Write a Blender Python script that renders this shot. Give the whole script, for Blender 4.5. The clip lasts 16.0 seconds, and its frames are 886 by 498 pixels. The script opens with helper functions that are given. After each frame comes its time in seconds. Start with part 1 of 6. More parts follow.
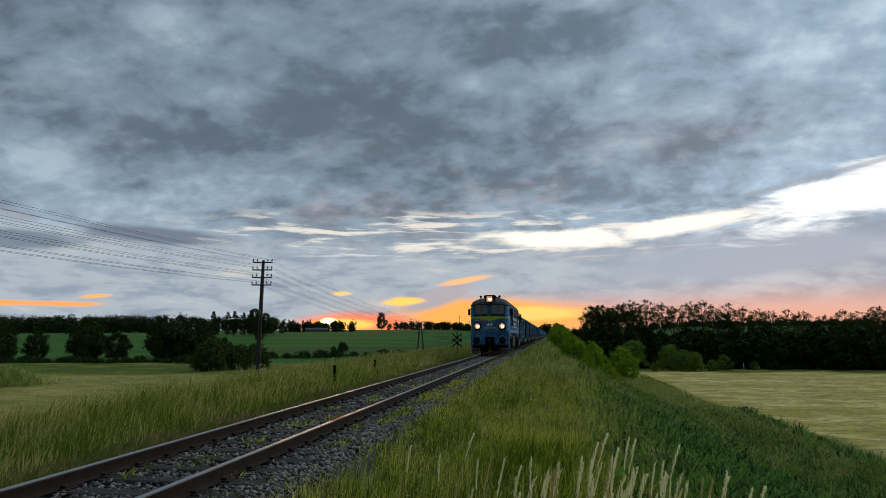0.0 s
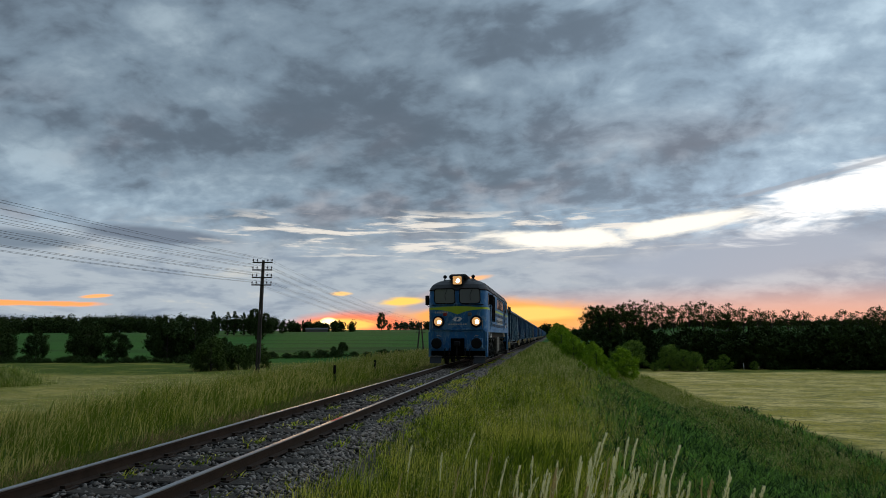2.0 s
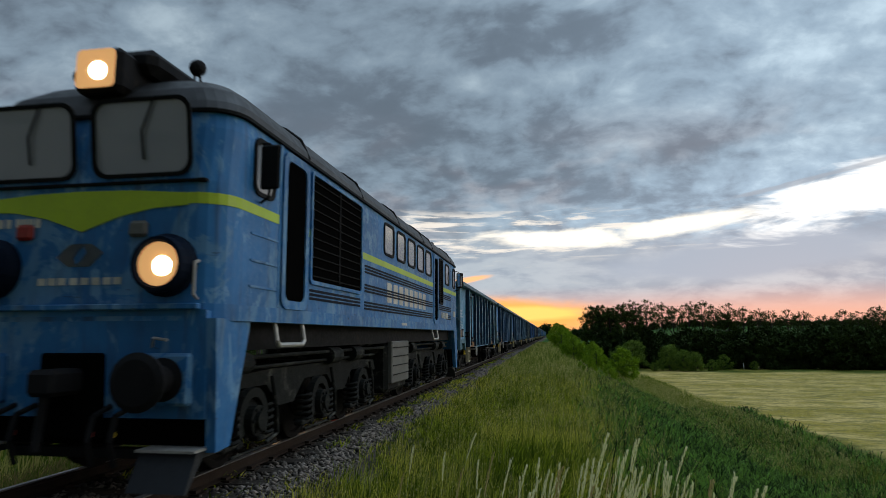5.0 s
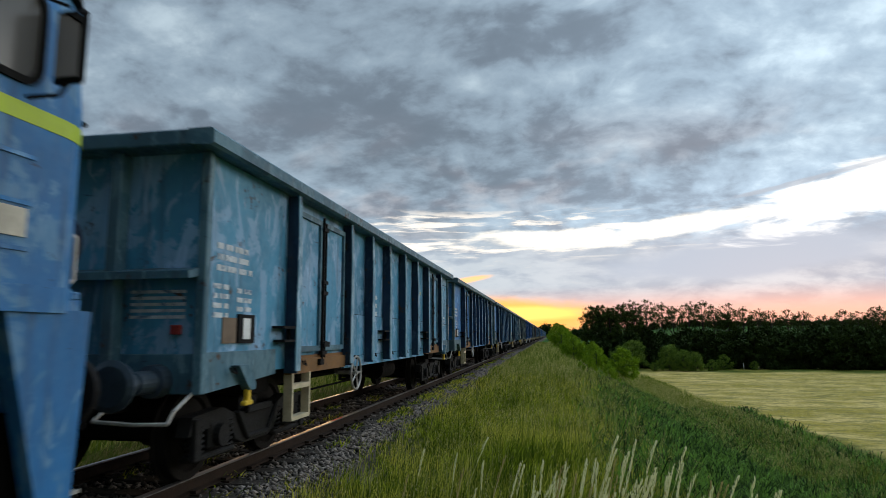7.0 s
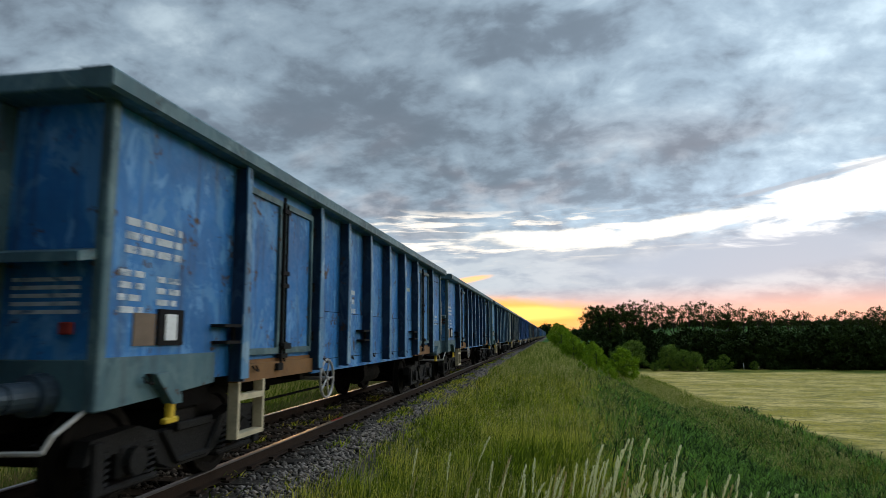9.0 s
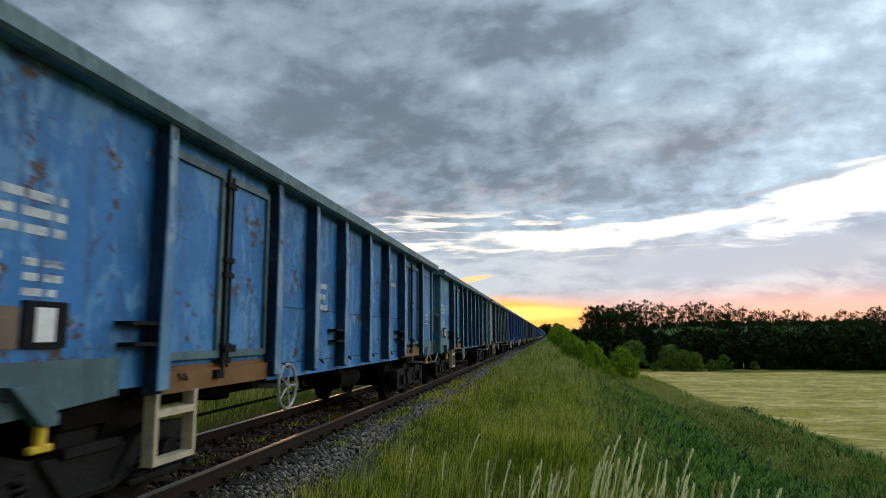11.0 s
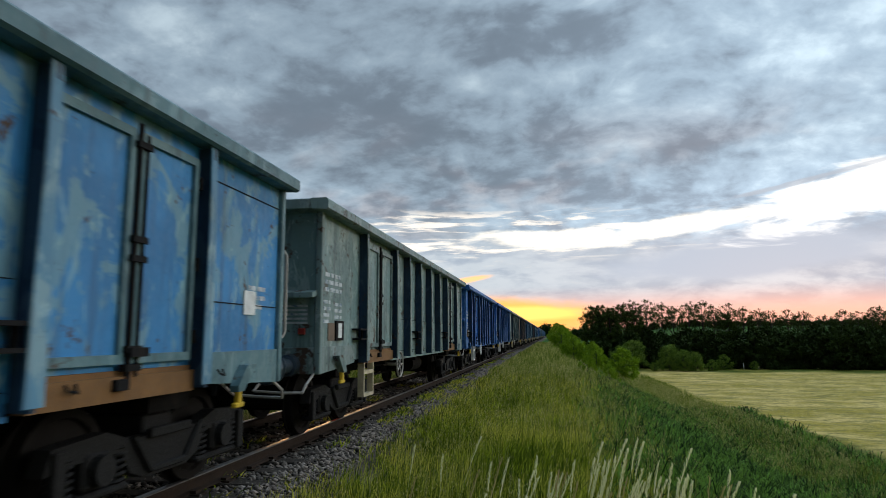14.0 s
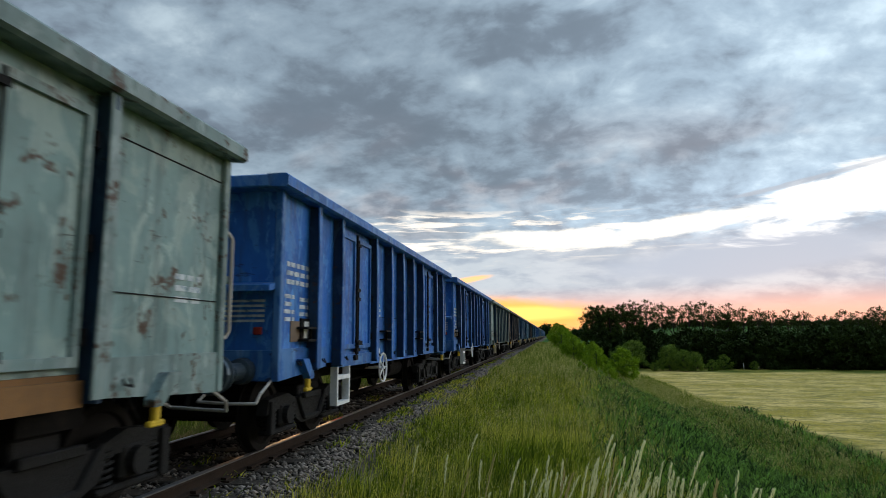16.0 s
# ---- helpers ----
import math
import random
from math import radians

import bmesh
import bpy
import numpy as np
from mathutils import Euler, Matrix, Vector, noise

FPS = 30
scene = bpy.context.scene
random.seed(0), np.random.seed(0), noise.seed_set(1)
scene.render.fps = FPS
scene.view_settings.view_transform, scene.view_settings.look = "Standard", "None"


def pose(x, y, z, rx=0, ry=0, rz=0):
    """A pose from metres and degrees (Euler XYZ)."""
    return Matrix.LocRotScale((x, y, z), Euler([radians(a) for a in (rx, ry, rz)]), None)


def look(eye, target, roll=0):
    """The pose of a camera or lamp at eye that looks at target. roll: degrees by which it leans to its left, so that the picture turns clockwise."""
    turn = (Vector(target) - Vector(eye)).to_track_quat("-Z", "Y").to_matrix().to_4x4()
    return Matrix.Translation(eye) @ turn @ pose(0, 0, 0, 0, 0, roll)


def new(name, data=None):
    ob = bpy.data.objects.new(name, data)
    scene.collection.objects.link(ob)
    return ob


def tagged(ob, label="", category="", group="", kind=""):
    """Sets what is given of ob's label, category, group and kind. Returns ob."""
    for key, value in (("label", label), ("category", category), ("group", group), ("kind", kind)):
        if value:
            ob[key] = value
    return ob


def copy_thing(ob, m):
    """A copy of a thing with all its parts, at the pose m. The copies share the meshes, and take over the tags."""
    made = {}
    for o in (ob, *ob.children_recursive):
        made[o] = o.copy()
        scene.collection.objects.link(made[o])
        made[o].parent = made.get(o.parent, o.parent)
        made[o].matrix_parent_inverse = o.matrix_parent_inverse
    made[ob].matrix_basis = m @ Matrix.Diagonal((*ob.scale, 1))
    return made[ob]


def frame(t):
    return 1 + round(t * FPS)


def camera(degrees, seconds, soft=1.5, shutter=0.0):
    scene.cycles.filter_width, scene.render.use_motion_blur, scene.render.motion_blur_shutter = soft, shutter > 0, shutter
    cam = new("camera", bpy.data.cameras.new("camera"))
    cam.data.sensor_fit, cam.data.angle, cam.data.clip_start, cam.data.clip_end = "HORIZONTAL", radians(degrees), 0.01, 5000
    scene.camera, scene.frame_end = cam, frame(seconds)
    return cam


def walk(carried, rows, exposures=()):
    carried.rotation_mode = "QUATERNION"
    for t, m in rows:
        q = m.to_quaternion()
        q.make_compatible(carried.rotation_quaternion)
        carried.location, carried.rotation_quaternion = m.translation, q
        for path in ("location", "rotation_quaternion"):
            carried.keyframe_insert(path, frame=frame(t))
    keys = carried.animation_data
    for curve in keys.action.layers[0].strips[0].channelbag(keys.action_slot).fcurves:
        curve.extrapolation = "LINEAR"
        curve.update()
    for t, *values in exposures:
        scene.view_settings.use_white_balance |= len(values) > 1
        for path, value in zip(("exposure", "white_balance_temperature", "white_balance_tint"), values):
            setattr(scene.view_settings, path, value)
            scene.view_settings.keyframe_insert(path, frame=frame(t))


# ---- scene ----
# ---------------------------------------------------------------- camera
EYE = (0.0, 0.0, 1.454)
AZ, EL = radians(-9.494), radians(7.757)
TARGET = (EYE[0] + 50 * math.sin(AZ) * math.cos(EL), EYE[1] + 50 * math.cos(AZ) * math.cos(EL), EYE[2] + 50 * math.sin(EL))
cam = camera(69.99, 16.0, soft=0.6, shutter=0.2)
STAND = look(EYE, TARGET, -0.242)
walk(cam, [(0.0, STAND), (16.0, STAND)], exposures=[(0.0, -0.31, 6600, 10), (4.2, -0.31, 6600, 10), (6.3, 0.18, 6820, 11), (16.0, 0.18, 6820, 11)])

TRACK_X = -4.4965        # centre line of the track; the rail tops lie at z = 0
SPEED = 8.557            # metres a second towards the camera
SUN_AZ, SUN_EL = radians(-19.8), radians(1.2)


# ---------------------------------------------------------------- node helpers
class Nodes:
    """Short forms for building a node tree."""

    def __init__(self, tree):
        self.tree = tree
        self.nodes, self.links = tree.nodes, tree.links

    def put(self, kind, **values):
        node = self.nodes.new(kind)
        for key, value in values.items():
            setattr(node, key, value)
        return node

    def plug(self, socket, value):
        if isinstance(value, bpy.types.NodeSocket):
            self.links.new(value, socket)
        elif isinstance(value, (tuple, list)) and len(value) == 3 and socket.type == "RGBA":
            socket.default_value = (*value, 1)
        else:
            socket.default_value = value

    def math(self, op, a, b=0.0, c=0.0, clamp=False):
        node = self.put("ShaderNodeMath", operation=op, use_clamp=clamp)
        for i, v in enumerate((a, b, c)):
            self.plug(node.inputs[i], v)
        return node.outputs[0]

    def ramp(self, value, lo, hi, a=0.0, b=1.0, smooth=True):
        node = self.put("ShaderNodeMapRange", interpolation_type="SMOOTHSTEP" if smooth else "LINEAR")
        for i, v in enumerate((value, lo, hi, a, b)):
            self.plug(node.inputs[i], v)
        return node.outputs[0]

    def mix(self, fac, a, b, blend="MIX"):
        node = self.put("ShaderNodeMix", data_type="RGBA", blend_type=blend)
        self.plug(node.inputs[0], fac)
        self.plug(node.inputs[6], a)
        self.plug(node.inputs[7], b)
        return node.outputs[2]

    def noise(self, vector, scale, detail=4.0, rough=0.55, distortion=0.0):
        node = self.put("ShaderNodeTexNoise")
        if vector is not None:
            self.links.new(vector, node.inputs["Vector"])
        node.inputs["Scale"].default_value, node.inputs["Detail"].default_value = scale, detail
        node.inputs["Roughness"].default_value, node.inputs["Distortion"].default_value = rough, distortion
        return node.outputs["Fac"]

    def xyz(self, x, y, z=0.0):
        node = self.put("ShaderNodeCombineXYZ")
        for i, v in enumerate((x, y, z)):
            self.plug(node.inputs[i], v)
        return node.outputs[0]

    def scaled(self, vector, sx, sy, sz):
        node = self.put("ShaderNodeMapping")
        self.links.new(vector, node.inputs["Vector"])
        node.inputs["Scale"].default_value = (sx, sy, sz)
        return node.outputs[0]


# ---------------------------------------------------------------- world: sunset under broken cloud
def build_world():
    world = bpy.data.worlds.new("evening_sky")
    scene.world = world
    world.use_nodes = True
    n = Nodes(world.node_tree)
    n.nodes.clear()
    way = n.put("ShaderNodeTexCoord").outputs["Generated"]
    split = n.put("ShaderNodeSeparateXYZ")
    n.links.new(way, split.inputs[0])
    x, y, z = split.outputs
    az = n.math("DEGREES", n.math("ARCTAN2", x, y))
    el = n.math("DEGREES", n.math("ARCSINE", z))
    up = n.math("MAXIMUM", el, 0.0)
    # cloud deck seen in perspective: far cloud is flattened towards the horizon
    high = n.math("ADD", n.math("MAXIMUM", z, 0.0), 0.36)
    px, py = n.math("DIVIDE", x, high), n.math("DIVIDE", y, high)
    deck = n.xyz(px, py, 0.0)
    warp, warp2 = n.noise(deck, 2.2, 4.0), n.noise(n.xyz(py, px, 4.0), 2.2, 4.0)
    deck2 = n.xyz(n.math("ADD", px, n.math("MULTIPLY", warp, 0.16)), n.math("ADD", n.math("MULTIPLY", py, 1.15), n.math("MULTIPLY", warp2, 0.16)), 3.7)
    big = n.noise(deck2, 2.6, 2.0, 0.5)
    mid = n.noise(deck2, 6.0, 5.0, 0.56, 0.0)
    puff = n.noise(deck2, 13.5, 5.0, 0.50, 0.0)
    fine = n.noise(deck2, 26.0, 5.0, 0.6, 0.0)
    body = n.math("ADD", n.math("MULTIPLY", big, 0.26), n.math("ADD", n.math("MULTIPLY", mid, 0.36), n.math("ADD", n.math("MULTIPLY", puff, 0.28), n.math("MULTIPLY", fine, 0.10))))

    def mass(a0, e0, sa, se, tilt, amount):
        """A broad, soft thickening or thinning of the deck."""
        da = n.math("DIVIDE", n.math("SUBTRACT", az, a0), sa)
        de = n.math("DIVIDE", n.math("SUBTRACT", n.math("SUBTRACT", el, e0), n.math("MULTIPLY", n.math("SUBTRACT", az, a0), tilt)), se)
        r = n.math("SQRT", n.math("ADD", n.math("MULTIPLY", da, da), n.math("MULTIPLY", de, de)))
        return n.ramp(r, 1.25, 0.2, 0.0, amount)
    for row in ((-19.0, 19.0, 15.0, 4.5, 0.02, -0.085), (-36.0, 16.0, 9.0, 2.6, -0.05, -0.06), (-3.0, 26.5, 11.0, 3.4, 0.0, -0.085), (0.0, 13.0, 17.0, 2.0, 0.02, -0.06), (14.0, 15.5, 9.0, 1.6, 0.1, -0.035),
                (-43.0, 14.0, 5.0, 2.2, 0.0, 0.085), (-29.5, 20.5, 3.2, 1.5, 0.1, 0.075), (-34.0, 25.0, 4.5, 1.8, 0.1, 0.06), (-6.0, 22.8, 4.0, 1.5, 0.25, 0.060),
                (21.0, 21.5, 9.0, 3.0, 0.15, 0.065), (9.0, 18.0, 9.0, 2.0, 0.2, 0.045), (2.0, 22.5, 3.0, 1.2, 0.0, 0.045), (-18.0, 12.3, 9.0, 1.3, 0.0, 0.045)):
        body = n.math("ADD", body, mass(*row))
    dark, grey, pale = (0.112, 0.152, 0.200), (0.180, 0.248, 0.318), (0.318, 0.410, 0.485)
    cloud = n.mix(n.ramp(body, 0.34, 0.46), tuple(0.90 * c for c in dark), dark)
    cloud = n.mix(n.ramp(body, 0.400, 0.530), cloud, grey)
    cloud = n.mix(n.ramp(body, 0.50, 0.69), cloud, pale)
    shade = n.ramp(az, -14.0, 24.0, 0.95, 1.46)
    shade = n.math("MULTIPLY", shade, n.ramp(el, 9.0, 16.0, 1.35, 1.0))
    cloud = n.mix(1.0, cloud, n.xyz(shade, shade, shade), "MULTIPLY")
    dusk = n.math("MULTIPLY", n.ramp(el, 21.0, 13.0), n.ramp(n.noise(deck2, 3.1, 3.0), 0.46, 0.64))
    cloud = n.mix(n.math("MULTIPLY", dusk, 0.50), cloud, n.mix(n.ramp(body, 0.40, 0.58), (0.165, 0.160, 0.190), (0.37, 0.325, 0.325)))
    # smoother, lilac cloud lower down
    low = n.mix(n.ramp(mid, 0.35, 0.65), (0.27, 0.32, 0.40), (0.44, 0.48, 0.54))
    right = n.ramp(az, -12.0, 16.0)
    mottle = n.noise(n.scaled(n.xyz(az, el, 0.0), 0.16, 0.62, 1.0), 1.0, 6.0, 0.58, 0.2)
    pale_left = n.mix(n.ramp(mottle, 0.36, 0.54), (0.245, 0.305, 0.385), (0.37, 0.43, 0.49))
    pale_left = n.mix(n.ramp(mottle, 0.56, 0.70), pale_left, (0.50, 0.525, 0.53))
    low = n.mix(right, pale_left, low)
    colour = n.mix(n.ramp(n.math("ADD", el, n.math("MULTIPLY", fine, 3.0)), 7.5, 12.5), low, cloud)

    def blob(a0, e0, sa, se, tilt=0.0, rough=0.6):
        """A soft ellipse in the sky, ragged by the cloud noise."""
        da = n.math("SUBTRACT", az, a0)
        de = n.math("SUBTRACT", n.math("SUBTRACT", el, e0), n.math("MULTIPLY", da, tilt))
        r = n.math("ADD", n.math("POWER", n.math("ABSOLUTE", n.math("DIVIDE", da, sa)), 2.0), n.math("POWER", n.math("ABSOLUTE", n.math("DIVIDE", de, se)), 2.0))
        r = n.math("ADD", n.math("SQRT", r), n.math("MULTIPLY", n.math("SUBTRACT", ragged, 0.5), rough * 2))
        return n.ramp(r, 1.15, 0.55)

    ragged = n.noise(n.scaled(n.xyz(az, el, 0.0), 0.14, 0.5, 1.0), 1.0, 5.0, 0.62, 0.4)
    colour = n.mix(blob(-34.0, 8.3, 6.5, 0.75, -0.03, 0.5), colour, (0.15, 0.19, 0.25))
    colour = n.mix(blob(-44.0, 7.4, 5.0, 0.8, 0.0, 0.5), colour, (0.17, 0.22, 0.28))
    colour = n.mix(blob(16.0, 6.2, 12.0, 1.9, 0.06, 0.4), colour, (0.315, 0.375, 0.465))
    # pink and orange towards the horizon
    pink = n.math("MULTIPLY", n.ramp(el, 4.4, 1.2), n.ramp(az, -24.0, 0.0))
    colour = n.mix(pink, colour, (0.66, 0.355, 0.285))
    glow = blob(-5.0, 1.5, 10.5, 1.9, 0.0, 0.4)
    colour = n.mix(glow, colour, (0.98, 0.42, 0.10))
    colour = n.mix(blob(-2.0, 1.9, 5.5, 0.7, 0.0, 0.4), colour, (1.0, 0.62, 0.16))
    near_sun = blob(-17.0, 0.8, 6.5, 1.3, 0.0, 0.3)
    colour = n.mix(near_sun, colour, (1.0, 0.26, 0.13))
    colour = n.mix(blob(-10.0, 3.4, 3.6, 1.0, 0.35, 0.3), colour, (0.40, 0.37, 0.41))
    # the bright gap in the deck, widening to the right, and the streaks that lead to it
    gap = blob(26.0, 10.9, 10.0, 2.2, 0.16, 1.0)
    beyond = blob(78.0, 17.0, 40.0, 9.0, 0.03, 0.3)
    streak = n.math("MAXIMUM", blob(1.0, 8.5, 7.5, 0.95, 0.0, 1.0), blob(11.5, 9.2, 7.0, 0.85, 0.12, 0.8))
    wisps = n.noise(n.scaled(n.xyz(az, el, 0.0), 0.10, 0.95, 1.0), 1.3, 6.0, 0.62, 0.3)
    wisps = n.math("MULTIPLY", n.ramp(wisps, 0.50, 0.62), blob(-8.0, 8.9, 27.0, 2.4, 0.0, 0.3))
    colour = n.mix(n.math("MULTIPLY", wisps, 0.85), colour, (0.80, 0.75, 0.68))
    colour = n.mix(streak, colour, (1.0, 0.95, 0.84))
    colour = n.mix(gap, colour, (1.2, 1.2, 1.18))
    colour = n.mix(n.math("MULTIPLY", blob(21.0, 12.0, 8.0, 0.26, 0.16, 1.3), 0.7), colour, (0.30, 0.34, 0.40))
    colour = n.mix(beyond, colour, (2.9, 2.9, 2.8))
    colour = n.mix(blob(-13.3, 3.0, 2.2, 0.45, 0.05, 0.8), colour, (1.0, 0.64, 0.14))
    colour = n.mix(blob(-7.5, 4.9, 2.6, 0.32, 0.16, 0.5), colour, (0.95, 0.50, 0.24))
    colour = n.mix(blob(-18.6, 3.7, 1.2, 0.26, 0.0, 1.0), colour, (0.98, 0.62, 0.24))
    colour = n.mix(blob(-44.0, 2.55, 6.5, 0.24, 0.0, 0.85), colour, (1.0, 0.38, 0.12))
    colour = n.mix(blob(-38.2, 3.2, 1.2, 0.17, 0.1, 0.9), colour, (1.0, 0.45, 0.16))
    colour = n.mix(blob(-18.2, 0.95, 3.2, 0.6, 0.0, 0.3), colour, (1.1, 0.62, 0.14))
    colour = n.mix(blob(-19.7, 1.05, 0.85, 0.55, 0.0, 0.0), colour, (2.4, 1.9, 0.9))
    # overhead the deck is thinner and lighter; away from the sunset it is dusk
    lift = n.math("MULTIPLY", n.ramp(el, 30.0, 70.0, 1.0, 3.9), n.ramp(y, 0.30, -0.40, 1.0, 0.36))
    lift = n.math("MULTIPLY", lift, n.math("ADD", 1.0, n.math("MULTIPLY", n.ramp(x, -0.6, 0.5, -0.25, 0.2), n.ramp(el, 30.0, 50.0))))
    deckcol = n.mix(1.0, colour, n.xyz(lift, lift, lift), "MULTIPLY")
    below = n.mix(n.ramp(el, -0.3, -4.0), deckcol, (0.05, 0.06, 0.03))
    sky = n.put("ShaderNodeTexSky", sky_type="NISHITA", sun_disc=False, sun_elevation=SUN_EL, sun_rotation=-SUN_AZ, altitude=150.0)
    clear = n.put("ShaderNodeBackground")
    n.links.new(sky.outputs[0], clear.inputs[0])
    clear.inputs[1].default_value = 0.1
    covered = n.put("ShaderNodeBackground")
    n.links.new(below, covered.inputs[0])
    covered.inputs[1].default_value = 1.52
    both = n.put("ShaderNodeMixShader")
    both.inputs[0].default_value = 0.94
    n.links.new(clear.outputs[0], both.inputs[1])
    n.links.new(covered.outputs[0], both.inputs[2])
    out = n.put("ShaderNodeOutputWorld")
    n.links.new(both.outputs[0], out.inputs[0])


build_world()
sun = new("sun", bpy.data.lights.new("sun", "SUN"))
sun.data.energy, sun.data.angle, sun.data.color = 0.5, radians(10), (1.0, 0.55, 0.25)
sun.matrix_world = look((math.sin(SUN_AZ) * 100, math.cos(SUN_AZ) * 100, 100 * math.sin(SUN_EL) + 4), (0, 0, 0))


# ---------------------------------------------------------------- materials
def material(name, base, rough=0.8, metal=0.0, spots=None, scale=3.0, bump=0.0, bump_scale=40.0, vary=0.25, coord="Object",
             spot_range=(0.58, 0.70), spot_scale=2.5, random_tint=0.0, spec=0.4, stretch=(1, 1, 1), island=0.0):
    """A painted, stony or leafy surface: two scales of variation, optional stains, fine relief."""
    m = bpy.data.materials.new(name)
    m.use_nodes = True
    n = Nodes(m.node_tree)
    b = n.nodes["Principled BSDF"]
    at = n.put("ShaderNodeTexCoord").outputs[coord]
    if stretch != (1, 1, 1):
        at = n.scaled(at, *stretch)
    if random_tint:
        shift = n.put("ShaderNodeVectorMath", operation="ADD")
        n.links.new(at, shift.inputs[0])
        r = n.math("MULTIPLY", n.put("ShaderNodeObjectInfo").outputs["Random"], 37.0)
        n.links.new(n.xyz(r, r, r), shift.inputs[1])
        at = shift.outputs[0]
    wide = n.noise(at, scale, 3.0)
    small = n.noise(at, scale * 9, 5.0, 0.65)
    k = n.math("ADD", n.math("MULTIPLY", wide, 0.6), n.math("MULTIPLY", small, 0.4))
    lo = tuple(c * (1 - vary) for c in base)
    hi = tuple(min(1, c * (1 + vary)) for c in base)
    col = n.mix(n.ramp(k, 0.3, 0.7), lo, hi)
    if spots:
        s = n.math("ADD", n.math("MULTIPLY", n.noise(at, spot_scale, 6.0, 0.7, 0.6), 0.75), n.math("MULTIPLY", small, 0.25))
        col = n.mix(n.ramp(s, *spot_range), col, spots)
    if random_tint:
        r = n.ramp(n.put("ShaderNodeObjectInfo").outputs["Random"], 0, 1, 1 - random_tint, 1 + random_tint, False)
        col = n.mix(1.0, col, n.xyz(r, r, r), "MULTIPLY")
    if island:
        r = n.ramp(n.put("ShaderNodeNewGeometry").outputs["Random Per Island"], 0, 1, 1 - island, 1 + island, False)
        col = n.mix(1.0, col, n.xyz(r, r, r), "MULTIPLY")
    n.links.new(col, b.inputs["Base Color"])
    b.inputs["Roughness"].default_value, b.inputs["Metallic"].default_value = rough, metal
    b.inputs["Specular IOR Level"].default_value = spec
    n.links.new(n.ramp(small, 0.3, 0.7, max(0.05, rough - 0.1), min(1, rough + 0.1)), b.inputs["Roughness"])
    if bump:
        node = n.put("ShaderNodeBump")
        node.inputs["Strength"].default_value, node.inputs["Distance"].default_value = bump, 0.02
        n.links.new(n.noise(at, bump_scale, 5.0, 0.6), node.inputs["Height"])
        n.links.new(node.outputs[0], b.inputs["Normal"])
    return m


def glowing(name, colour, strength):
    m = bpy.data.materials.new(name)
    m.use_nodes = True
    b = m.node_tree.nodes["Principled BSDF"]
    b.inputs["Base Color"].default_value = (*colour, 1)
    b.inputs["Emission Color"].default_value, b.inputs["Emission Strength"].default_value = (*colour, 1), strength
    return m


def glassy(name, colour, rough=0.05, coat=0.6, spec=0.6):
    m = bpy.data.materials.new(name)
    m.use_nodes = True
    b = m.node_tree.nodes["Principled BSDF"]
    b.inputs["Base Color"].default_value = (*colour, 1)
    b.inputs["Roughness"].default_value, b.inputs["Specular IOR Level"].default_value = rough, spec
    b.inputs["Coat Weight"].default_value = coat
    return m


RUST = (0.10, 0.045, 0.022)
BLACK = material("sooty_black_steel", (0.010, 0.010, 0.011), 0.75, spec=0.10, spots=(0.04, 0.03, 0.022), scale=2.0)
DARK = material("grimy_underframe", (0.008, 0.0075, 0.0075), 0.85, spec=0.06, spots=(0.024, 0.019, 0.016), scale=2.5, spot_range=(0.5, 0.7))
STEEL = material("worn_steel", (0.30, 0.29, 0.28), 0.35, 0.9, scale=6.0)
RAILTOP = material("polished_rail_head", (0.24, 0.24, 0.24), 0.46, 1.0, scale=3.0, vary=0.15)
RAILSIDE = material("rusty_rail_web", (0.026, 0.017, 0.012), 0.9, spec=0.15, spots=(0.014, 0.010, 0.009), scale=4.0, bump=0.2)
SLEEPER = material("weathered_sleeper", (0.050, 0.042, 0.035), 0.95, spec=0.1, spots=(0.024, 0.020, 0.017), scale=4.0, bump=0.5, random_tint=0.2, stretch=(1, 6, 6))
STONE = material("grey_ballast_stone", (0.118, 0.102, 0.088), 0.9, spec=0.2, spots=(0.035, 0.029, 0.025), scale=9.0, random_tint=0.3, island=0.9, bump=0.3)
WHITE = material("stencilled_white_paint", (0.62, 0.64, 0.64), 0.7, vary=0.2, scale=5.0)
YELLOW = material("yellow_paint", (0.62, 0.42, 0.03), 0.6, spots=RUST, scale=4.0, spot_range=(0.62, 0.75))
CREAM = material("dirty_cream_paint", (0.46, 0.40, 0.27), 0.7, spots=RUST, scale=4.0, spot_range=(0.56, 0.72))
RED = material("red_paint", (0.22, 0.018, 0.012), 0.5)
BARK = material("dark_bark", (0.05, 0.04, 0.032), 0.95, scale=6.0, bump=0.6, stretch=(1, 1, 0.2))
LEAF = material("alder_leaves", (0.040, 0.066, 0.012), 0.7, scale=1.0, island=0.35, vary=0.3, spec=0.08)
LEAF_DARK = material("far_leaves", (0.026, 0.046, 0.010), 0.8, scale=0.3, island=0.3, vary=0.3, spec=0.1)


# ---------------------------------------------------------------- mesh helpers
def mesh_object(name, bm, mat, parent=None, smooth=False):
    me = bpy.data.meshes.new(name)
    bm.normal_update()
    bm.to_mesh(me)
    bm.free()
    for one in (mat if isinstance(mat, (list, tuple)) else [mat]):
        me.materials.append(one)
    if smooth:
        me.polygons.foreach_set("use_smooth", [True] * len(me.polygons))
    ob = new(name, me)
    if parent is not None:
        ob.parent = parent
    return ob


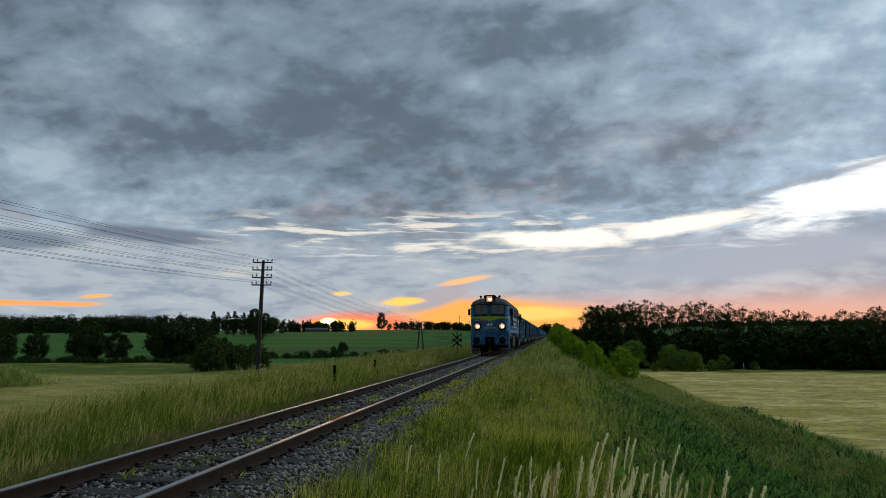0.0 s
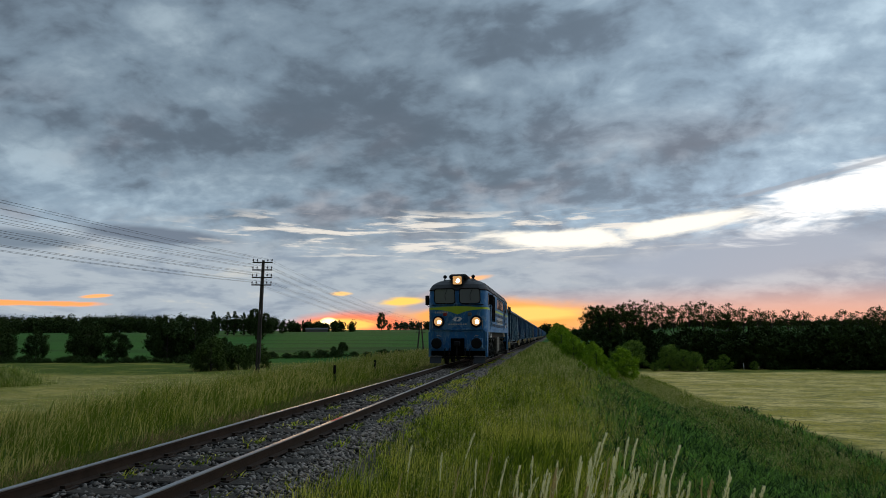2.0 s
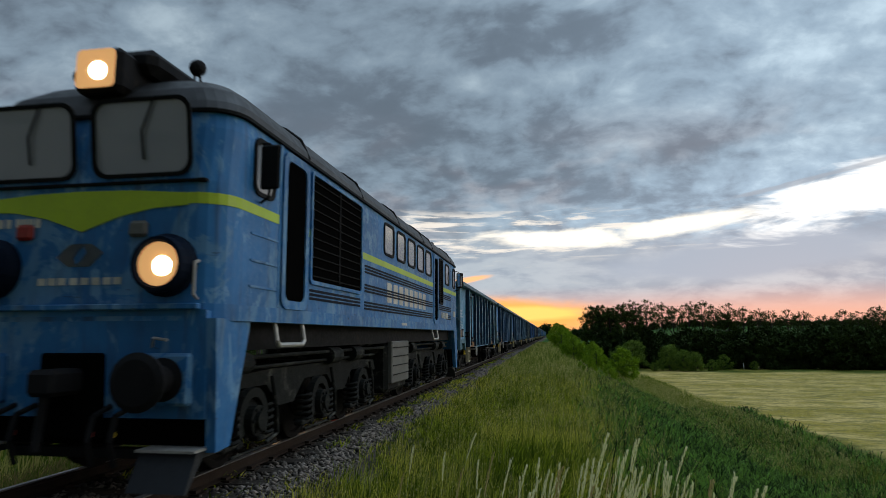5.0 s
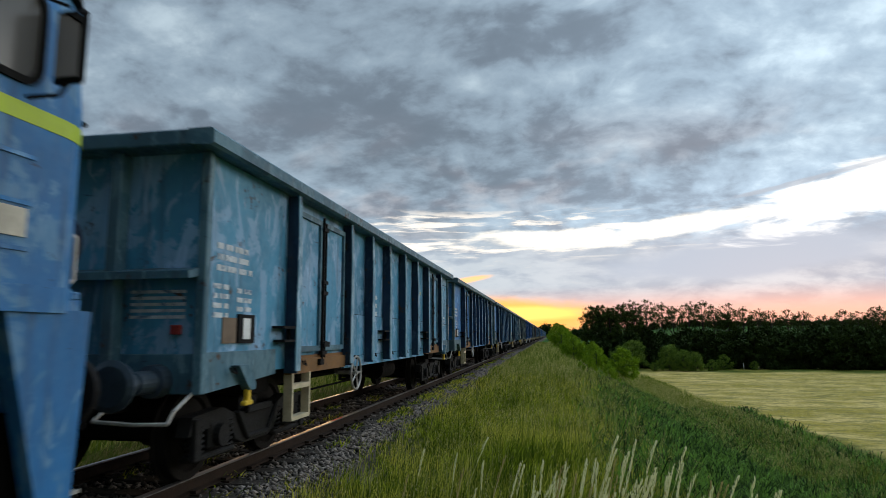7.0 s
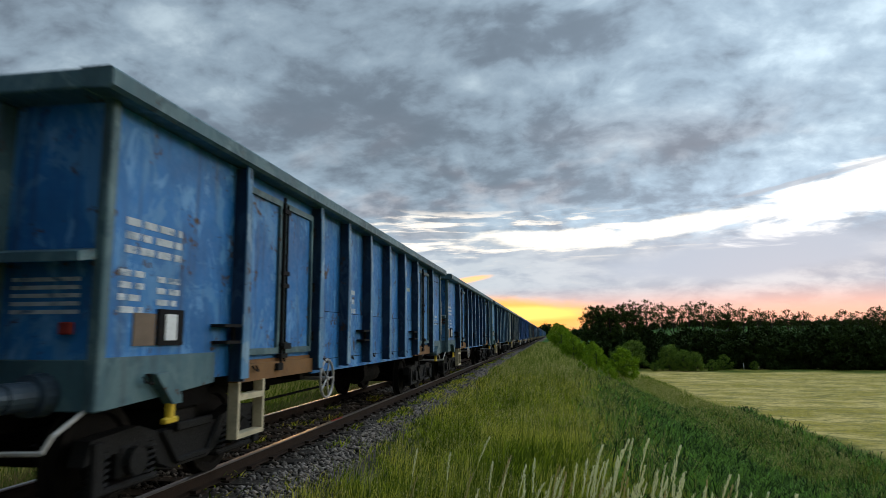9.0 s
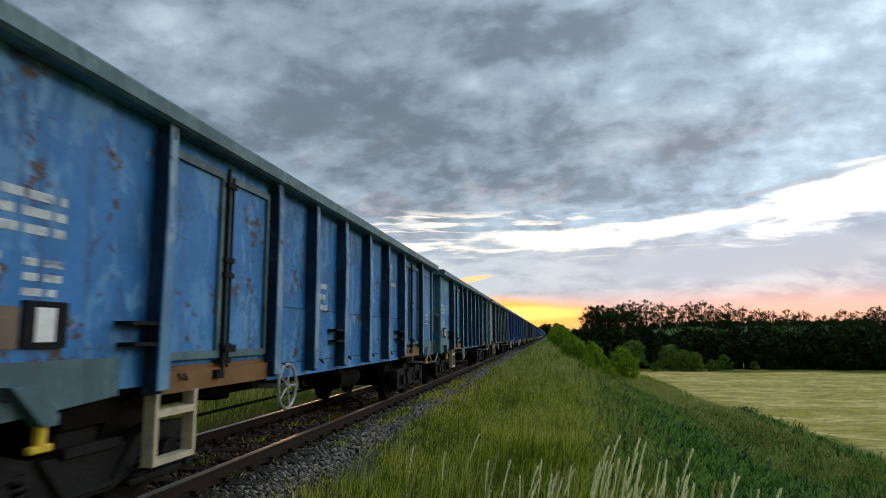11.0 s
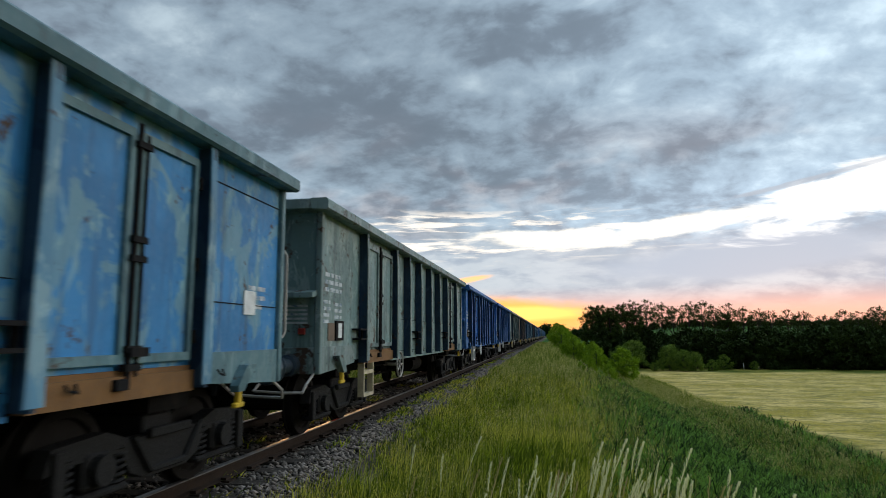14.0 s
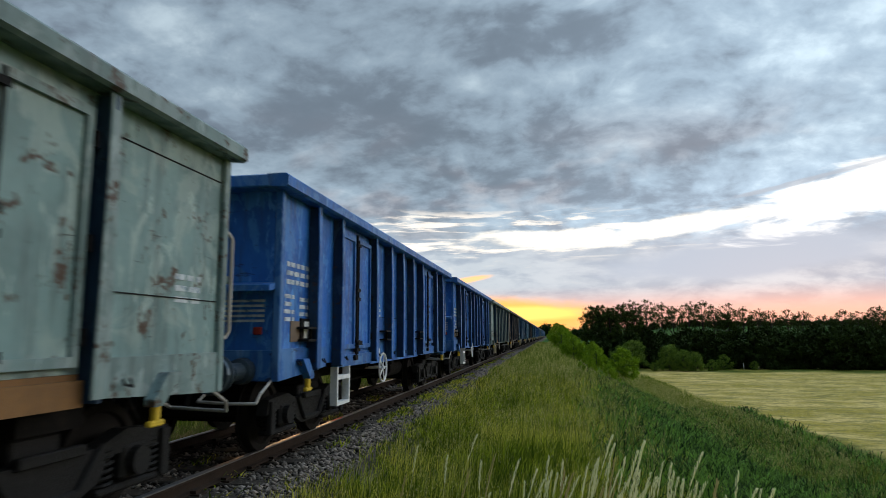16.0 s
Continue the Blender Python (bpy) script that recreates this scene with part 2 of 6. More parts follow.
def part(name, bm, mat, parent, label="", smooth=False):
    ob = mesh_object(name, bm, mat, parent, smooth)
    return tagged(ob, label) if label else ob


def again(ob, m, parent=None):
    """One more object on the same mesh."""
    other = new(ob.name, ob.data)
    other.parent = parent if parent is not None else ob.parent
    other.matrix_basis = m
    for key in ("label",):
        if key in ob:
            other[key] = ob[key]
    return other


def thing(name, label, category, group="", kind="", at=None):
    ob = new(name)
    ob.empty_display_size = 0.3
    if at is not None:
        ob.matrix_basis = at
    return tagged(ob, label, category, group, kind)


def box(bm, x0, x1, y0, y1, z0, z1, bevel=0.0, mat=0):
    r = bmesh.ops.create_cube(bm, size=1.0, matrix=Matrix.LocRotScale(((x0 + x1) / 2, (y0 + y1) / 2, (z0 + z1) / 2), None, (abs(x1 - x0), abs(y1 - y0), abs(z1 - z0))))
    faces = {f for v in r["verts"] for f in v.link_faces}
    for f in faces:
        f.material_index = mat
    if bevel:
        edges = list({e for v in r["verts"] for e in v.link_edges})
        bmesh.ops.bevel(bm, geom=edges, offset=bevel, segments=1, affect="EDGES", clamp_overlap=True)
    return bm


def boxes(*rows, bevel=0.0):
    bm = bmesh.new()
    for r in rows:
        box(bm, *r, bevel=bevel)
    return bm


def rod(bm, a, b, r0, r1=None, sides=8):
    a, b = Vector(a), Vector(b)
    d = b - a
    m = Matrix.Translation((a + b) / 2) @ d.to_track_quat("Z", "Y").to_matrix().to_4x4()
    bmesh.ops.create_cone(bm, cap_ends=True, segments=sides, radius1=r0, radius2=r0 if r1 is None else r1, depth=d.length, matrix=m)
    return bm


def rods(points, r, sides=6):
    bm = bmesh.new()
    for a, b in zip(points, points[1:]):
        rod(bm, a, b, r, sides=sides)
    return bm


def lathe(profile, axis="X", steps=24):
    """A turned body: profile of (along, radius) about an axis."""
    bm = bmesh.new()
    rings = []
    for along, radius in profile:
        ring = []
        for i in range(steps):
            a = 2 * math.pi * i / steps
            c, s = radius * math.cos(a), radius * math.sin(a)
            ring.append(bm.verts.new({"X": (along, c, s), "Y": (c, along, s), "Z": (c, s, along)}[axis]))
        rings.append(ring)
    for p, q in zip(rings, rings[1:]):
        for i in range(steps):
            bm.faces.new((p[i], p[(i + 1) % steps], q[(i + 1) % steps], q[i]))
    for ring in (rings[0], rings[-1]):
        bm.faces.new(ring)
    bmesh.ops.recalc_face_normals(bm, faces=bm.faces)
    return bm


def prism(outline, y0, y1):
    """An outline of (x, z) drawn out along y."""
    bm = bmesh.new()
    ends = [[bm.verts.new((x, y, z)) for x, z in outline] for y in (y0, y1)]
    k = len(outline)
    for i in range(k):
        bm.faces.new((ends[0][i], ends[0][(i + 1) % k], ends[1][(i + 1) % k], ends[1][i]))
    bm.faces.new(ends[0])
    bm.faces.new(ends[1])
    bmesh.ops.recalc_face_normals(bm, faces=bm.faces)
    return bm


def side_prism(outline, x0, x1):
    """An outline of (y, z) drawn out along x."""
    bm = bmesh.new()
    ends = [[bm.verts.new((x, y, z)) for y, z in outline] for x in (x0, x1)]
    k = len(outline)
    for i in range(k):
        bm.faces.new((ends[0][i], ends[0][(i + 1) % k], ends[1][(i + 1) % k], ends[1][i]))
    bm.faces.new(ends[0])
    bm.faces.new(ends[1])
    bmesh.ops.recalc_face_normals(bm, faces=bm.faces)
    return bm


def raw_object(name, verts, faces, mats, smooth=False, index=None):
    me = bpy.data.meshes.new(name)
    me.from_pydata(verts, [], faces)
    for m in mats:
        me.materials.append(m)
    if index is not None:
        me.polygons.foreach_set("material_index", index)
    if smooth:
        me.polygons.foreach_set("use_smooth", [True] * len(me.polygons))
    me.update()
    return new(name, me)


def fast_mesh(name, verts, tris, mats):
    """A mesh of triangles from numpy arrays."""
    me = bpy.data.meshes.new(name)
    me.vertices.add(len(verts))
    me.vertices.foreach_set("co", np.asarray(verts, dtype=np.float32).ravel())
    me.loops.add(len(tris) * 3)
    me.loops.foreach_set("vertex_index", np.asarray(tris, dtype=np.int32).ravel())
    me.polygons.add(len(tris))
    me.polygons.foreach_set("loop_start", np.arange(0, len(tris) * 3, 3, dtype=np.int32))
    for m in mats:
        me.materials.append(m)
    me.update(calc_edges=True)
    return new(name, me)


# ---------------------------------------------------------------- ground
def step(v, lo, hi):
    t = np.clip((v - lo) / (hi - lo), 0, 1)
    return t * t * (3 - 2 * t)


def ground_height(x, y):
    """Height of the land: a railway bank between low meadows, rising to a green hill."""
    x, y = np.asarray(x, dtype=float), np.asarray(y, dtype=float)
    u = x - TRACK_X
    wave = 0.10 * np.sin(x * 0.31 + 1.3) * np.sin(y * 0.23) + 0.05 * np.sin(x * 0.9 + y * 0.7)
    far = 0.25 * np.sin(x * 0.021 + 2.0) + 0.25 * np.sin(y * 0.017 + x * 0.008)
    bed = -0.34 - 0.36 * step(np.abs(u), 1.75, 2.7)
    meadow_r = -5.0 + 0.3 * far
    meadow_l = -4.6 + 0.3 * far
    hill = 8.6 * step(y, 130, 420) * step(-x, 15, 70) + 5.0 * step(y, 420, 900) * step(-x, 40, 160)
    ridge = 17.0 * step(y, 260, 900) * step(x, 20, 160)
    land_r = meadow_r + ridge
    land_l = meadow_l + hill
    fall_r = step(u, 4.2, 15.6)
    fall_l = step(-u, 6.5, 22.0 + 6 * np.exp(-((y - 45) / 18.0) ** 2))
    z = np.where(u > 0, bed * (1 - fall_r) + land_r * fall_r, bed * (1 - fall_l) + land_l * fall_l)
    off = step(np.abs(u), 2.6, 4.5)
    z = z + wave * off
    lift = 14.0 * step(y, 900, 2600)
    return z + lift


def ground_material():
    m = bpy.data.materials.new("meadow_ground")
    m.use_nodes = True
    n = Nodes(m.node_tree)
    b = n.nodes["Principled BSDF"]
    at = n.put("ShaderNodeTexCoord").outputs["Object"]
    zone = n.put("ShaderNodeVertexColor", layer_name="zone")
    split = n.put("ShaderNodeSeparateColor")
    n.links.new(zone.outputs[0], split.inputs[0])
    wide, small = n.noise(at, 0.12, 4.0), n.noise(at, 2.2, 6.0, 0.65)
    grass = n.mix(n.ramp(small, 0.3, 0.7), (0.032, 0.058, 0.006), (0.105, 0.130, 0.014))
    grass = n.mix(n.ramp(wide, 0.45, 0.65), grass, (0.185, 0.170, 0.030))
    rows = n.noise(n.scaled(at, 0.11, 0.22, 1.0), 1.0, 8.0, 0.72, 0.5)
    clumps = n.noise(n.scaled(at, 0.30, 0.55, 1.0), 1.8, 8.0, 0.75, 0.2)
    mown = n.mix(n.ramp(rows, 0.40, 0.62), (0.34, 0.265, 0.040), (0.64, 0.47, 0.17))
    mown = n.mix(n.math("MULTIPLY", n.ramp(clumps, 0.48, 0.60), 0.85), mown, (0.17, 0.16, 0.045))
    straw = n.noise(n.scaled(at, 1.0, 2.2, 1.0), 2.4, 7.0, 0.72, 0.4)
    mown = n.mix(n.math("MULTIPLY", n.ramp(straw, 0.50, 0.60), 0.7), mown, (0.20, 0.165, 0.055))
    mown = n.mix(n.math("MULTIPLY", n.ramp(straw, 0.44, 0.36), 0.6), mown, (0.64, 0.50, 0.22))
    crop = n.mix(n.ramp(small, 0.3, 0.7), (0.020, 0.080, 0.007), (0.036, 0.115, 0.012))
    crop = n.mix(n.ramp(n.noise(n.scaled(at, 0.004, 0.03, 1), 1.0, 3.0), 0.45, 0.6), crop, (0.022, 0.060, 0.008))
    soil = n.mix(n.ramp(small, 0.3, 0.7), (0.045, 0.036, 0.028), (0.11, 0.09, 0.07))
    col = n.mix(split.outputs[0], grass, mown)
    col = n.mix(split.outputs[1], col, crop)
    col = n.mix(split.outputs[2], col, soil)
    n.links.new(col, b.inputs["Base Color"])
    b.inputs["Roughness"].default_value, b.inputs["Specular IOR Level"].default_value = 0.95, 0.1
    bump = n.put("ShaderNodeBump")
    bump.inputs["Strength"].default_value, bump.inputs["Distance"].default_value = 0.8, 0.15
    n.links.new(n.math("ADD", small, clumps), bump.inputs["Height"])
    n.links.new(bump.outputs[0], b.inputs["Normal"])
    return m


def build_ground():
    def spread(stops):
        out = []
        for (a, b, s) in stops:
            out.extend(np.arange(a, b, s))
        return np.array(out)
    xs = spread([(-2600, -400, 110), (-400, -120, 20), (-120, -30, 4), (-30, -9, 0.9), (-9, 0, 0.3), (0, 20, 0.6), (20, 90, 3), (90, 400, 20), (400, 2601, 110)])
    ys = spread([(-400, -30, 40), (-30, 0, 3), (0, 60, 0.9), (60, 160, 2.5), (160, 460, 10), (460, 1000, 40), (1000, 3201, 200)])
    gx, gy = np.meshgrid(xs, ys)
    gz = ground_height(gx, gy)
    nx, ny = len(xs), len(ys)
    i = np.arange(nx * ny).reshape(ny, nx)
    faces = np.stack([i[:-1, :-1], i[:-1, 1:], i[1:, 1:], i[1:, :-1]], -1).reshape(-1, 4)
    ob = raw_object("ground", np.stack([gx, gy, gz], -1).reshape(-1, 3).tolist(), faces.tolist(), [ground_material()], smooth=True)
    x, y = gx.ravel(), gy.ravel()
    edge_r = 12.6 + 0.8 * np.sin(y * 0.05) + step(-y, -52, -38) * 2.6
    mown_r = step(x, edge_r, edge_r + 2.5) * step(-y, -117, -112)
    mown_l = step(-x, 21.0, 25.0) * step(y, 28, 34) * step(-y, -96 - 0.10 * (x + 60), -86 - 0.10 * (x + 60))
    crop = np.where(x < -10, step(y, 128, 140), step(y, 150, 170))
    soil = step(-np.abs(x - TRACK_X), -2.4, -1.9)
    col = np.stack([np.clip(mown_r + 0.42 * mown_l, 0, 1), crop, soil, np.ones_like(x)], -1).astype(np.float32)
    attr = ob.data.color_attributes.new("zone", "FLOAT_COLOR", "POINT")
    attr.data.foreach_set("color", col.ravel())
    return tagged(ob, "mown hay meadows and a grassy railway bank", "ground", kind="structure")


build_ground()


# ---------------------------------------------------------------- track
def build_track():
    track = thing("railway_track", "single railway track with worn rails on grey ballast", "railway track", kind="structure", at=pose(TRACK_X, 0, 0))
    head = [(-0.036, -0.014), (-0.036, -0.004), (-0.028, 0.0), (0.028, 0.0), (0.036, -0.004), (0.036, -0.014)]
    web = [(-0.036, -0.014), (-0.034, -0.040), (-0.009, -0.052), (-0.009, -0.132), (-0.070, -0.150), (-0.072, -0.160), (0.072, -0.160), (0.070, -0.150),
           (0.009, -0.132), (0.009, -0.052), (0.034, -0.040), (0.036, -0.014)]
    for s in (-1, 1):
        body = part("rail", prism([(x + s * 0.7525, z) for x, z in web], -30, 700), RAILSIDE, track, "rusty brown rail web and foot")
        part("rail_head", prism([(x + s * 0.7525, z) for x, z in head], -30, 700), RAILTOP, body, "polished running surface")
    sleeper = part("sleeper", boxes((-1.30, 1.30, -0.125, 0.125, -0.37, -0.166), bevel=0.015), SLEEPER, track)
    clip = part("rail_fastening", boxes((-0.17, 0.17, -0.08, 0.08, -0.166, -0.150), (-0.12, -0.055, -0.05, 0.05, -0.166, -0.120), (0.055, 0.12, -0.05, 0.05, -0.166, -0.120)), RAILSIDE, track)
    pitch = 0.62
    sleeper.location.y = -3.0
    clip.location = (0.7525, -3.0, 0)
    for i in range(170):
        y = -3.0 + pitch * i
        if i:
            again(sleeper, pose(0, y, 0, 0, 0, random.uniform(-0.8, 0.8)))
        if i < 75:
            for s in (-1, 1):
                if i or s < 0:
                    again(clip, pose(s * 0.7525, y, 0))
    # further off the sleepers are one piece
    bm = bmesh.new()
    for i in range(170, 700):
        y = -3.0 + pitch * i
        box(bm, -1.30, 1.30, y - 0.125, y + 0.125, -0.37, -0.166)
    tagged(part("far_sleepers", bm, SLEEPER, track), kind="stuff")
    return track


build_track()


def build_ballast():
    """Loose broken stone between and beside the rails."""
    rng = np.random.default_rng(5)
    base = np.array([(1, 0, 0), (-1, 0, 0), (0, 1, 0), (0, -1, 0), (0, 0, 1), (0, 0, -1)], dtype=float)
    tri = np.array([(0, 2, 4), (2, 1, 4), (1, 3, 4), (3, 0, 4), (2, 0, 5), (1, 2, 5), (3, 1, 5), (0, 3, 5)])
    n = 70000
    y = 2.0 + 70 * rng.random(n) ** 2.0
    u = np.where(rng.random(n) < 0.75, rng.uniform(-1.9, 1.75, n), rng.normal(1.5, 0.25, n))
    keep = np.abs(np.abs(u) - 0.7525) > 0.085
    u, y = u[keep], y[keep]
    n = len(u)
    size = rng.uniform(0.018, 0.042, n) * (1 + y / 55)
    crown = -0.200 - 0.405 * np.clip((np.abs(u) - 1.35) / 0.95, 0, 1)
    z = crown + 0.012 + rng.uniform(-0.03, 0.012, n)
    shape = base[None] * rng.uniform(0.55, 1.15, (n, 6, 1)) + rng.uniform(-0.35, 0.35, (n, 6, 3))
    ang = rng.uniform(0, 2 * np.pi, n)
    c, s = np.cos(ang), np.sin(ang)
    sx = shape[..., 0] * c[:, None] - shape[..., 1] * s[:, None]
    sy = shape[..., 0] * s[:, None] + shape[..., 1] * c[:, None]
    v = np.stack([sx * 1.25, sy, shape[..., 2] * 0.75], -1) * size[:, None, None]
    v += np.stack([u + TRACK_X, y, z], -1)[:, None, :]
    f = tri[None] + (np.arange(n) * 6)[:, None, None]
    ob = fast_mesh("ballast_stones", v.reshape(-1, 3), f.reshape(-1, 3), [STONE])
    tagged(ob, "loose grey broken stone along the track", "ballast", kind="stuff")
    # the packed bed beneath
    out = [(-2.4, -0.68), (-1.35, -0.215), (1.35, -0.215), (2.4, -0.68)]
    bed = mesh_object("ballast_bed", prism([(x, z) for x, z in out], -30, 700), material("packed_ballast", (0.060, 0.052, 0.046), 0.95, spots=(0.024, 0.021, 0.019), scale=14.0, bump=1.0, bump_scale=30.0, spot_scale=18.0, spot_range=(0.45, 0.6)))
    bed.location.x = TRACK_X
    tagged(bed, "packed grey stone bed under the sleepers", "ballast", kind="structure")


build_ballast()


# ---------------------------------------------------------------- the train
TRAIN, WHEELS = [], []


def paint(name, base, worn, trim=None, amount=(0.585, 0.635), scale=1.1):
    """Old wagon paint: faded patches, dirt runs and rust spots."""
    m = bpy.data.materials.new(name)
    m.use_nodes = True
    n = Nodes(m.node_tree)
    b = n.nodes["Principled BSDF"]
    at = n.put("ShaderNodeTexCoord").outputs["Object"]
    shift = n.put("ShaderNodeVectorMath", operation="ADD")
    n.links.new(at, shift.inputs[0])
    r = n.math("MULTIPLY", n.put("ShaderNodeObjectInfo").outputs["Random"], 53.0)
    n.links.new(n.xyz(r, r, r), shift.inputs[1])
    at = shift.outputs[0]
    wide = n.noise(at, scale, 4.0, 0.6)
    small = n.noise(at, 14.0, 5.0, 0.65)
    runs = n.noise(n.scaled(at, 5.0, 5.0, 0.45), 1.4, 4.0, 0.6)
    col = n.mix(n.ramp(wide, 0.35, 0.65), tuple(c * 0.68 for c in base), base)
    faded = n.noise(n.scaled(at, 1.0, 1.0, 0.7), 1.9, 6.0, 0.66, 0.9)
    col = n.mix(n.math("MULTIPLY", n.ramp(faded, 0.51, 0.57), 0.62), col, worn)
    col = n.mix(n.math("MULTIPLY", n.ramp(n.noise(n.scaled(at, 3.0, 3.0, 1.1), 1.2, 6.0, 0.7, 1.2), 0.57, 0.62), 0.55), col, tuple(min(1.0, c * 1.25 + 0.03) for c in worn))
    col = n.mix(n.math("MULTIPLY", n.ramp(runs, 0.50, 0.74), 0.50), col, (0.030, 0.034, 0.040))
    rust = n.math("ADD", n.math("MULTIPLY", n.noise(at, 2.6, 7.0, 0.72, 0.5), 0.72), n.math("MULTIPLY", small, 0.28))
    col = n.mix(n.ramp(rust, *amount), col, (0.060, 0.036, 0.024))
    scrape = n.noise(n.scaled(at, 2.0, 2.4, 9.0), 1.3, 5.0, 0.7, 0.5)
    col = n.mix(n.math("MULTIPLY", n.ramp(scrape, 0.66, 0.69), 0.7), col, (0.018, 0.018, 0.020))
    n.links.new(col, b.inputs["Base Color"])
    n.links.new(n.ramp(small, 0.3, 0.7, 0.42, 0.68), b.inputs["Roughness"])
    b.inputs["Specular IOR Level"].default_value = 0.36
    bump = n.put("ShaderNodeBump")
    bump.inputs["Strength"].default_value, bump.inputs["Distance"].default_value = 0.4, 0.03
    n.links.new(n.math("ADD", n.noise(at, 1.3, 2.0), n.math("MULTIPLY", rust, 0.25)), bump.inputs["Height"])
    n.links.new(bump.outputs[0], b.inputs["Normal"])
    return m


PAINTS = {
    "teal": (paint("faded_teal_blue_paint", (0.055, 0.250, 0.410), (0.230, 0.370, 0.540)), paint("teal_frame_paint", (0.050, 0.135, 0.190), (0.10, 0.20, 0.25)), "faded teal-blue"),
    "blue": (paint("mid_blue_paint", (0.016, 0.165, 0.440), (0.090, 0.260, 0.480), amount=(0.560, 0.605)), paint("grey_green_frame_paint", (0.060, 0.130, 0.155), (0.10, 0.175, 0.19)), "mid-blue"),
    "patchy": (paint("patchy_blue_paint", (0.030, 0.215, 0.480), (0.17, 0.31, 0.33)), paint("dull_teal_frame_paint", (0.085, 0.18, 0.21), (0.13, 0.22, 0.24)), "patchy blue and teal"),
    "grey": (paint("grey_green_paint", (0.165, 0.27, 0.27), (0.25, 0.33, 0.31), amount=(0.555, 0.615)), paint("grey_green_trim_paint", (0.16, 0.24, 0.24), (0.22, 0.28, 0.28), amount=(0.54, 0.6)), "grey-green"),
    "bright": (paint("bright_blue_paint", (0.014, 0.135, 0.50), (0.05, 0.22, 0.54), amount=(0.60, 0.68)), paint("bright_blue_trim_paint", (0.018, 0.130, 0.42), (0.08, 0.22, 0.46), amount=(0.60, 0.68)), "bright blue"),
    "dark": (paint("dark_brown_paint", (0.075, 0.060, 0.052), (0.11, 0.09, 0.075)), paint("brown_trim_paint", (0.07, 0.056, 0.05), (0.12, 0.10, 0.09)), "sooty brown"),
}
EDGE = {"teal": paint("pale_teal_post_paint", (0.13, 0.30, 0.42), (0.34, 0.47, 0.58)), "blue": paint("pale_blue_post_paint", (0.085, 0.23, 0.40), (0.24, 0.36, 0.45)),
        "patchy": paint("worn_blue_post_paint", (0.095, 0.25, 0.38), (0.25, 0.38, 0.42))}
# dark navy stands in for the shade on the webs of the posts
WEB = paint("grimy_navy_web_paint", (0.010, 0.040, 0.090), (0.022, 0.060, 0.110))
BROWN = material("rusty_brown_sill", (0.17, 0.085, 0.030), 0.8, spots=(0.05, 0.03, 0.02), scale=3.0, bump=0.2)


def wheel_profile(r, half):
    return [(half, 0.05), (half, 0.17), (half - 0.02, 0.18), (half - 0.045, r - 0.10), (half - 0.005, r - 0.08), (half - 0.005, r - 0.006), (half - 0.11, r + 0.004),
            (half - 0.118, r + 0.028), (half - 0.14, r + 0.028), (half - 0.14, r - 0.07), (half - 0.09, r - 0.10), (half - 0.11, 0.13), (half - 0.15, 0.085),
            (-half + 0.15, 0.085), (-half + 0.11, 0.13), (-half + 0.09, r - 0.10), (-half + 0.14, r - 0.07), (-half + 0.14, r + 0.028), (-half + 0.118, r + 0.028),
            (-half + 0.11, r + 0.004), (-half + 0.005, r - 0.006), (-half + 0.005, r - 0.08), (-half + 0.045, r - 0.10), (-half + 0.02, 0.18), (-half, 0.17), (-half, 0.05)]


def coil(radius, z0, z1, turns, wire):
    """One wound spring."""
    bm = bmesh.new()
    rings, steps = [], turns * 10
    for k in range(steps + 1):
        a = 2 * math.pi * k / 10
        c, s, z = math.cos(a), math.sin(a), z0 + (z1 - z0) * k / steps
        rings.append([bm.verts.new(((radius + wire * math.cos(b)) * c, (radius + wire * math.cos(b)) * s, z + wire * math.sin(b))) for b in (0.0, 1.57, 3.14, 4.71)])
    for p, q in zip(rings, rings[1:]):
        for i in range(4):
            bm.faces.new((p[i], p[(i + 1) % 4], q[(i + 1) % 4], q[i]))
    bmesh.ops.recalc_face_normals(bm, faces=bm.faces)
    return bm


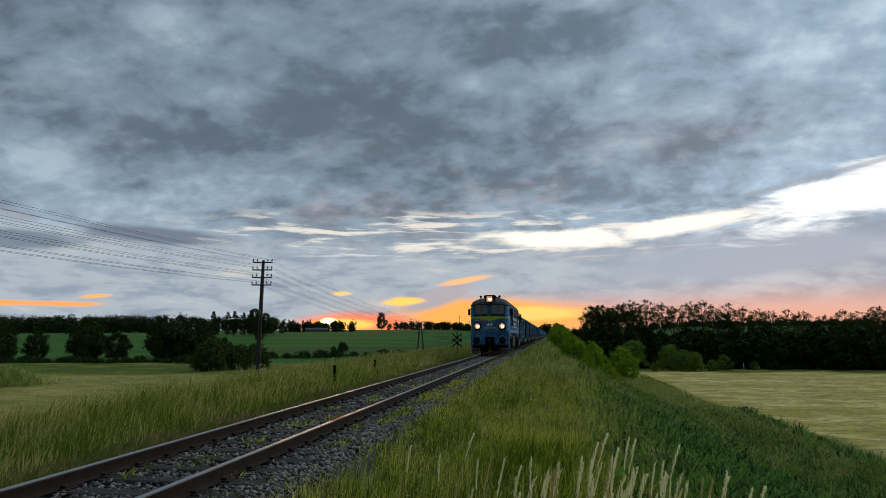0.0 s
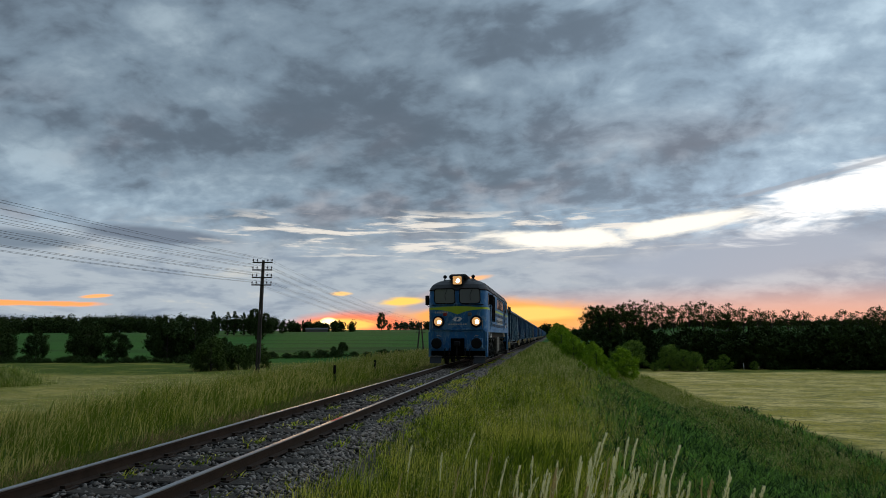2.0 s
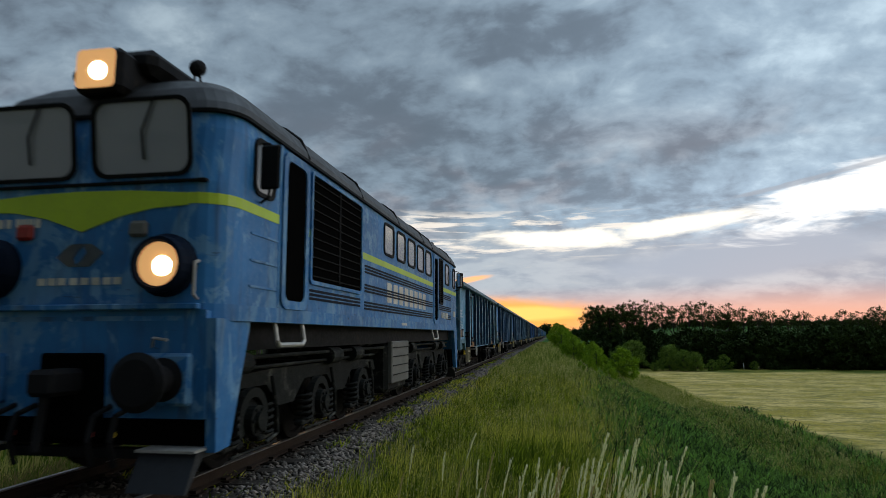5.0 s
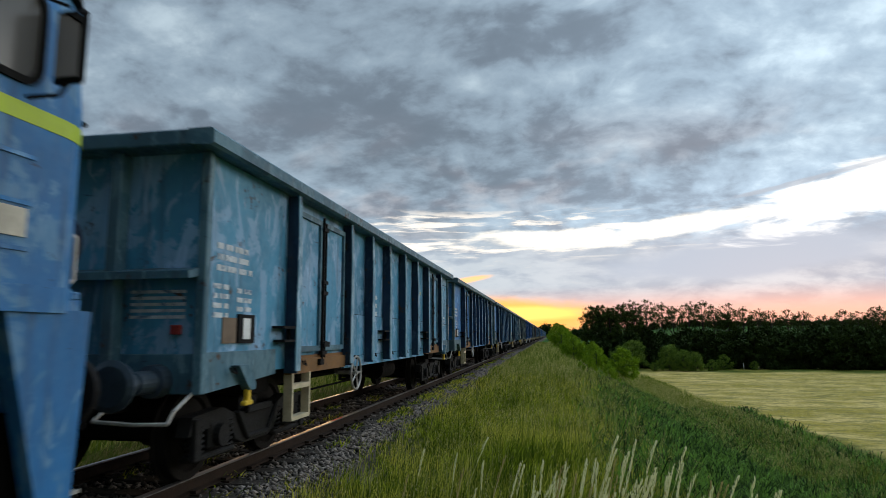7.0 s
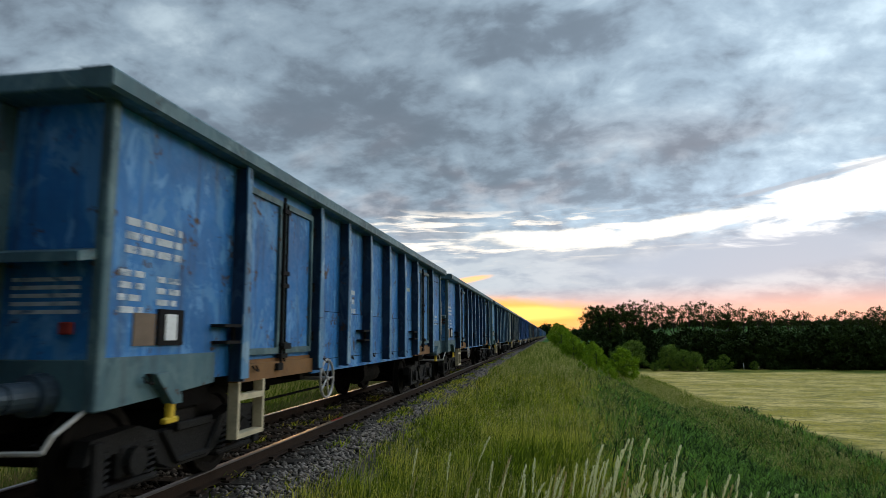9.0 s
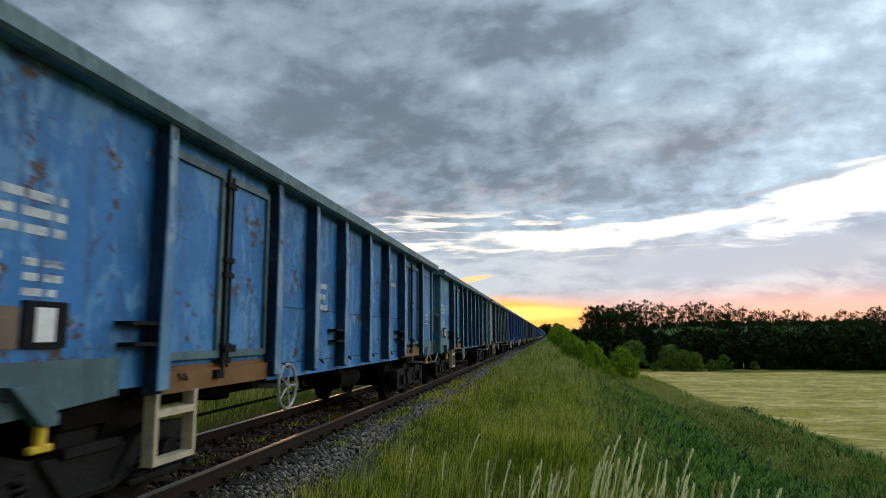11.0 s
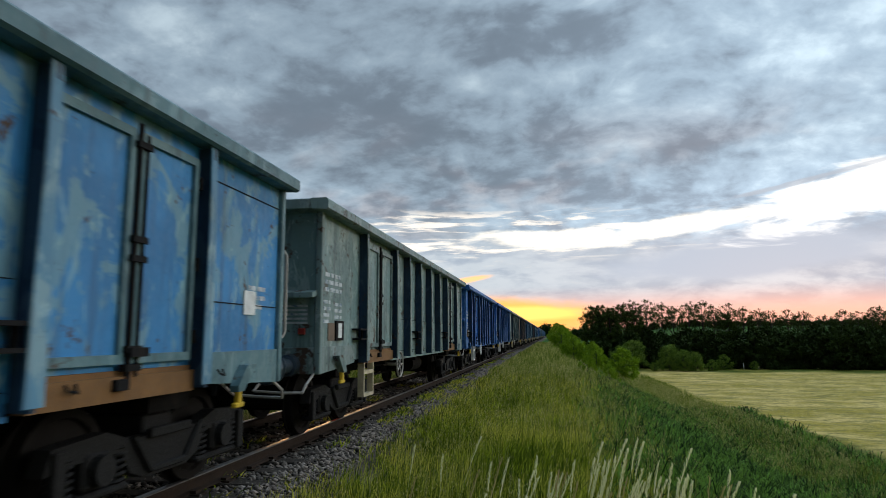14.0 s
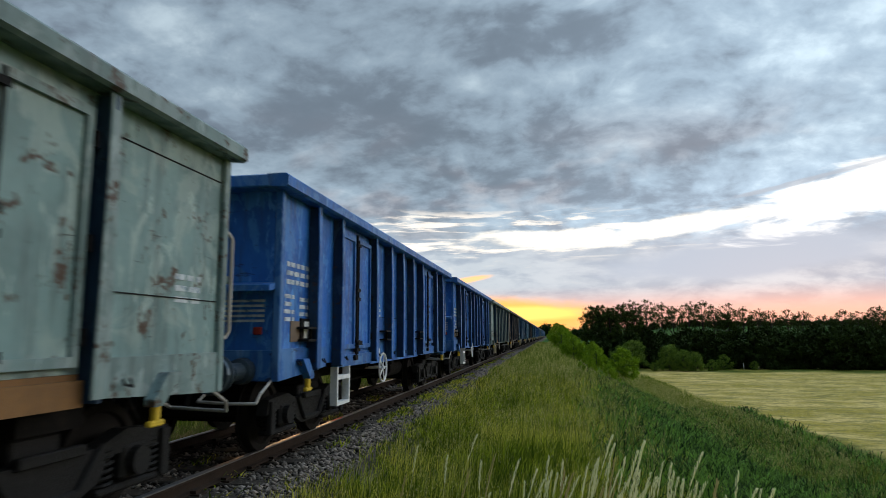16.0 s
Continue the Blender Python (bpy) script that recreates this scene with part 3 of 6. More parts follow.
def build_bogie(wagon, y):
    """A two-axle freight bogie with coil springs on its boxes."""
    bm = bmesh.new()
    for s in (-1, 1):
        out = [(-1.42, 0.50), (-1.36, 0.68), (-0.80, 0.72), (-0.50, 0.62), (0.50, 0.62), (0.80, 0.72), (1.36, 0.68), (1.42, 0.50), (1.24, 0.54), (0.62, 0.54), (0.50, 0.36), (0.30, 0.28), (-0.30, 0.28), (-0.50, 0.36), (-0.62, 0.54), (-1.24, 0.54)]
        side = side_prism(out, s * 1.03 - 0.07, s * 1.03 + 0.07)
        me = bpy.data.meshes.new("tmp")
        side.to_mesh(me)
        side.free()
        bm.from_mesh(me)
        bpy.data.meshes.remove(me)
    box(bm, -1.0, 1.0, -0.22, 0.22, 0.46, 0.78, 0.02)
    for s in (-1, 1):
        x = s * 1.12
        box(bm, x - 0.03, x + 0.03, -0.30, 0.30, 0.60, 0.68, 0.01)
        for p, q in (((x, -0.50, 0.64), (x, -0.26, 0.34)), ((x, -0.26, 0.34), (x, 0.26, 0.34)), ((x, 0.26, 0.34), (x, 0.50, 0.64))):
            rod(bm, p, q, 0.030, sides=6)
        for y2 in (-1.30, 1.30):
            box(bm, x - 0.05, x + 0.02, y2 - 0.06, y2 + 0.06, 0.26, 0.66, 0.012)
    frame_ob = part("bogie_frame", bm, DUSTY, wagon, "sooty cast-steel bogie frame")
    frame_ob.location.y = y
    bm = coil(0.085, 0.27, 0.58, 6, 0.017)
    spring = part("coil_spring", bm, DUSTY, frame_ob)
    bm = boxes((-0.10, 0.10, -0.15, 0.15, 0.32, 0.60), bevel=0.03)
    rod(bm, (0.09, 0, 0.46), (0.17, 0, 0.46), 0.115, sides=14)
    box(bm, -0.09, 0.09, -0.40, 0.40, 0.24, 0.30, 0.02)
    axle_box = part("axle_box", bm, DUSTY, frame_ob)
    first = True
    for s in (-1, 1):
        for d in (-0.9, 0.9):
            turn = 0 if s > 0 else 180
            if first:
                axle_box.matrix_basis = pose(s * 1.02, d, 0, 0, 0, turn)
            else:
                again(axle_box, pose(s * 1.02, d, 0, 0, 0, turn))
            for e in (-0.29, 0.29):
                if first and e < 0:
                    spring.matrix_basis = pose(s * 1.02, d + e, 0)
                else:
                    again(spring, pose(s * 1.02, d + e, 0))
            first = False
    shoe = boxes((-0.86, -0.66, -0.06, 0.06, 0.34, 0.58), (0.66, 0.86, -0.06, 0.06, 0.34, 0.58), (-0.86, 0.86, -0.03, 0.03, 0.28, 0.34), bevel=0.01)
    brake = part("brake_beam", shoe, DARK, frame_ob)
    brake.location.y = 0.38
    again(brake, pose(0, -0.38, 0))
    for d in (-0.9, 0.9):
        w = part("wheelset", lathe(wheel_profile(0.46, 0.815), "X", 28), STEEL_DARK, wagon, "steel wheelset with a worn bright tread", smooth=False)
        w.location = (0, y + d, 0.46)


DUSTY = material("dusty_wagon_bogie_steel", (0.010, 0.010, 0.010), 0.75, spec=0.2, spots=(0.075, 0.070, 0.060), scale=5.0, spot_range=(0.56, 0.74), bump=0.5)
STEEL_DARK = material("grimy_wheel_steel", (0.010, 0.009, 0.008), 0.8, spec=0.1, spots=(0.006, 0.0055, 0.005), scale=4.0)


def bars(rows, x, mirror=1):
    """Unreadable stencilled writing: plain bars on a side plate. Rows of y, z, width, height."""
    bm = bmesh.new()
    for y, z, w, h in rows:
        box(bm, x, x + 0.004, y, y + w, z, z + h)
    return bm


def text_block(y, z, width, lines, h=0.055, gap=0.05, seed=1):
    rng = random.Random(seed)
    out = []
    for i in range(lines):
        left = y
        while left < y + width - 0.05:
            w = min(rng.uniform(0.08, 0.24), y + width - left)
            out.append((left, z - i * (h + gap), w, h))
            left += w + rng.uniform(0.03, 0.06)
    return out


def build_wagon(colour, long=True, seed=0):
    """An open high-sided bogie wagon. Its y runs from the front edge of the top rim backwards."""
    plate, trim, words = PAINTS[colour]
    length = 14.72 if long else 12.64
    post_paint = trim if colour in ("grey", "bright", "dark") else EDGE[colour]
    wagon = thing("gondola_wagon", words + " open steel freight wagon with ribbed sides", "freight wagon", "wagons of the train")
    e0, e1 = 0.29, length - (0.07 if long else 0.29)
    panel, outer, rim = 1.28, 1.455, 1.50
    top, bottom = 3.24, 0.92
    if long:
        doors = [(2.24, 4.40), (10.88, 12.82)]
        posts = [2.24, 4.40, 5.62, 6.86, 8.20, 9.52, 10.88, 12.82]
    else:
        doors = [(2.26, 4.20), (length - 4.20, length - 2.26)]
        posts = [1.27, 2.26, 4.20, 5.30, 6.32, 7.34, length - 4.20, length - 2.26, length - 1.27]
    # shell: sides, ends and floor
    for s in (-1, 1):
        part("side_plate", boxes((s * panel, s * (panel - 0.03), e0, e1, 1.06, top)), plate, wagon)
        for y0, y1 in doors:
            part("sill", boxes((s * (panel - 0.02), s * (panel + 0.075), y0 + 0.045, y1 - 0.045, 0.98, 1.16), (s * (panel - 0.01), s * (panel + 0.03), y0 + 0.045, y1 - 0.045, 1.16, 1.20)), BROWN if colour != "bright" else trim, wagon, "brown rusty lower sill")
        inner = (doors[0][1], doors[1][0])
        part("skirt_plate", boxes((s * (panel + 0.001), s * (panel + 0.009), inner[0] + 0.04, inner[1] - 0.04, 0.97, 1.80), (s * (panel - 0.01), s * (panel + 0.03), inner[0] + 0.04, inner[1] - 0.04, 0.95, 0.985)), plate, wagon, "lower side plate below the weld")
        seams = [(s * (panel + 0.009), s * (panel + 0.013), a + 0.12, b - 0.05, 1.12, 1.128) for a, b in zip(posts, posts[1:]) if a >= inner[0] - 0.01 and b <= inner[1] + 0.01]
        seams += [(s * (panel + 0.001), s * (panel + 0.012), a + 0.05, b - 0.05, 1.80, 1.808) for a, b in zip(posts, posts[1:]) if a >= inner[0] - 0.01 and b <= inner[1] + 0.01]
        if long:
            seams += [(s * (panel + 0.001), s * (panel + 0.008), posts[-1] + 0.06, e1 - 0.06, z, z + 0.011) for z in (1.78, 2.97)]
        tagged(part("weld_seam", boxes(*seams), BLACK, wagon, "dark weld seam"), kind="stuff")
        for y0, y1 in ((e0, doors[0][0] - 0.35), (doors[1][1] + (0.08 if long else 0.35), e1)):
            out = [(y0, 1.30), (y1, 1.30), (y1, 1.02), (y0 + 0.9 if y0 == e0 else y1 - 0.9, 0.97), (y0 if y0 == e0 else y1, bottom)]
            if y0 != e0:
                out = [(y0, 1.30), (y1, 1.30), (y1, bottom), (y1 - 0.9, 0.97), (y0, 1.02)]
            part("corner_skirt", side_prism(out, s * (panel - 0.01), s * (panel + 0.035)), trim, wagon)
    floor = part("floor", boxes((-panel + 0.03, panel - 0.03, e0 + 0.02, e1 - 0.02, 1.06, 1.14)), DARK, wagon)
    part("underframe", boxes((-0.35, -0.22, 0.3, length - 0.3, 0.72, 1.06), (0.22, 0.35, 0.3, length - 0.3, 0.72, 1.06), (-1.1, 1.1, 1.6, 2.2, 0.80, 1.06), (-1.1, 1.1, length - 2.2, length - 1.6, 0.80, 1.06),
                            (-1.2, 1.2, length / 2 - 0.1, length / 2 + 0.1, 0.85, 1.06), (-1.2, 1.2, 4.3, 4.45, 0.88, 1.06), (-1.2, 1.2, length - 4.45, length - 4.3, 0.88, 1.06)), DARK, wagon)
    bm = bmesh.new()
    rod(bm, (0.75, length / 2 + 0.8, 0.72), (0.75, length / 2 + 1.9, 0.72), 0.20, sides=14)
    part("air_tank", bm, DARK, wagon)
    bm = boxes((-0.6, -0.2, length / 2 - 1.3, length / 2 - 0.9, 0.55, 0.9), bevel=0.02)
    rod(bm, (-0.4, 2.6, 0.62), (-0.4, length - 2.6, 0.62), 0.025)
    rod(bm, (0.3, 2.6, 0.50), (0.3, length - 2.6, 0.56), 0.02)
    part("brake_rigging", bm, DARK, wagon)
    # posts of folded plate, slimmer towards the top
    flange = [(outer - 0.018, 1.03), (outer, 1.03), (outer, 2.6), (outer - 0.02, 3.21), (outer - 0.038, 3.21), (outer - 0.018, 2.6)]
    first = None
    post_shape = prism(flange, -0.05, 0.05)
    for v in post_shape.verts:
        v.co.y *= 1.0 + 0.55 * max(0.0, min(1.0, (2.6 - v.co.z) / 1.57))
    for y in posts:
        for s in (-1, 1):
            m = pose(0, y, 0, 0, 0, 0 if s > 0 else 180)
            if first is None:
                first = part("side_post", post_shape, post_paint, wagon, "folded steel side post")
                first.matrix_basis = m
            else:
                again(first, m)
    # webs behind the flanges, with their shade put into the colour
    web = part("post_web", boxes((panel - 0.005, outer - 0.016, -0.012, 0.030, 1.0, 3.20)), WEB, wagon, "web of a side post, its shade painted in dark navy")
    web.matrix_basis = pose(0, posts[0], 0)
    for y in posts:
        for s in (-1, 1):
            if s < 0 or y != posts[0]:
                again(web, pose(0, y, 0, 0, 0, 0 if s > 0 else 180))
    bm = bmesh.new()
    box(bm, panel - 0.04, panel + 0.055, -0.045, 0.05, bottom, 3.22, 0.012)
    corner = part("corner_post", bm, trim, wagon)
    corner.matrix_basis = pose(0, e0, 0)
    for s, y in ((-1, e0), (1, e1), (-1, e1)):
        again(corner, pose(0 if s > 0 else 0, y, 0, 0, 0, 0 if s > 0 else 180))
    # top rim
    for s in (-1, 1):
        part("top_rim", prism([(s * (panel - 0.02), 3.22), (s * (rim - 0.04), 3.205), (s * rim, 3.225), (s * rim, 3.34), (s * (rim - 0.03), 3.37), (s * (panel - 0.05), 3.37)], 0.0, length), trim, wagon)
    for y0, y1 in ((0.0, e0 + 0.06), (length - e0 - 0.06, length)):
        part("end_rim", boxes((-panel + 0.02, panel - 0.02, y0 + 0.002, y1, 3.215, 3.366), bevel=0.012), trim, wagon)
    # end walls with two uprights and a shelf
    for s, y in ((-1, e0), (1, e1)):
        part("end_wall", boxes((-panel + 0.04, panel - 0.04, y, y - s * 0.03, 1.0, 3.215)), plate, wagon)
        for x in (-0.42, 0.42):
            part("end_post", boxes((x - 0.06, x + 0.06, y + s * 0.002, y + s * 0.16, 0.95, 3.21), bevel=0.01), trim, wagon)
        part("end_ledge", side_prism([(y, 2.02), (y + s * 0.22, 1.98), (y + s * 0.22, 2.05), (y, 2.10)], -panel + 0.01, panel - 0.01), trim, wagon)
        part("buffer_beam", boxes((-panel, panel, y + s * 0.01, y - s * 0.12, bottom, 1.29), bevel=0.01), trim, wagon)
        for x in (-0.875, 0.875):
            k = s
            prof = [(0, 0.16), (0.12, 0.15), (0.13, 0.105), (0.36, 0.105), (0.37, 0.085), (0.58, 0.085), (0.60, 0.21), (0.64, 0.22), (0.665, 0.17)]
            ob = part("buffer", lathe([(a * k, r) for a, r in prof], "Y", 18), BUFFER, wagon, "worn steel side buffer", smooth=False)
            ob.location = (x, y + s * 0.01, 1.04)
        bm = boxes((-0.05, 0.05, y, y + s * 0.50, 0.98, 1.08), bevel=0.015)
        rod(bm, (0, y + s * 0.4, 1.0), (0, y + s * 0.46, 0.66), 0.035)
        rod(bm, (0.25, y, 0.98), (0.30, y + s * 0.25, 0.62), 0.03)
        part("coupling_hook", bm, DARK, wagon)
        # bent hand grip under the beam and upright grip at one corner
        part("shunter_rail", rods([(0.55, y + s * 0.02, 0.92), (0.55, y + s * 0.42, 0.72), (0.95, y + s * 0.42, 0.70), (1.22, y + s * 0.36, 0.70), (1.24, y + s * 0.30, 0.80), (1.24, y, 0.94)], 0.018), WORN, wagon, "bent pale hand rail")
        part("corner_grip", rods([(s * 1.27, y - s * 0.02, 2.50), (s * 1.27, y + s * 0.16, 2.50), (s * 1.30, y + s * 0.19, 2.44), (s * 1.30, y + s * 0.19, 1.50), (s * 1.28, y + s * 0.16, 1.44), (s * 1.27, y - s * 0.02, 1.44)], 0.020), WORN, wagon, "bent pale hand rail")
        for x in (1.05, -1.05):
            part("tail_lamp_bracket", boxes((x - 0.05, x + 0.05, y + s * 0.001, y + s * 0.05, 1.47, 1.56), bevel=0.008), RED, wagon, "small red reflector")
    # doors: two leaves with frames, locking bar and hinges
    for y0, y1 in doors:
        mid = (y0 + y1) / 2
        for s in (-1, 1):
            door = part("side_door", boxes((s * (panel - 0.005), s * (panel + 0.03), y0 + 0.10, mid - 0.035, 1.26, 3.06), (s * (panel - 0.005), s * (panel + 0.03), mid + 0.035, y1 - 0.10, 1.26, 3.06), bevel=0.008), plate, wagon, "two-leaf side door")
            rows = []
            for a, b in ((y0 + 0.10, mid - 0.035), (mid + 0.035, y1 - 0.10)):
                rows += [(s * (panel + 0.028), s * (panel + 0.065), a, b, 3.0, 3.07), (s * (panel + 0.028), s * (panel + 0.065), a, b, 1.25, 1.32),
                         (s * (panel + 0.028), s * (panel + 0.065), a, a + 0.06, 1.32, 3.0), (s * (panel + 0.028), s * (panel + 0.065), b - 0.06, b, 1.32, 3.0)]
            part("door_frame", boxes(*rows), trim, door)
            bm = bmesh.new()
            x = s * (panel + 0.075)
            rod(bm, (x, mid, 1.10), (x, mid, 3.12), 0.022)
            rod(bm, (x, mid + 0.10, 1.15), (x, mid + 0.10, 3.05), 0.014)
            for z in (1.22, 1.36, 2.05, 2.2, 2.95):
                box(bm, x - 0.03, x + 0.03, mid - 0.05, mid + 0.13, z - 0.025, z + 0.025)
            box(bm, x - 0.04, x + 0.045, mid - 0.16, mid - 0.02, 1.06, 1.14)
            box(bm, x - 0.03, x + 0.05, mid - 0.03, mid + 0.19, 1.30, 1.37)
            part("locking_bar", bm, BLACK, door, "black locking bar with catches")
            bm = bmesh.new()
            for y in (y0 + 0.07, y1 - 0.07):
                for z in (1.45, 2.1, 2.85):
                    rod(bm, (s * (panel + 0.06), y, z - 0.06), (s * (panel + 0.06), y, z + 0.06), 0.028, sides=8)
            tagged(part("hinge", bm, BLACK, door), kind="stuff")
    # brackets between the ribs
    gaps = [(a, b) for a, b in zip(posts, posts[1:]) if not any(abs(a - d0) < 0.01 for d0, _ in doors)]
    bracket = part("rope_bracket", boxes((panel - 0.002, outer - 0.02, -0.40, -0.045, 1.52, 1.55), (panel - 0.002, outer - 0.02, -0.36, -0.045, 1.36, 1.39), (panel + 0.06, panel + 0.09, -0.10, -0.06, 1.39, 1.52)), BLACK, wagon)
    bracket.matrix_basis = pose(0, posts[0], 0.02)
    again(bracket, pose(0, posts[0], 0.02) @ Matrix.Diagonal((-1, 1, 1, 1)))
    for i, (a, b) in enumerate(gaps):
        if abs(b - posts[3]) < 0.01 or abs(b - doors[1][0]) < 0.01:
            again(bracket, pose(0, b, 0))
            again(bracket, pose(0, b, 0) @ Matrix.Diagonal((-1, 1, 1, 1)))
    # loop eyes along the sill, hooks near the corners, step and hand wheel
    bm = bmesh.new()
    for y in [p + 0.35 for p in posts] + [e0 + 0.45]:
        for s in (-1, 1):
            x = s * (panel + 0.08)
            for a, b in (((x, y, 1.14), (x + s * 0.03, y, 1.10)), ((x + s * 0.03, y, 1.10), (x + s * 0.03, y + 0.09, 1.08)), ((x + s * 0.03, y + 0.09, 1.08), (x, y + 0.09, 1.14))):
                rod(bm, a, b, 0.010, sides=5)
    tagged(part("lashing_eye", bm, BLACK, wagon), kind="stuff")
    for y, d in ((0.95, 1), (length - 0.95, -1)):
        for s in (-1, 1):
            arm = part("jacking_bracket", side_prism([(y - d * 0.12, 1.16), (y + d * 0.08, 1.16), (y + d * 0.26, 0.96), (y + d * 0.26, 0.90), (y + d * 0.14, 0.90)], s * (panel + 0.035), s * (panel + 0.13)), trim, wagon)
            part("tow_hook", boxes((s * (panel + 0.05), s * (panel + 0.11), y + d * 0.17 - 0.035, y + d * 0.17 + 0.035, 0.76, 0.92), (s * (panel + 0.05), s * (panel + 0.11), y + d * 0.17 - 0.09, y + d * 0.17 + 0.09, 0.74, 0.79), bevel=0.012), YELLOW, wagon, "yellow painted towing hook")
    for s, y in ((1, 2.30), (-1, length - 2.95)):
        x0, x1 = s * (panel - 0.03), s * (panel + 0.08)
        step_mat = CREAM if colour != "bright" else WHITE
        part("shunter_step", boxes((x0, x1, y, y + 0.045, 0.42, 0.99), (x0, x1, y + 0.56, y + 0.605, 0.42, 0.99), (x0, x1, y + 0.045, y + 0.56, 0.42, 0.47), (x0, x1, y + 0.045, y + 0.56, 0.80, 0.86)), step_mat, wagon, "cream painted step frame")
        hy = 4.85 if s > 0 else length - 4.85
        bm = bmesh.new()
        k = 20
        for i in range(k):
            a, b = 2 * math.pi * i / k, 2 * math.pi * (i + 1) / k
            rod(bm, (0, 0.26 * math.cos(a), 0.26 * math.sin(a)), (0, 0.26 * math.cos(b), 0.26 * math.sin(b)), 0.018, sides=6)
        for i in range(5):
            a = 2 * math.pi * i / 5
            rod(bm, (0, 0, 0), (0, 0.25 * math.cos(a), 0.25 * math.sin(a)), 0.013, sides=5)
        rod(bm, (-s * 0.35, 0, 0), (s * 0.03, 0, 0), 0.03)
        ob = part("brake_wheel", bm, WORN if colour != "bright" else WHITE, wagon, "pale five-spoked hand brake wheel")
        ob.location = (s * (panel + 0.10), hy, 0.86)
        part("brake_sign", boxes((s * (panel + 0.08), s * (panel + 0.09), hy - 0.42, hy - 0.22, 1.06, 1.22)), WHITE, wagon, "white brake sign plate")
    # plates and stencilled marks on the corner panels
    for s in (-1, 1):
        if long and colour == "patchy":
            part("card_plate", boxes((s * panel, s * (panel + 0.014), e1 - 0.86, e1 - 0.60, 1.68, 1.94), bevel=0.004), WHITE, wagon, "white card plate")
        for y, d in ((e0 + 0.85, 1), (e1 - 0.85, -1)):
            if d < 0 and (s < 0 or long):
                continue
            holder = part("label_holder", boxes((s * panel, s * (panel + 0.03), y - 0.16 if d > 0 else y - 0.2, y + 0.2 if d > 0 else y + 0.16, 1.38, 1.68)), BLACK, wagon, "black wire card holder")
            part("card", boxes((s * (panel + 0.03), s * (panel + 0.036), y - 0.07, y + 0.09, 1.42, 1.64)), WHITE, holder, "white destination card")
            part("data_plate", boxes((s * panel, s * (panel + 0.012), y - d * 0.30 - 0.16, y - d * 0.30 + 0.12, 1.38, 1.64)), PLATE, wagon, "brown data plate")
        rows = text_block(e0 + 0.25, 2.32, 0.75, 3, 0.06, 0.05, seed + 3) + text_block(e0 + 0.20, 1.92, 0.30, 4, 0.05, 0.045, seed + 9) + text_block(e0 + 0.68, 1.90, 0.32, 3, 0.05, 0.045, seed + 14)
        rows += text_block(e1 - 0.75, 1.95, 0.40, 3, 0.05, 0.05, seed + 20) + text_block(e1 - 0.6, 1.10, 0.45, 2, 0.035, 0.03, seed + 22)
        if long:
            rows += text_block(6.86 + 0.42, 1.74, 0.42, 4, 0.035, 0.035, seed + 31) + text_block(8.20 + 0.36, 1.76, 0.40, 6, 0.032, 0.034, seed + 33)
            rows += text_block(5.62 + 0.20, 2.12, 0.62, 4, 0.075, 0.075, seed + 35) + text_block(5.62 + 0.30, 1.22, 0.40, 2, 0.03, 0.03, seed + 36)
            part("badge", side_prism([(10.10, 2.66), (10.26, 2.70), (10.36, 2.86), (10.26, 2.93), (10.20, 2.86), (10.23, 2.76), (10.12, 2.74)], s * panel, s * (panel + 0.004)), BADGE, wagon, "worn yellow curved emblem")
            part("badge_bar", boxes((s * panel, s * (panel + 0.004), 9.98, 10.62, 2.46, 2.54)), BADGE, wagon, "worn yellow bar")
        else:
            rows += text_block(posts[2] + 0.35, 2.0, 0.45, 5, 0.05, 0.05, seed + 31)
        tagged(part("stencil_lettering", bars(rows, s * panel if s > 0 else s * panel - 0.004), FADED, wagon, "faded white stencilled marks"), kind="stuff")
    tagged(part("end_table", boxes(*[(0.55, 1.12, e0 - 0.005, e0 + 0.001, z, z + 0.03) for z in (1.86, 1.80, 1.74, 1.68, 1.62)]), FADED, wagon, "faded white table of figures"), kind="stuff")
    for y in ((1.9, length - 1.9)):
        build_bogie(wagon, y)
    return wagon


BUFFER = material("worn_blue_buffer", (0.05, 0.075, 0.10), 0.4, 0.5, spots=(0.16, 0.16, 0.16), scale=4.0)
WORN = material("rubbed_pale_grey_steel", (0.34, 0.33, 0.31), 0.5, 0.3, spots=RUST, scale=5.0, spot_range=(0.6, 0.72))
FADED = material("faded_white_stencil", (0.46, 0.51, 0.54), 0.75, spots=(0.11, 0.18, 0.27), scale=9.0, spot_range=(0.5, 0.62), spot_scale=7.0)
BADGE = material("worn_yellow_badge", (0.40, 0.39, 0.27), 0.75, spots=(0.14, 0.20, 0.24), scale=9.0, spot_range=(0.52, 0.62), spot_scale=7.0)
PLATE = material("brown_data_plate", (0.14, 0.10, 0.07), 0.7, spots=(0.30, 0.25, 0.18), scale=6.0)

RIM_START = 5.2008 + 7.0 * SPEED      # where the first wagon's rim stands at 0 s
ORDER = ["teal", "blue", "blue", "patchy", "grey", "bright", "bright", "grey", "dark", "blue", "teal", "dark", "patchy", "blue", "bright", "bright",
         "blue", "teal", "grey", "blue", "patchy", "blue", "bright", "teal", "blue", "dark", "blue", "bright", "blue", "teal"]


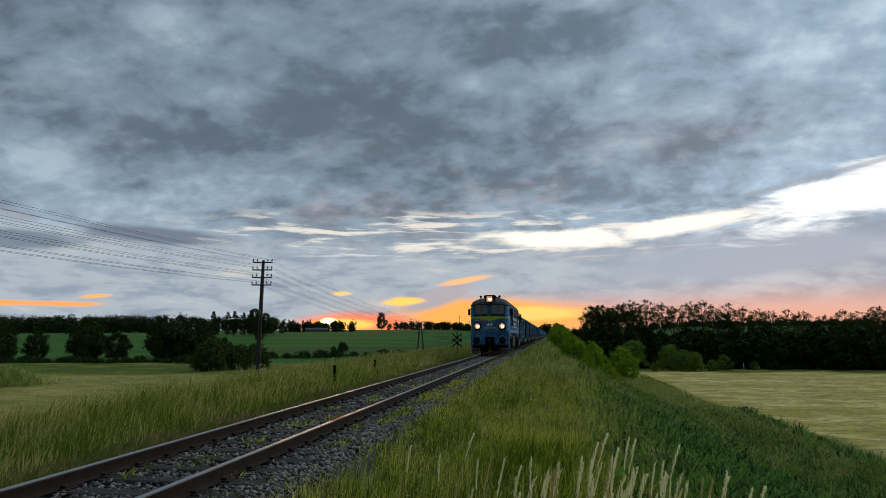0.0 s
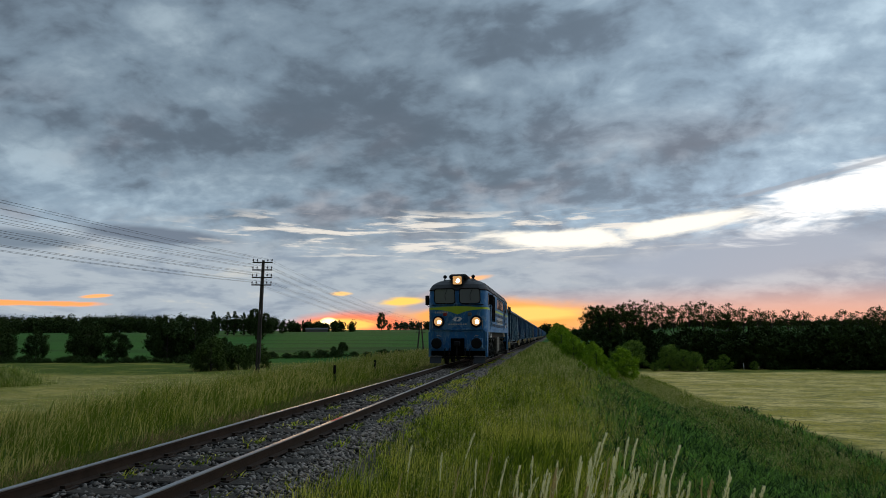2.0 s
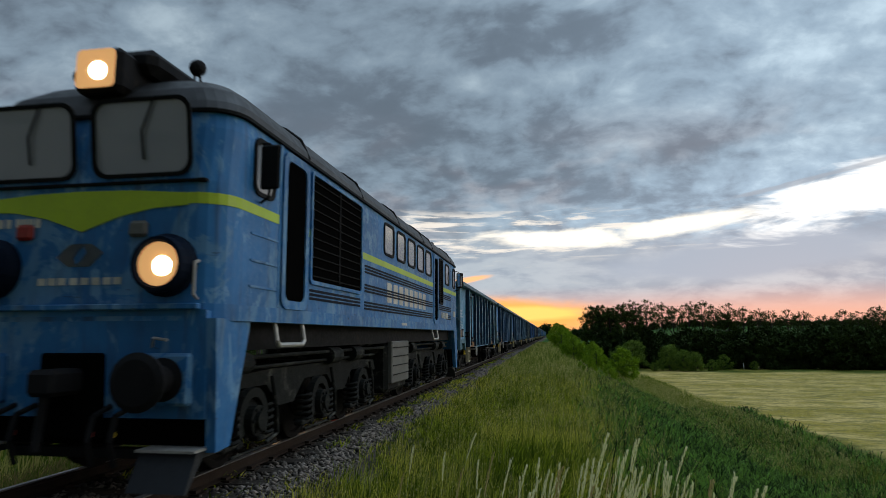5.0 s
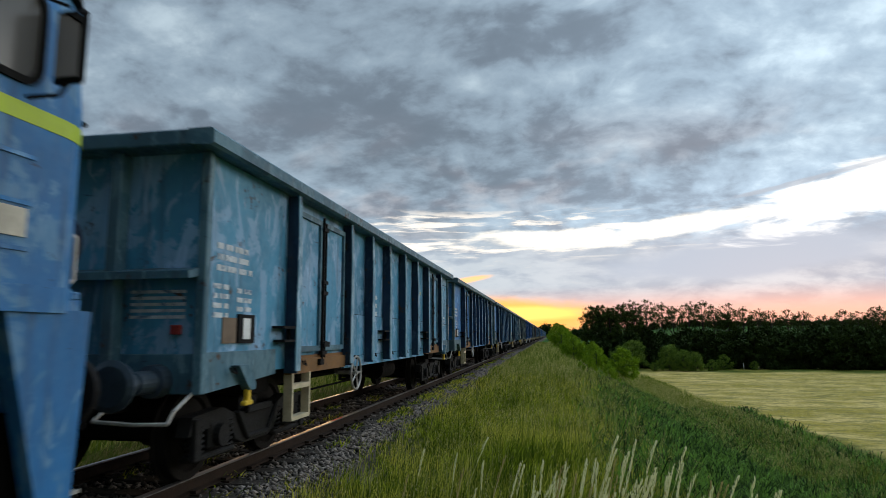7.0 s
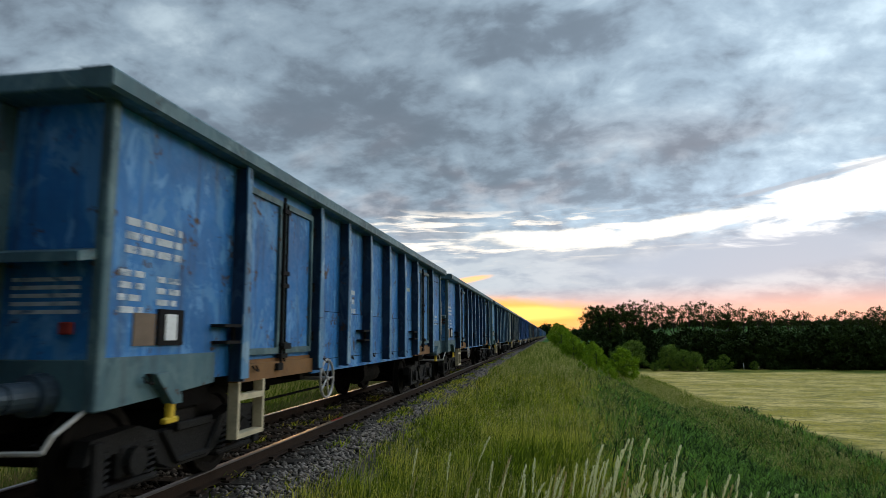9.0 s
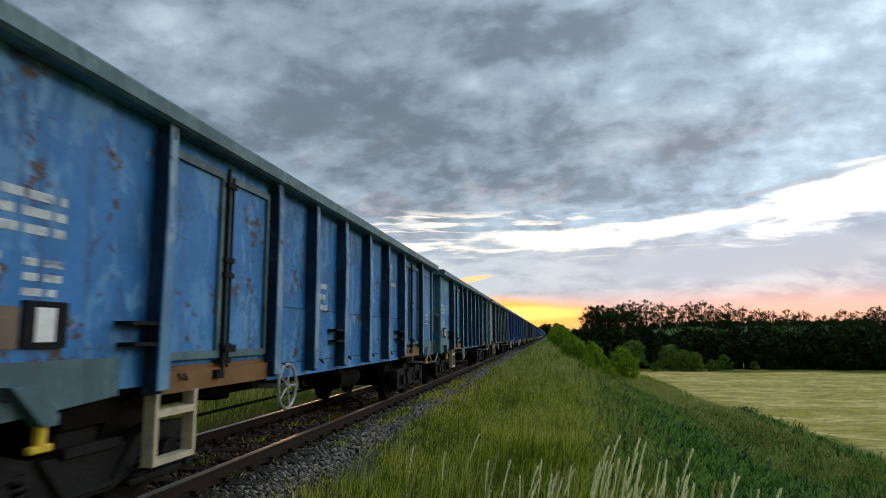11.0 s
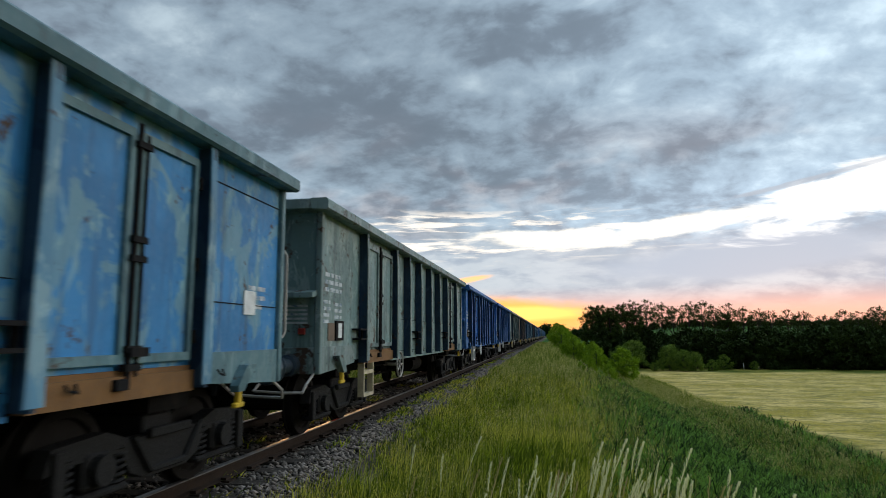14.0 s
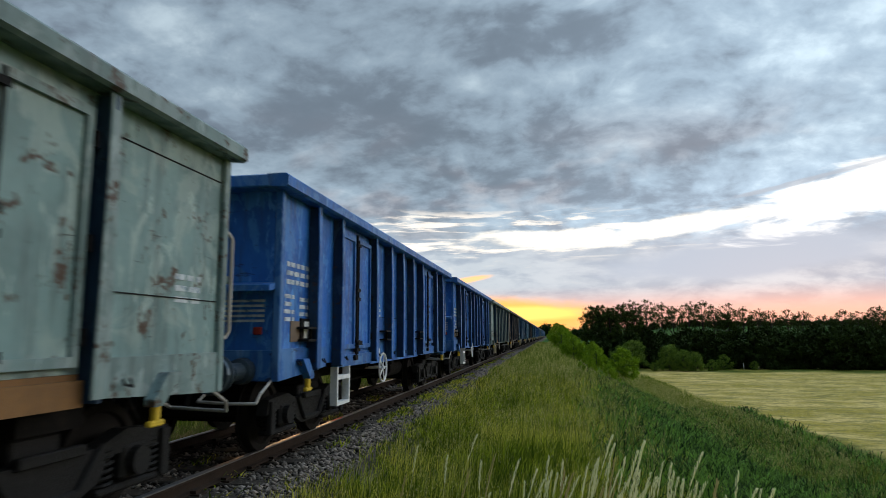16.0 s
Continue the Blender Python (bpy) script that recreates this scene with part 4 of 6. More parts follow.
def build_train():
    made, y = {}, RIM_START
    for i, colour in enumerate(ORDER):
        long = colour != "bright"
        if colour not in made:
            made[colour] = build_wagon(colour, long, seed=len(made) * 7)
            w = made[colour]
        else:
            w = copy_thing(made[colour], pose(TRACK_X, y, 0))
        w.matrix_basis = pose(TRACK_X, y, 0)
        TRAIN.append((w, y))
        if i < 9:
            for o in w.children:
                if o.name.startswith("wheelset"):
                    WHEELS.append((o, *o.location, 0.46))
        y += 15.74 if long else 13.88


build_train()


# ---------------------------------------------------------------- locomotive
# the worn tone is fading plus the sky's sheen, painted as paler patches
LOCO_BLUE = paint("locomotive_blue_paint", (0.016, 0.150, 0.375), (0.110, 0.240, 0.370), amount=(0.62, 0.80), scale=0.7)
LIME = material("lime_green_stripe", (0.34, 0.46, 0.02), 0.5, scale=2.0, vary=0.12)
ROOF = material("sooty_roof_paint", (0.028, 0.028, 0.030), 0.6, spots=(0.014, 0.014, 0.014), scale=0.8)
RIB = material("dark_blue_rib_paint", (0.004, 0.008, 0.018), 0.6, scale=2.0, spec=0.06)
GLASS = glassy("dark_cab_glass", (0.19, 0.205, 0.215), 0.06)
SIDE_GLASS = glassy("side_window_glass", (0.075, 0.072, 0.068), 0.15, 0.0, 0.5)
RUBBER = material("black_rubber", (0.007, 0.007, 0.007), 0.7, spec=0.08)
LENS = glowing("warm_reflector_bowl", (1.0, 0.52, 0.20), 0.55)
BULB = glowing("lit_headlight_bulb", (1.0, 0.92, 0.72), 14.0)
LETTER = material("faded_cream_lettering", (0.46, 0.43, 0.36), 0.7, spots=(0.25, 0.26, 0.26), scale=4.0)
BOGIE = material("dusty_bogie_steel", (0.009, 0.010, 0.009), 0.8, spec=0.12, spots=(0.100, 0.102, 0.086), scale=4.0, spot_range=(0.52, 0.70), bump=0.4)
# near-black colour that paints the shade inside openings and under the ends
PAINTED_DARK = material("unlit_interior", (0.003, 0.003, 0.003), 0.95, vary=0.1, spec=0.0)


def plan(w, l, r, k=6):
    """A rounded rectangle, anticlockwise, half width w and half length l."""
    r = max(0.001, min(r, w, l))
    out = []
    for cx, cy, a0 in ((w - r, l - r, 0), (-w + r, l - r, 90), (-w + r, -l + r, 180), (w - r, -l + r, 270)):
        for i in range(k + 1):
            a = radians(a0 + 90 * i / k)
            out.append((cx + r * math.cos(a), cy + r * math.sin(a)))
    return out


def loft(levels, cap=True):
    """Levels of (z, w, l, r) joined into one shell."""
    bm = bmesh.new()
    rings = [[bm.verts.new((x, y, z)) for x, y in plan(w, l, r)] for z, w, l, r in levels]
    k = len(rings[0])
    for a, b in zip(rings, rings[1:]):
        for i in range(k):
            bm.faces.new((a[i], a[(i + 1) % k], b[(i + 1) % k], b[i]))
    if cap:
        bm.faces.new(rings[0][::-1])
        bm.faces.new(rings[-1])
    bmesh.ops.recalc_face_normals(bm, faces=bm.faces)
    return bm


def rounded_plate(u0, u1, v0, v1, r, thick, hole=None, k=4):
    """A rounded plate in (u, v), standing out along w from 0 to thick; hole: width of the ring that stays."""
    def outline(inset):
        rr = max(0.005, r - inset * 0.5)
        out = []
        for cx, cy, a0 in ((u1 - inset - rr, v1 - inset - rr, 0), (u0 + inset + rr, v1 - inset - rr, 90), (u0 + inset + rr, v0 + inset + rr, 180), (u1 - inset - rr, v0 + inset + rr, 270)):
            for i in range(k + 1):
                a = radians(a0 + 90 * i / k)
                out.append((cx + rr * math.cos(a), cy + rr * math.sin(a)))
        return out
    bm = bmesh.new()
    o = outline(0)
    n = len(o)
    lo = [bm.verts.new((0, u, v)) for u, v in o]
    hi = [bm.verts.new((thick, u, v)) for u, v in o]
    for i in range(n):
        bm.faces.new((lo[i], lo[(i + 1) % n], hi[(i + 1) % n], hi[i]))
    if hole is None:
        bm.faces.new(hi)
        bm.faces.new(lo[::-1])
    else:
        q = outline(hole)
        lo2 = [bm.verts.new((0, u, v)) for u, v in q]
        hi2 = [bm.verts.new((thick, u, v)) for u, v in q]
        for i in range(n):
            j = (i + 1) % n
            bm.faces.new((hi[i], hi[j], hi2[j], hi2[i]))
            bm.faces.new((hi2[i], hi2[j], lo2[j], lo2[i]))
            bm.faces.new((lo2[i], lo2[j], lo[j], lo[i]))
    bmesh.ops.recalc_face_normals(bm, faces=bm.faces)
    return bm


def side_pose(s, x):
    """Puts a plate made in (y, z) on the side wall: s = 1 the near side, -1 the far one."""
    return pose(x, 0, 0) if s > 0 else pose(-x, 0, 0) @ Matrix.Diagonal((-1, 1, 1, 1))


def build_loco_bogie(loco, yc):
    frame_ob = part("bogie", boxes((-0.95, 0.95, -0.30, 0.30, 0.62, 1.0), bevel=0.03), BOGIE, loco, "dusty three-axle bogie")
    frame_ob.location.y = yc
    out = [(-3.15, 0.80), (-3.0, 1.00), (-1.5, 1.06), (1.5, 1.06), (3.0, 1.00), (3.15, 0.80), (2.85, 0.84), (2.55, 0.88), (1.65, 0.88), (1.45, 0.74), (1.30, 0.60), (0.80, 0.60), (0.65, 0.74), (0.45, 0.88),
           (-0.45, 0.88), (-0.65, 0.74), (-0.80, 0.60), (-1.30, 0.60), (-1.45, 0.74), (-1.65, 0.88), (-2.55, 0.88), (-2.85, 0.84)]
    for s in (-1, 1):
        part("side_frame", side_prism(out, s * 1.08 - 0.06, s * 1.08 + 0.06), BOGIE, frame_ob, "dusty steel bogie side frame")
    for y in (-2.9, -1.05, 1.05, 2.9):
        part("cross_beam", boxes((-1.01, 1.01, y - 0.12, y + 0.12, 0.72, 1.0)), BOGIE, frame_ob)
    # horned guides that reach round the axle boxes, with their hanger links
    arc = [(0.36 * math.cos(radians(q)), 0.525 + 0.36 * math.sin(radians(q))) for q in range(-30, 211, 20)]
    arc += [(0.255 * math.cos(radians(q)), 0.525 + 0.255 * math.sin(radians(q))) for q in range(210, -31, -20)]
    guide = part("horn_guide", side_prism(arc, 0.0, 0.09), BOGIE, frame_ob, "curved horn guide round an axle box")
    link = rods([(0.06, 0.50, 0.98), (0.11, 0.53, 0.62), (0.10, 0.60, 0.30)], 0.028, 7)
    rod(link, (0.10, 0.60, 0.30), (0.10, 0.28, 0.24), 0.022)
    link = part("hanger_link", link, BOGIE, frame_ob)
    used = False
    for s in (-1, 1):
        for d in (-2.1, 0.0, 2.1):
            m = pose(s * 1.13, d, 0, 0, 0, 0 if s > 0 else 180)
            if used:
                again(guide, m)
                again(link, m)
            else:
                guide.matrix_basis, link.matrix_basis, used = m, m, True
    spring_bm = coil(0.115, 0.27, 0.66, 5, 0.024)
    spring = part("bogie_spring", spring_bm, BOGIE, frame_ob, "stout coil spring")
    bm = bmesh.new()
    box(bm, -0.10, 0.06, -0.20, 0.20, 0.34, 0.74, 0.05)
    rod(bm, (0.05, 0, 0.525), (0.15, 0, 0.525), 0.17, sides=18)
    rod(bm, (0.15, 0, 0.525), (0.20, 0, 0.525), 0.10, sides=14)
    for a in range(6):
        c, d = 0.13 * math.cos(a * 1.047), 0.13 * math.sin(a * 1.047)
        rod(bm, (0.14, c, 0.525 + d), (0.17, c, 0.525 + d), 0.02, sides=6)
    box(bm, -0.06, 0.08, -0.62, -0.18, 0.26, 0.33, 0.02)
    box(bm, -0.06, 0.08, 0.18, 0.62, 0.26, 0.33, 0.02)
    axle = part("axle_box", bm, BOGIE, frame_ob)
    used = False
    for s in (-1, 1):
        for d in (-2.1, 0.0, 2.1):
            m = pose(s * 1.12, d, 0, 0, 0, 0 if s > 0 else 180)
            if not used:
                axle.matrix_basis = m
            else:
                again(axle, m)
            for e in (-0.42, 0.42):
                if not used and e < 0:
                    spring.matrix_basis = pose(s * 1.12, d + e, 0)
                else:
                    again(spring, pose(s * 1.12, d + e, 0))
            used = True
    for d in (-2.55, 0.5, 1.6):
        bm = bmesh.new()
        rod(bm, (1.20, d - 0.22, 1.16), (1.20, d + 0.22, 1.16), 0.12, sides=14)
        rod(bm, (1.20, d + 0.22, 1.16), (1.20, d + 0.42, 1.16), 0.035)
        part("brake_cylinder", bm, BOGIE, frame_ob, "round brake cylinder")
    bm = bmesh.new()
    rod(bm, (1.18, -2.9, 1.10), (1.18, 2.9, 1.10), 0.022)
    rod(bm, (1.21, -2.6, 0.20), (1.21, -1.5, 0.20), 0.018)
    rod(bm, (1.21, -0.6, 0.22), (1.21, 0.6, 0.22), 0.018)
    rod(bm, (1.21, 1.5, 0.20), (1.21, 2.6, 0.20), 0.018)
    part("sand_pipe", bm, BOGIE, frame_ob)
    for d in (-2.1, 0.0, 2.1):
        w = part("wheelset", lathe(wheel_profile(0.525, 0.83), "X", 32), STEEL_DARK, loco, "steel wheelset with a worn bright tread")
        w.location = (0, yc + d, 0.525)
        WHEELS.append((w, 0, yc + d, 0.525, 0.525))


def build_loco():
    loco = thing("diesel_locomotive", "blue diesel locomotive with a lime-green stripe and lit headlights", "locomotive")
    part("body", loft([(1.62, 1.475, 7.74, 0.36), (2.94, 1.475, 7.74, 0.36), (3.50, 1.475, 7.66, 0.36), (3.68, 1.45, 7.62, 0.36), (3.76, 1.41, 7.58, 0.36)]), LOCO_BLUE, loco)
    part("roof", loft([(3.70, 1.475, 7.645, 0.38), (3.80, 1.452, 7.60, 0.38), (3.98, 1.34, 7.50, 0.38), (4.14, 1.12, 7.32, 0.40), (4.26, 0.80, 7.07, 0.40), (4.325, 0.42, 6.7, 0.35), (4.345, 0.10, 6.3, 0.1)]), ROOF, loco, "sooty grey rounded roof")
    part("gutter", loft([(3.665, 1.495, 7.665, 0.38), (3.70, 1.495, 7.665, 0.38)]), RUBBER, loco)
    for y in (-5.6, -3.2, -0.6, 2.0, 3.2, 6.3):
        ring = [(-1.47, 3.72), (-1.35, 3.985), (-1.13, 4.15), (-0.81, 4.27), (-0.42, 4.335), (0, 4.355), (0.42, 4.335), (0.81, 4.27), (1.13, 4.15), (1.35, 3.985), (1.47, 3.72)]
        part("roof_seam", rods([(x, y, z) for x, z in ring], 0.022, 5), RUBBER, loco)
    part("roof_hatch", boxes((-0.62, 0.62, -5.4, -3.4, 4.15, 4.46), bevel=0.06), ROOF, loco)
    part("radiator_ridge", boxes((0.45, 0.95, -5.2, -0.8, 4.0, 4.30), bevel=0.05), ROOF, loco)
    part("exhaust_box", boxes((-0.35, 0.35, -1.8, -0.4, 4.2, 4.48), bevel=0.05), BLACK, loco, "sooty exhaust hood")
    for y in (5.55, 5.85):
        bm = bmesh.new()
        rod(bm, (0.70, y, 4.15), (0.70, y, 4.36), 0.03)
        rod(bm, (0.70, y - 0.12, 4.36), (0.70, y + 0.08, 4.36), 0.075, 0.04, sides=12)
        part("horn", bm, BLACK, loco)
    part("solebar", loft([(1.60, 1.487, 7.752, 0.37), (1.76, 1.487, 7.752, 0.37)]), LOCO_BLUE, loco, "blue lower body band")
    part("frame_beam", boxes((-1.25, 1.25, -7.3, 7.3, 1.30, 1.60)), BLACK, loco)
    # stripe along the sides and round the corners
    part("side_stripe", loft([(2.715, 1.479, 7.744, 0.363), (2.825, 1.479, 7.744, 0.363)]), LIME, loco, "lime-green waist stripe")
    for s in (-1, 1):
        bm = bmesh.new()
        pts = [(-1.12, 2.70), (-0.75, 2.68), (-0.40, 2.61), (0.0, 2.47), (0.40, 2.61), (0.75, 2.68), (1.12, 2.70), (1.12, 2.82), (0.5, 2.865), (0.0, 2.875), (-0.5, 2.865), (-1.12, 2.82)]
        lo = [bm.verts.new((x, s * 7.741, z)) for x, z in pts]
        hi = [bm.verts.new((x, s * 7.751, z)) for x, z in pts]
        bm.faces.new(hi)
        for i in range(len(pts)):
            bm.faces.new((lo[i], lo[(i + 1) % len(pts)], hi[(i + 1) % len(pts)], hi[i]))
        bmesh.ops.recalc_face_normals(bm, faces=bm.faces)
        part("stripe_point", bm, LIME, loco, "lime-green pointed stripe")

    # windows of the engine room and cabs
    def side_window(y0, y1, z0, z1, s, glass=SIDE_GLASS):
        m = side_pose(s, 1.474)
        pane = part("side_window", rounded_plate(y0 + 0.03, y1 - 0.03, z0 + 0.03, z1 - 0.03, 0.10, 0.006), glass, loco, "grey glass pane in a black rubber frame")
        pane.matrix_basis = m
        ring = part("window_frame", rounded_plate(y0, y1, z0, z1, 0.13, 0.022, 0.045), RUBBER, pane)
        return pane
    for s in (-1, 1):
        for y in (-1.85, -0.84, 0.17, 1.18, 2.19):
            side_window(y, y + 0.78, 2.95, 3.58, s)
        for y0, y1 in ((5.19, 5.94), (-7.15, -6.62), (6.62, 7.15)):
            side_window(y0, y1, 2.93, 3.56, s)
        # doorways are flat plates, their inner darkness painted; no wall is cut
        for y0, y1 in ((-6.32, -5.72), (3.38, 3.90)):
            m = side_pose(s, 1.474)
            ob = part("open_doorway", rounded_plate(y0, y1, 1.82, 3.55, 0.12, 0.010), PAINTED_DARK, loco, "near-black plate painted as a dark open doorway")
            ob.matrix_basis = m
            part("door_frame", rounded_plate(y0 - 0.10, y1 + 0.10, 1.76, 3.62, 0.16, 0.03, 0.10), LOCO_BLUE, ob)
            ob = part("door_step", rods([(s * 1.43, y0 - 0.10, 1.60), (s * 1.47, y0 - 0.10, 1.40), (s * 1.47, y0 - 0.04, 1.35), (s * 1.47, y1 + 0.04, 1.35), (s * 1.47, y1 + 0.10, 1.40), (s * 1.43, y1 + 0.10, 1.60)], 0.028, 8), WORN, loco, "pale bent step under the door")
        # a near-black backing plate paints the dark behind the slats
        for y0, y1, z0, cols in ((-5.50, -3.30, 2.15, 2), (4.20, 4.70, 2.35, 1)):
            ob = part("air_grille", rounded_plate(y0, y1, z0, 3.56, 0.06, 0.010), PAINTED_DARK, loco, "black slatted air grille")
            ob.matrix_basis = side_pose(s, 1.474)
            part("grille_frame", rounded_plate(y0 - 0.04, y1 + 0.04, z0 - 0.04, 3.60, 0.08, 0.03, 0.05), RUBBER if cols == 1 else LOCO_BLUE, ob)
            steps = 11 if cols == 2 else 22
            slat_bm = bmesh.new()
            d = (3.52 - z0) / steps
            box(slat_bm, 0.010, 0.024, y0 + 0.03, y1 - 0.03, -0.012, 0.006)
            slat = part("slat", slat_bm, DARK, ob)
            slat.matrix_basis = pose(0, 0, z0 + d * 0.6)
            for i in range(1, steps):
                again(slat, pose(0, 0, z0 + d * (i + 0.6)))
            if cols == 2:
                part("grille_mullion", boxes((0.010, 0.028, (y0 + y1) / 2 - 0.03, (y0 + y1) / 2 + 0.03, z0 + 0.04, 3.52)), DARK, ob)
        # pressed ribs in groups of three: thin near-black boxes paint their groove shade
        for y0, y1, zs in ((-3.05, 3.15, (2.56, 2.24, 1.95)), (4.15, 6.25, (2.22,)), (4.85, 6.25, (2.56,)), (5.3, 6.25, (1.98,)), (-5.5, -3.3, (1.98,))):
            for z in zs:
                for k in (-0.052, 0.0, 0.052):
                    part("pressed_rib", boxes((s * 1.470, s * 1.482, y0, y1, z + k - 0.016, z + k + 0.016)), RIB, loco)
        for y0, y1 in ((6.50, 7.15), (-7.15, -6.50)):
            for z in (2.50, 2.22, 1.95):
                part("cab_ridge", boxes((s * 1.470, s * 1.486, y0, y1, z, z + 0.025)), LOCO_BLUE, loco)
        for y in (-6.45, 3.24, 4.02, 6.36):
            part("body_joint", boxes((s * 1.470, s * 1.480, y - 0.03, y + 0.03, 1.77, 3.66), bevel=0.003), LOCO_BLUE, loco)
        for y in (4.95, 6.15):
            for z in (3.15, 3.42):
                part("grab_slot", boxes((s * 1.470, s * 1.484, y, y + 0.10, z, z + 0.02)), RUBBER, loco)
        # plain bars where the side carries lettering
        for i in range(8):
            y = -1.55 + i * 0.49
            ob = part("lettering_bar", rounded_plate(y, y + 0.34, 2.07, 2.45, 0.03, 0.0035), LETTER, loco, "plain cream lettering bar")
            ob.matrix_basis = side_pose(s, 1.474)
        for i, y in enumerate((4.55, 4.74, 4.93, 5.22, 5.38, 5.54)):
            part("number_bar", boxes((s * 1.476, s * 1.484, y, y + 0.12, 1.93, 2.10)), LETTER, loco, "cream lettering bar")
        part("side_notice", boxes((s * 1.476, s * 1.486, 6.78, 7.12, 2.03, 2.20)), LETTER, loco, "cream notice plate")
        # mirrors
        for y in (-6.95, 7.05):
            k = -1 if y < 0 else 1
            arm = part("mirror", boxes((s * 1.53, s * 1.74, y + k * 0.11, y + k * 0.16, 2.98, 3.46), bevel=0.02), RUBBER, loco, "black-framed side mirror")
            part("mirror_glass", boxes((s * 1.555, s * 1.715, y + k * 0.104, y + k * 0.112, 3.02, 3.42)), MIRROR, arm)
            part("mirror_arm", rods([(s * 1.46, y, 2.86), (s * 1.60, y + k * 0.1, 2.90), (s * 1.64, y + k * 0.14, 3.0)], 0.014), RUBBER, arm)
            part("mirror_stay", rods([(s * 1.46, y, 3.52), (s * 1.62, y + k * 0.12, 3.48)], 0.012), RUBBER, arm)

    # fuel tank and lockers between the bogies
    tank = part("fuel_tank", boxes((-1.30, 1.30, -0.85, 0.85, 0.32, 1.30), bevel=0.08), BOGIE, loco, "dusty fuel tank between the bogies")
    for s in (-1, 1):
        part("battery_locker", boxes((s * 1.28, s * 1.38, -0.75, 0.75, 0.50, 1.34), bevel=0.02), PANEL, loco, "pale grey slatted locker")
        for z in (0.66, 0.84, 1.02, 1.20):
            part("locker_rib", boxes((s * 1.38, s * 1.395, -0.66, 0.66, z, z + 0.02)), BOGIE, loco)
        part("side_notice", boxes((s * 1.476, s * 1.49, -0.4, 0.1, 1.66, 1.71)), LETTER, loco)
    bm = bmesh.new()
    for y in (-2.4, -1.9, 1.9, 2.5, 3.4):
        rod(bm, (1.15, y, 1.36), (1.15, y + 0.3, 1.36), 0.10, sides=12)
    rod(bm, (1.22, -7.0, 1.22), (1.22, 7.0, 1.22), 0.025)
    part("air_pipe", bm, BOGIE, loco)
    for yc in (-4.3, 4.3):
        build_loco_bogie(loco, yc)

    # both ends alike, the lamps lit at the leading one alone
    for s in (-1, 1):
        f = lambda y: s * y
        apron = part("apron", side_prism([(f(7.755), 1.70), (f(7.15), 1.62), (f(7.42), 0.72), (f(7.70), 0.70)], -1.36, 1.36), LOCO_BLUE, loco, "blue lower front apron")
        for k in (-1, 1):
            part("apron_cheek", side_prism([(f(7.74), 1.62), (f(7.05), 1.62), (f(7.40), 0.42), (f(7.66), 0.40)], k * 1.36, k * 1.46), LOCO_BLUE, apron)
        part("front_ledge", boxes((-1.30, 1.30, f(7.74), f(7.83), 1.70, 1.76), bevel=0.012), LOCO_BLUE, loco)
        part("window_ledge", boxes((-1.30, 1.30, f(7.70), f(7.775), 2.925, 2.955), bevel=0.006), RUBBER, loco)
        lean = -8.1
        for x0, x1 in ((-1.16, -0.09), (0.09, 1.16)):
            m = pose(0, f(7.738), 2.94) @ (pose(0, 0, 0, -lean if s < 0 else lean) @ pose(0, 0, 0, 0, 0, 90 * s))
            # plate made in (u, v) = (across, up), standing out forwards
            u0, u1 = (x0, x1)
            pane = part("windscreen", rounded_plate(u0 + 0.03, u1 - 0.03, 0.08, 0.80, 0.12, 0.004), GLASS, loco, "dark windscreen in a black rubber frame")
            pane.matrix_basis = m
            part("screen_frame", rounded_plate(u0, u1, 0.05, 0.83, 0.15, 0.024, 0.04), RUBBER, pane)
            wm = (u0 + u1) / 2
            part("wiper", rods([(0.03, wm + 0.16, 0.82), (0.035, wm + 0.02, 0.50), (0.03, wm + 0.03, 0.22)], 0.012, 5), RUBBER, pane)
        for x in (-0.94, 0.94):
            lamp = part("headlight", lathe([(f(7.73), 0.30), (f(7.80), 0.30), (f(7.86), 0.27), (f(7.94), 0.255), (f(7.94), 0.225), (f(7.90), 0.215)], "Y", 24), RIB, loco, "round headlight with a dark hood")
            lamp.location = (x, 0, 2.12)
            part("reflector", lathe([(f(7.895), 0.212), (f(7.905), 0.205)], "Y", 20), LENS if s < 0 else SIDE_GLASS, lamp, "warm reflector bowl")
            if s < 0:
                part("bulb", lathe([(f(7.905), 0.095), (f(7.925), 0.06)], "Y", 16), BULB, lamp, "bright lit bulb").location = (0.045, 0, -0.02)
            part("front_rail", rods([(x * 1.33, f(7.73), 2.16), (x * 1.33, f(7.80), 2.14), (x * 1.33, f(7.80), 1.84), (x * 1.33, f(7.73), 1.80)], 0.016), WORN, loco, "pale hand rail")
        for x, m in ((-0.62, RED), (0.62, PANEL)):
            part("marker_lamp", boxes((x - 0.10, x + 0.10, f(7.73), f(7.79), 2.40, 2.56), bevel=0.03), m if s < 0 else RED, loco, "small square marker lamp")
        top = part("roof_light", boxes((-0.27, 0.27, f(7.72), f(6.9), 3.93, 4.40), bevel=0.06), BLACK, loco, "square roof headlight in a black hood")
        bowl = part("roof_reflector", rounded_plate(-0.22, 0.22, 3.96, 4.37, 0.06, 0.006), LENS if s < 0 else SIDE_GLASS, top, "warm reflector bowl")
        bowl.matrix_basis = pose(0, f(7.722), 0, 0, 0, 90 * s)
        if s < 0:
            b = part("roof_bulb", lathe([(f(7.728), 0.10), (f(7.745), 0.07)], "Y", 16), BULB, top, "bright lit bulb")
            b.location = (0.03, 0, 4.14)
        part("roof_box", boxes((-0.46, 0.46, f(7.45), f(6.2), 4.22, 4.50), bevel=0.09), BLACK, loco, "black equipment box on the roof")
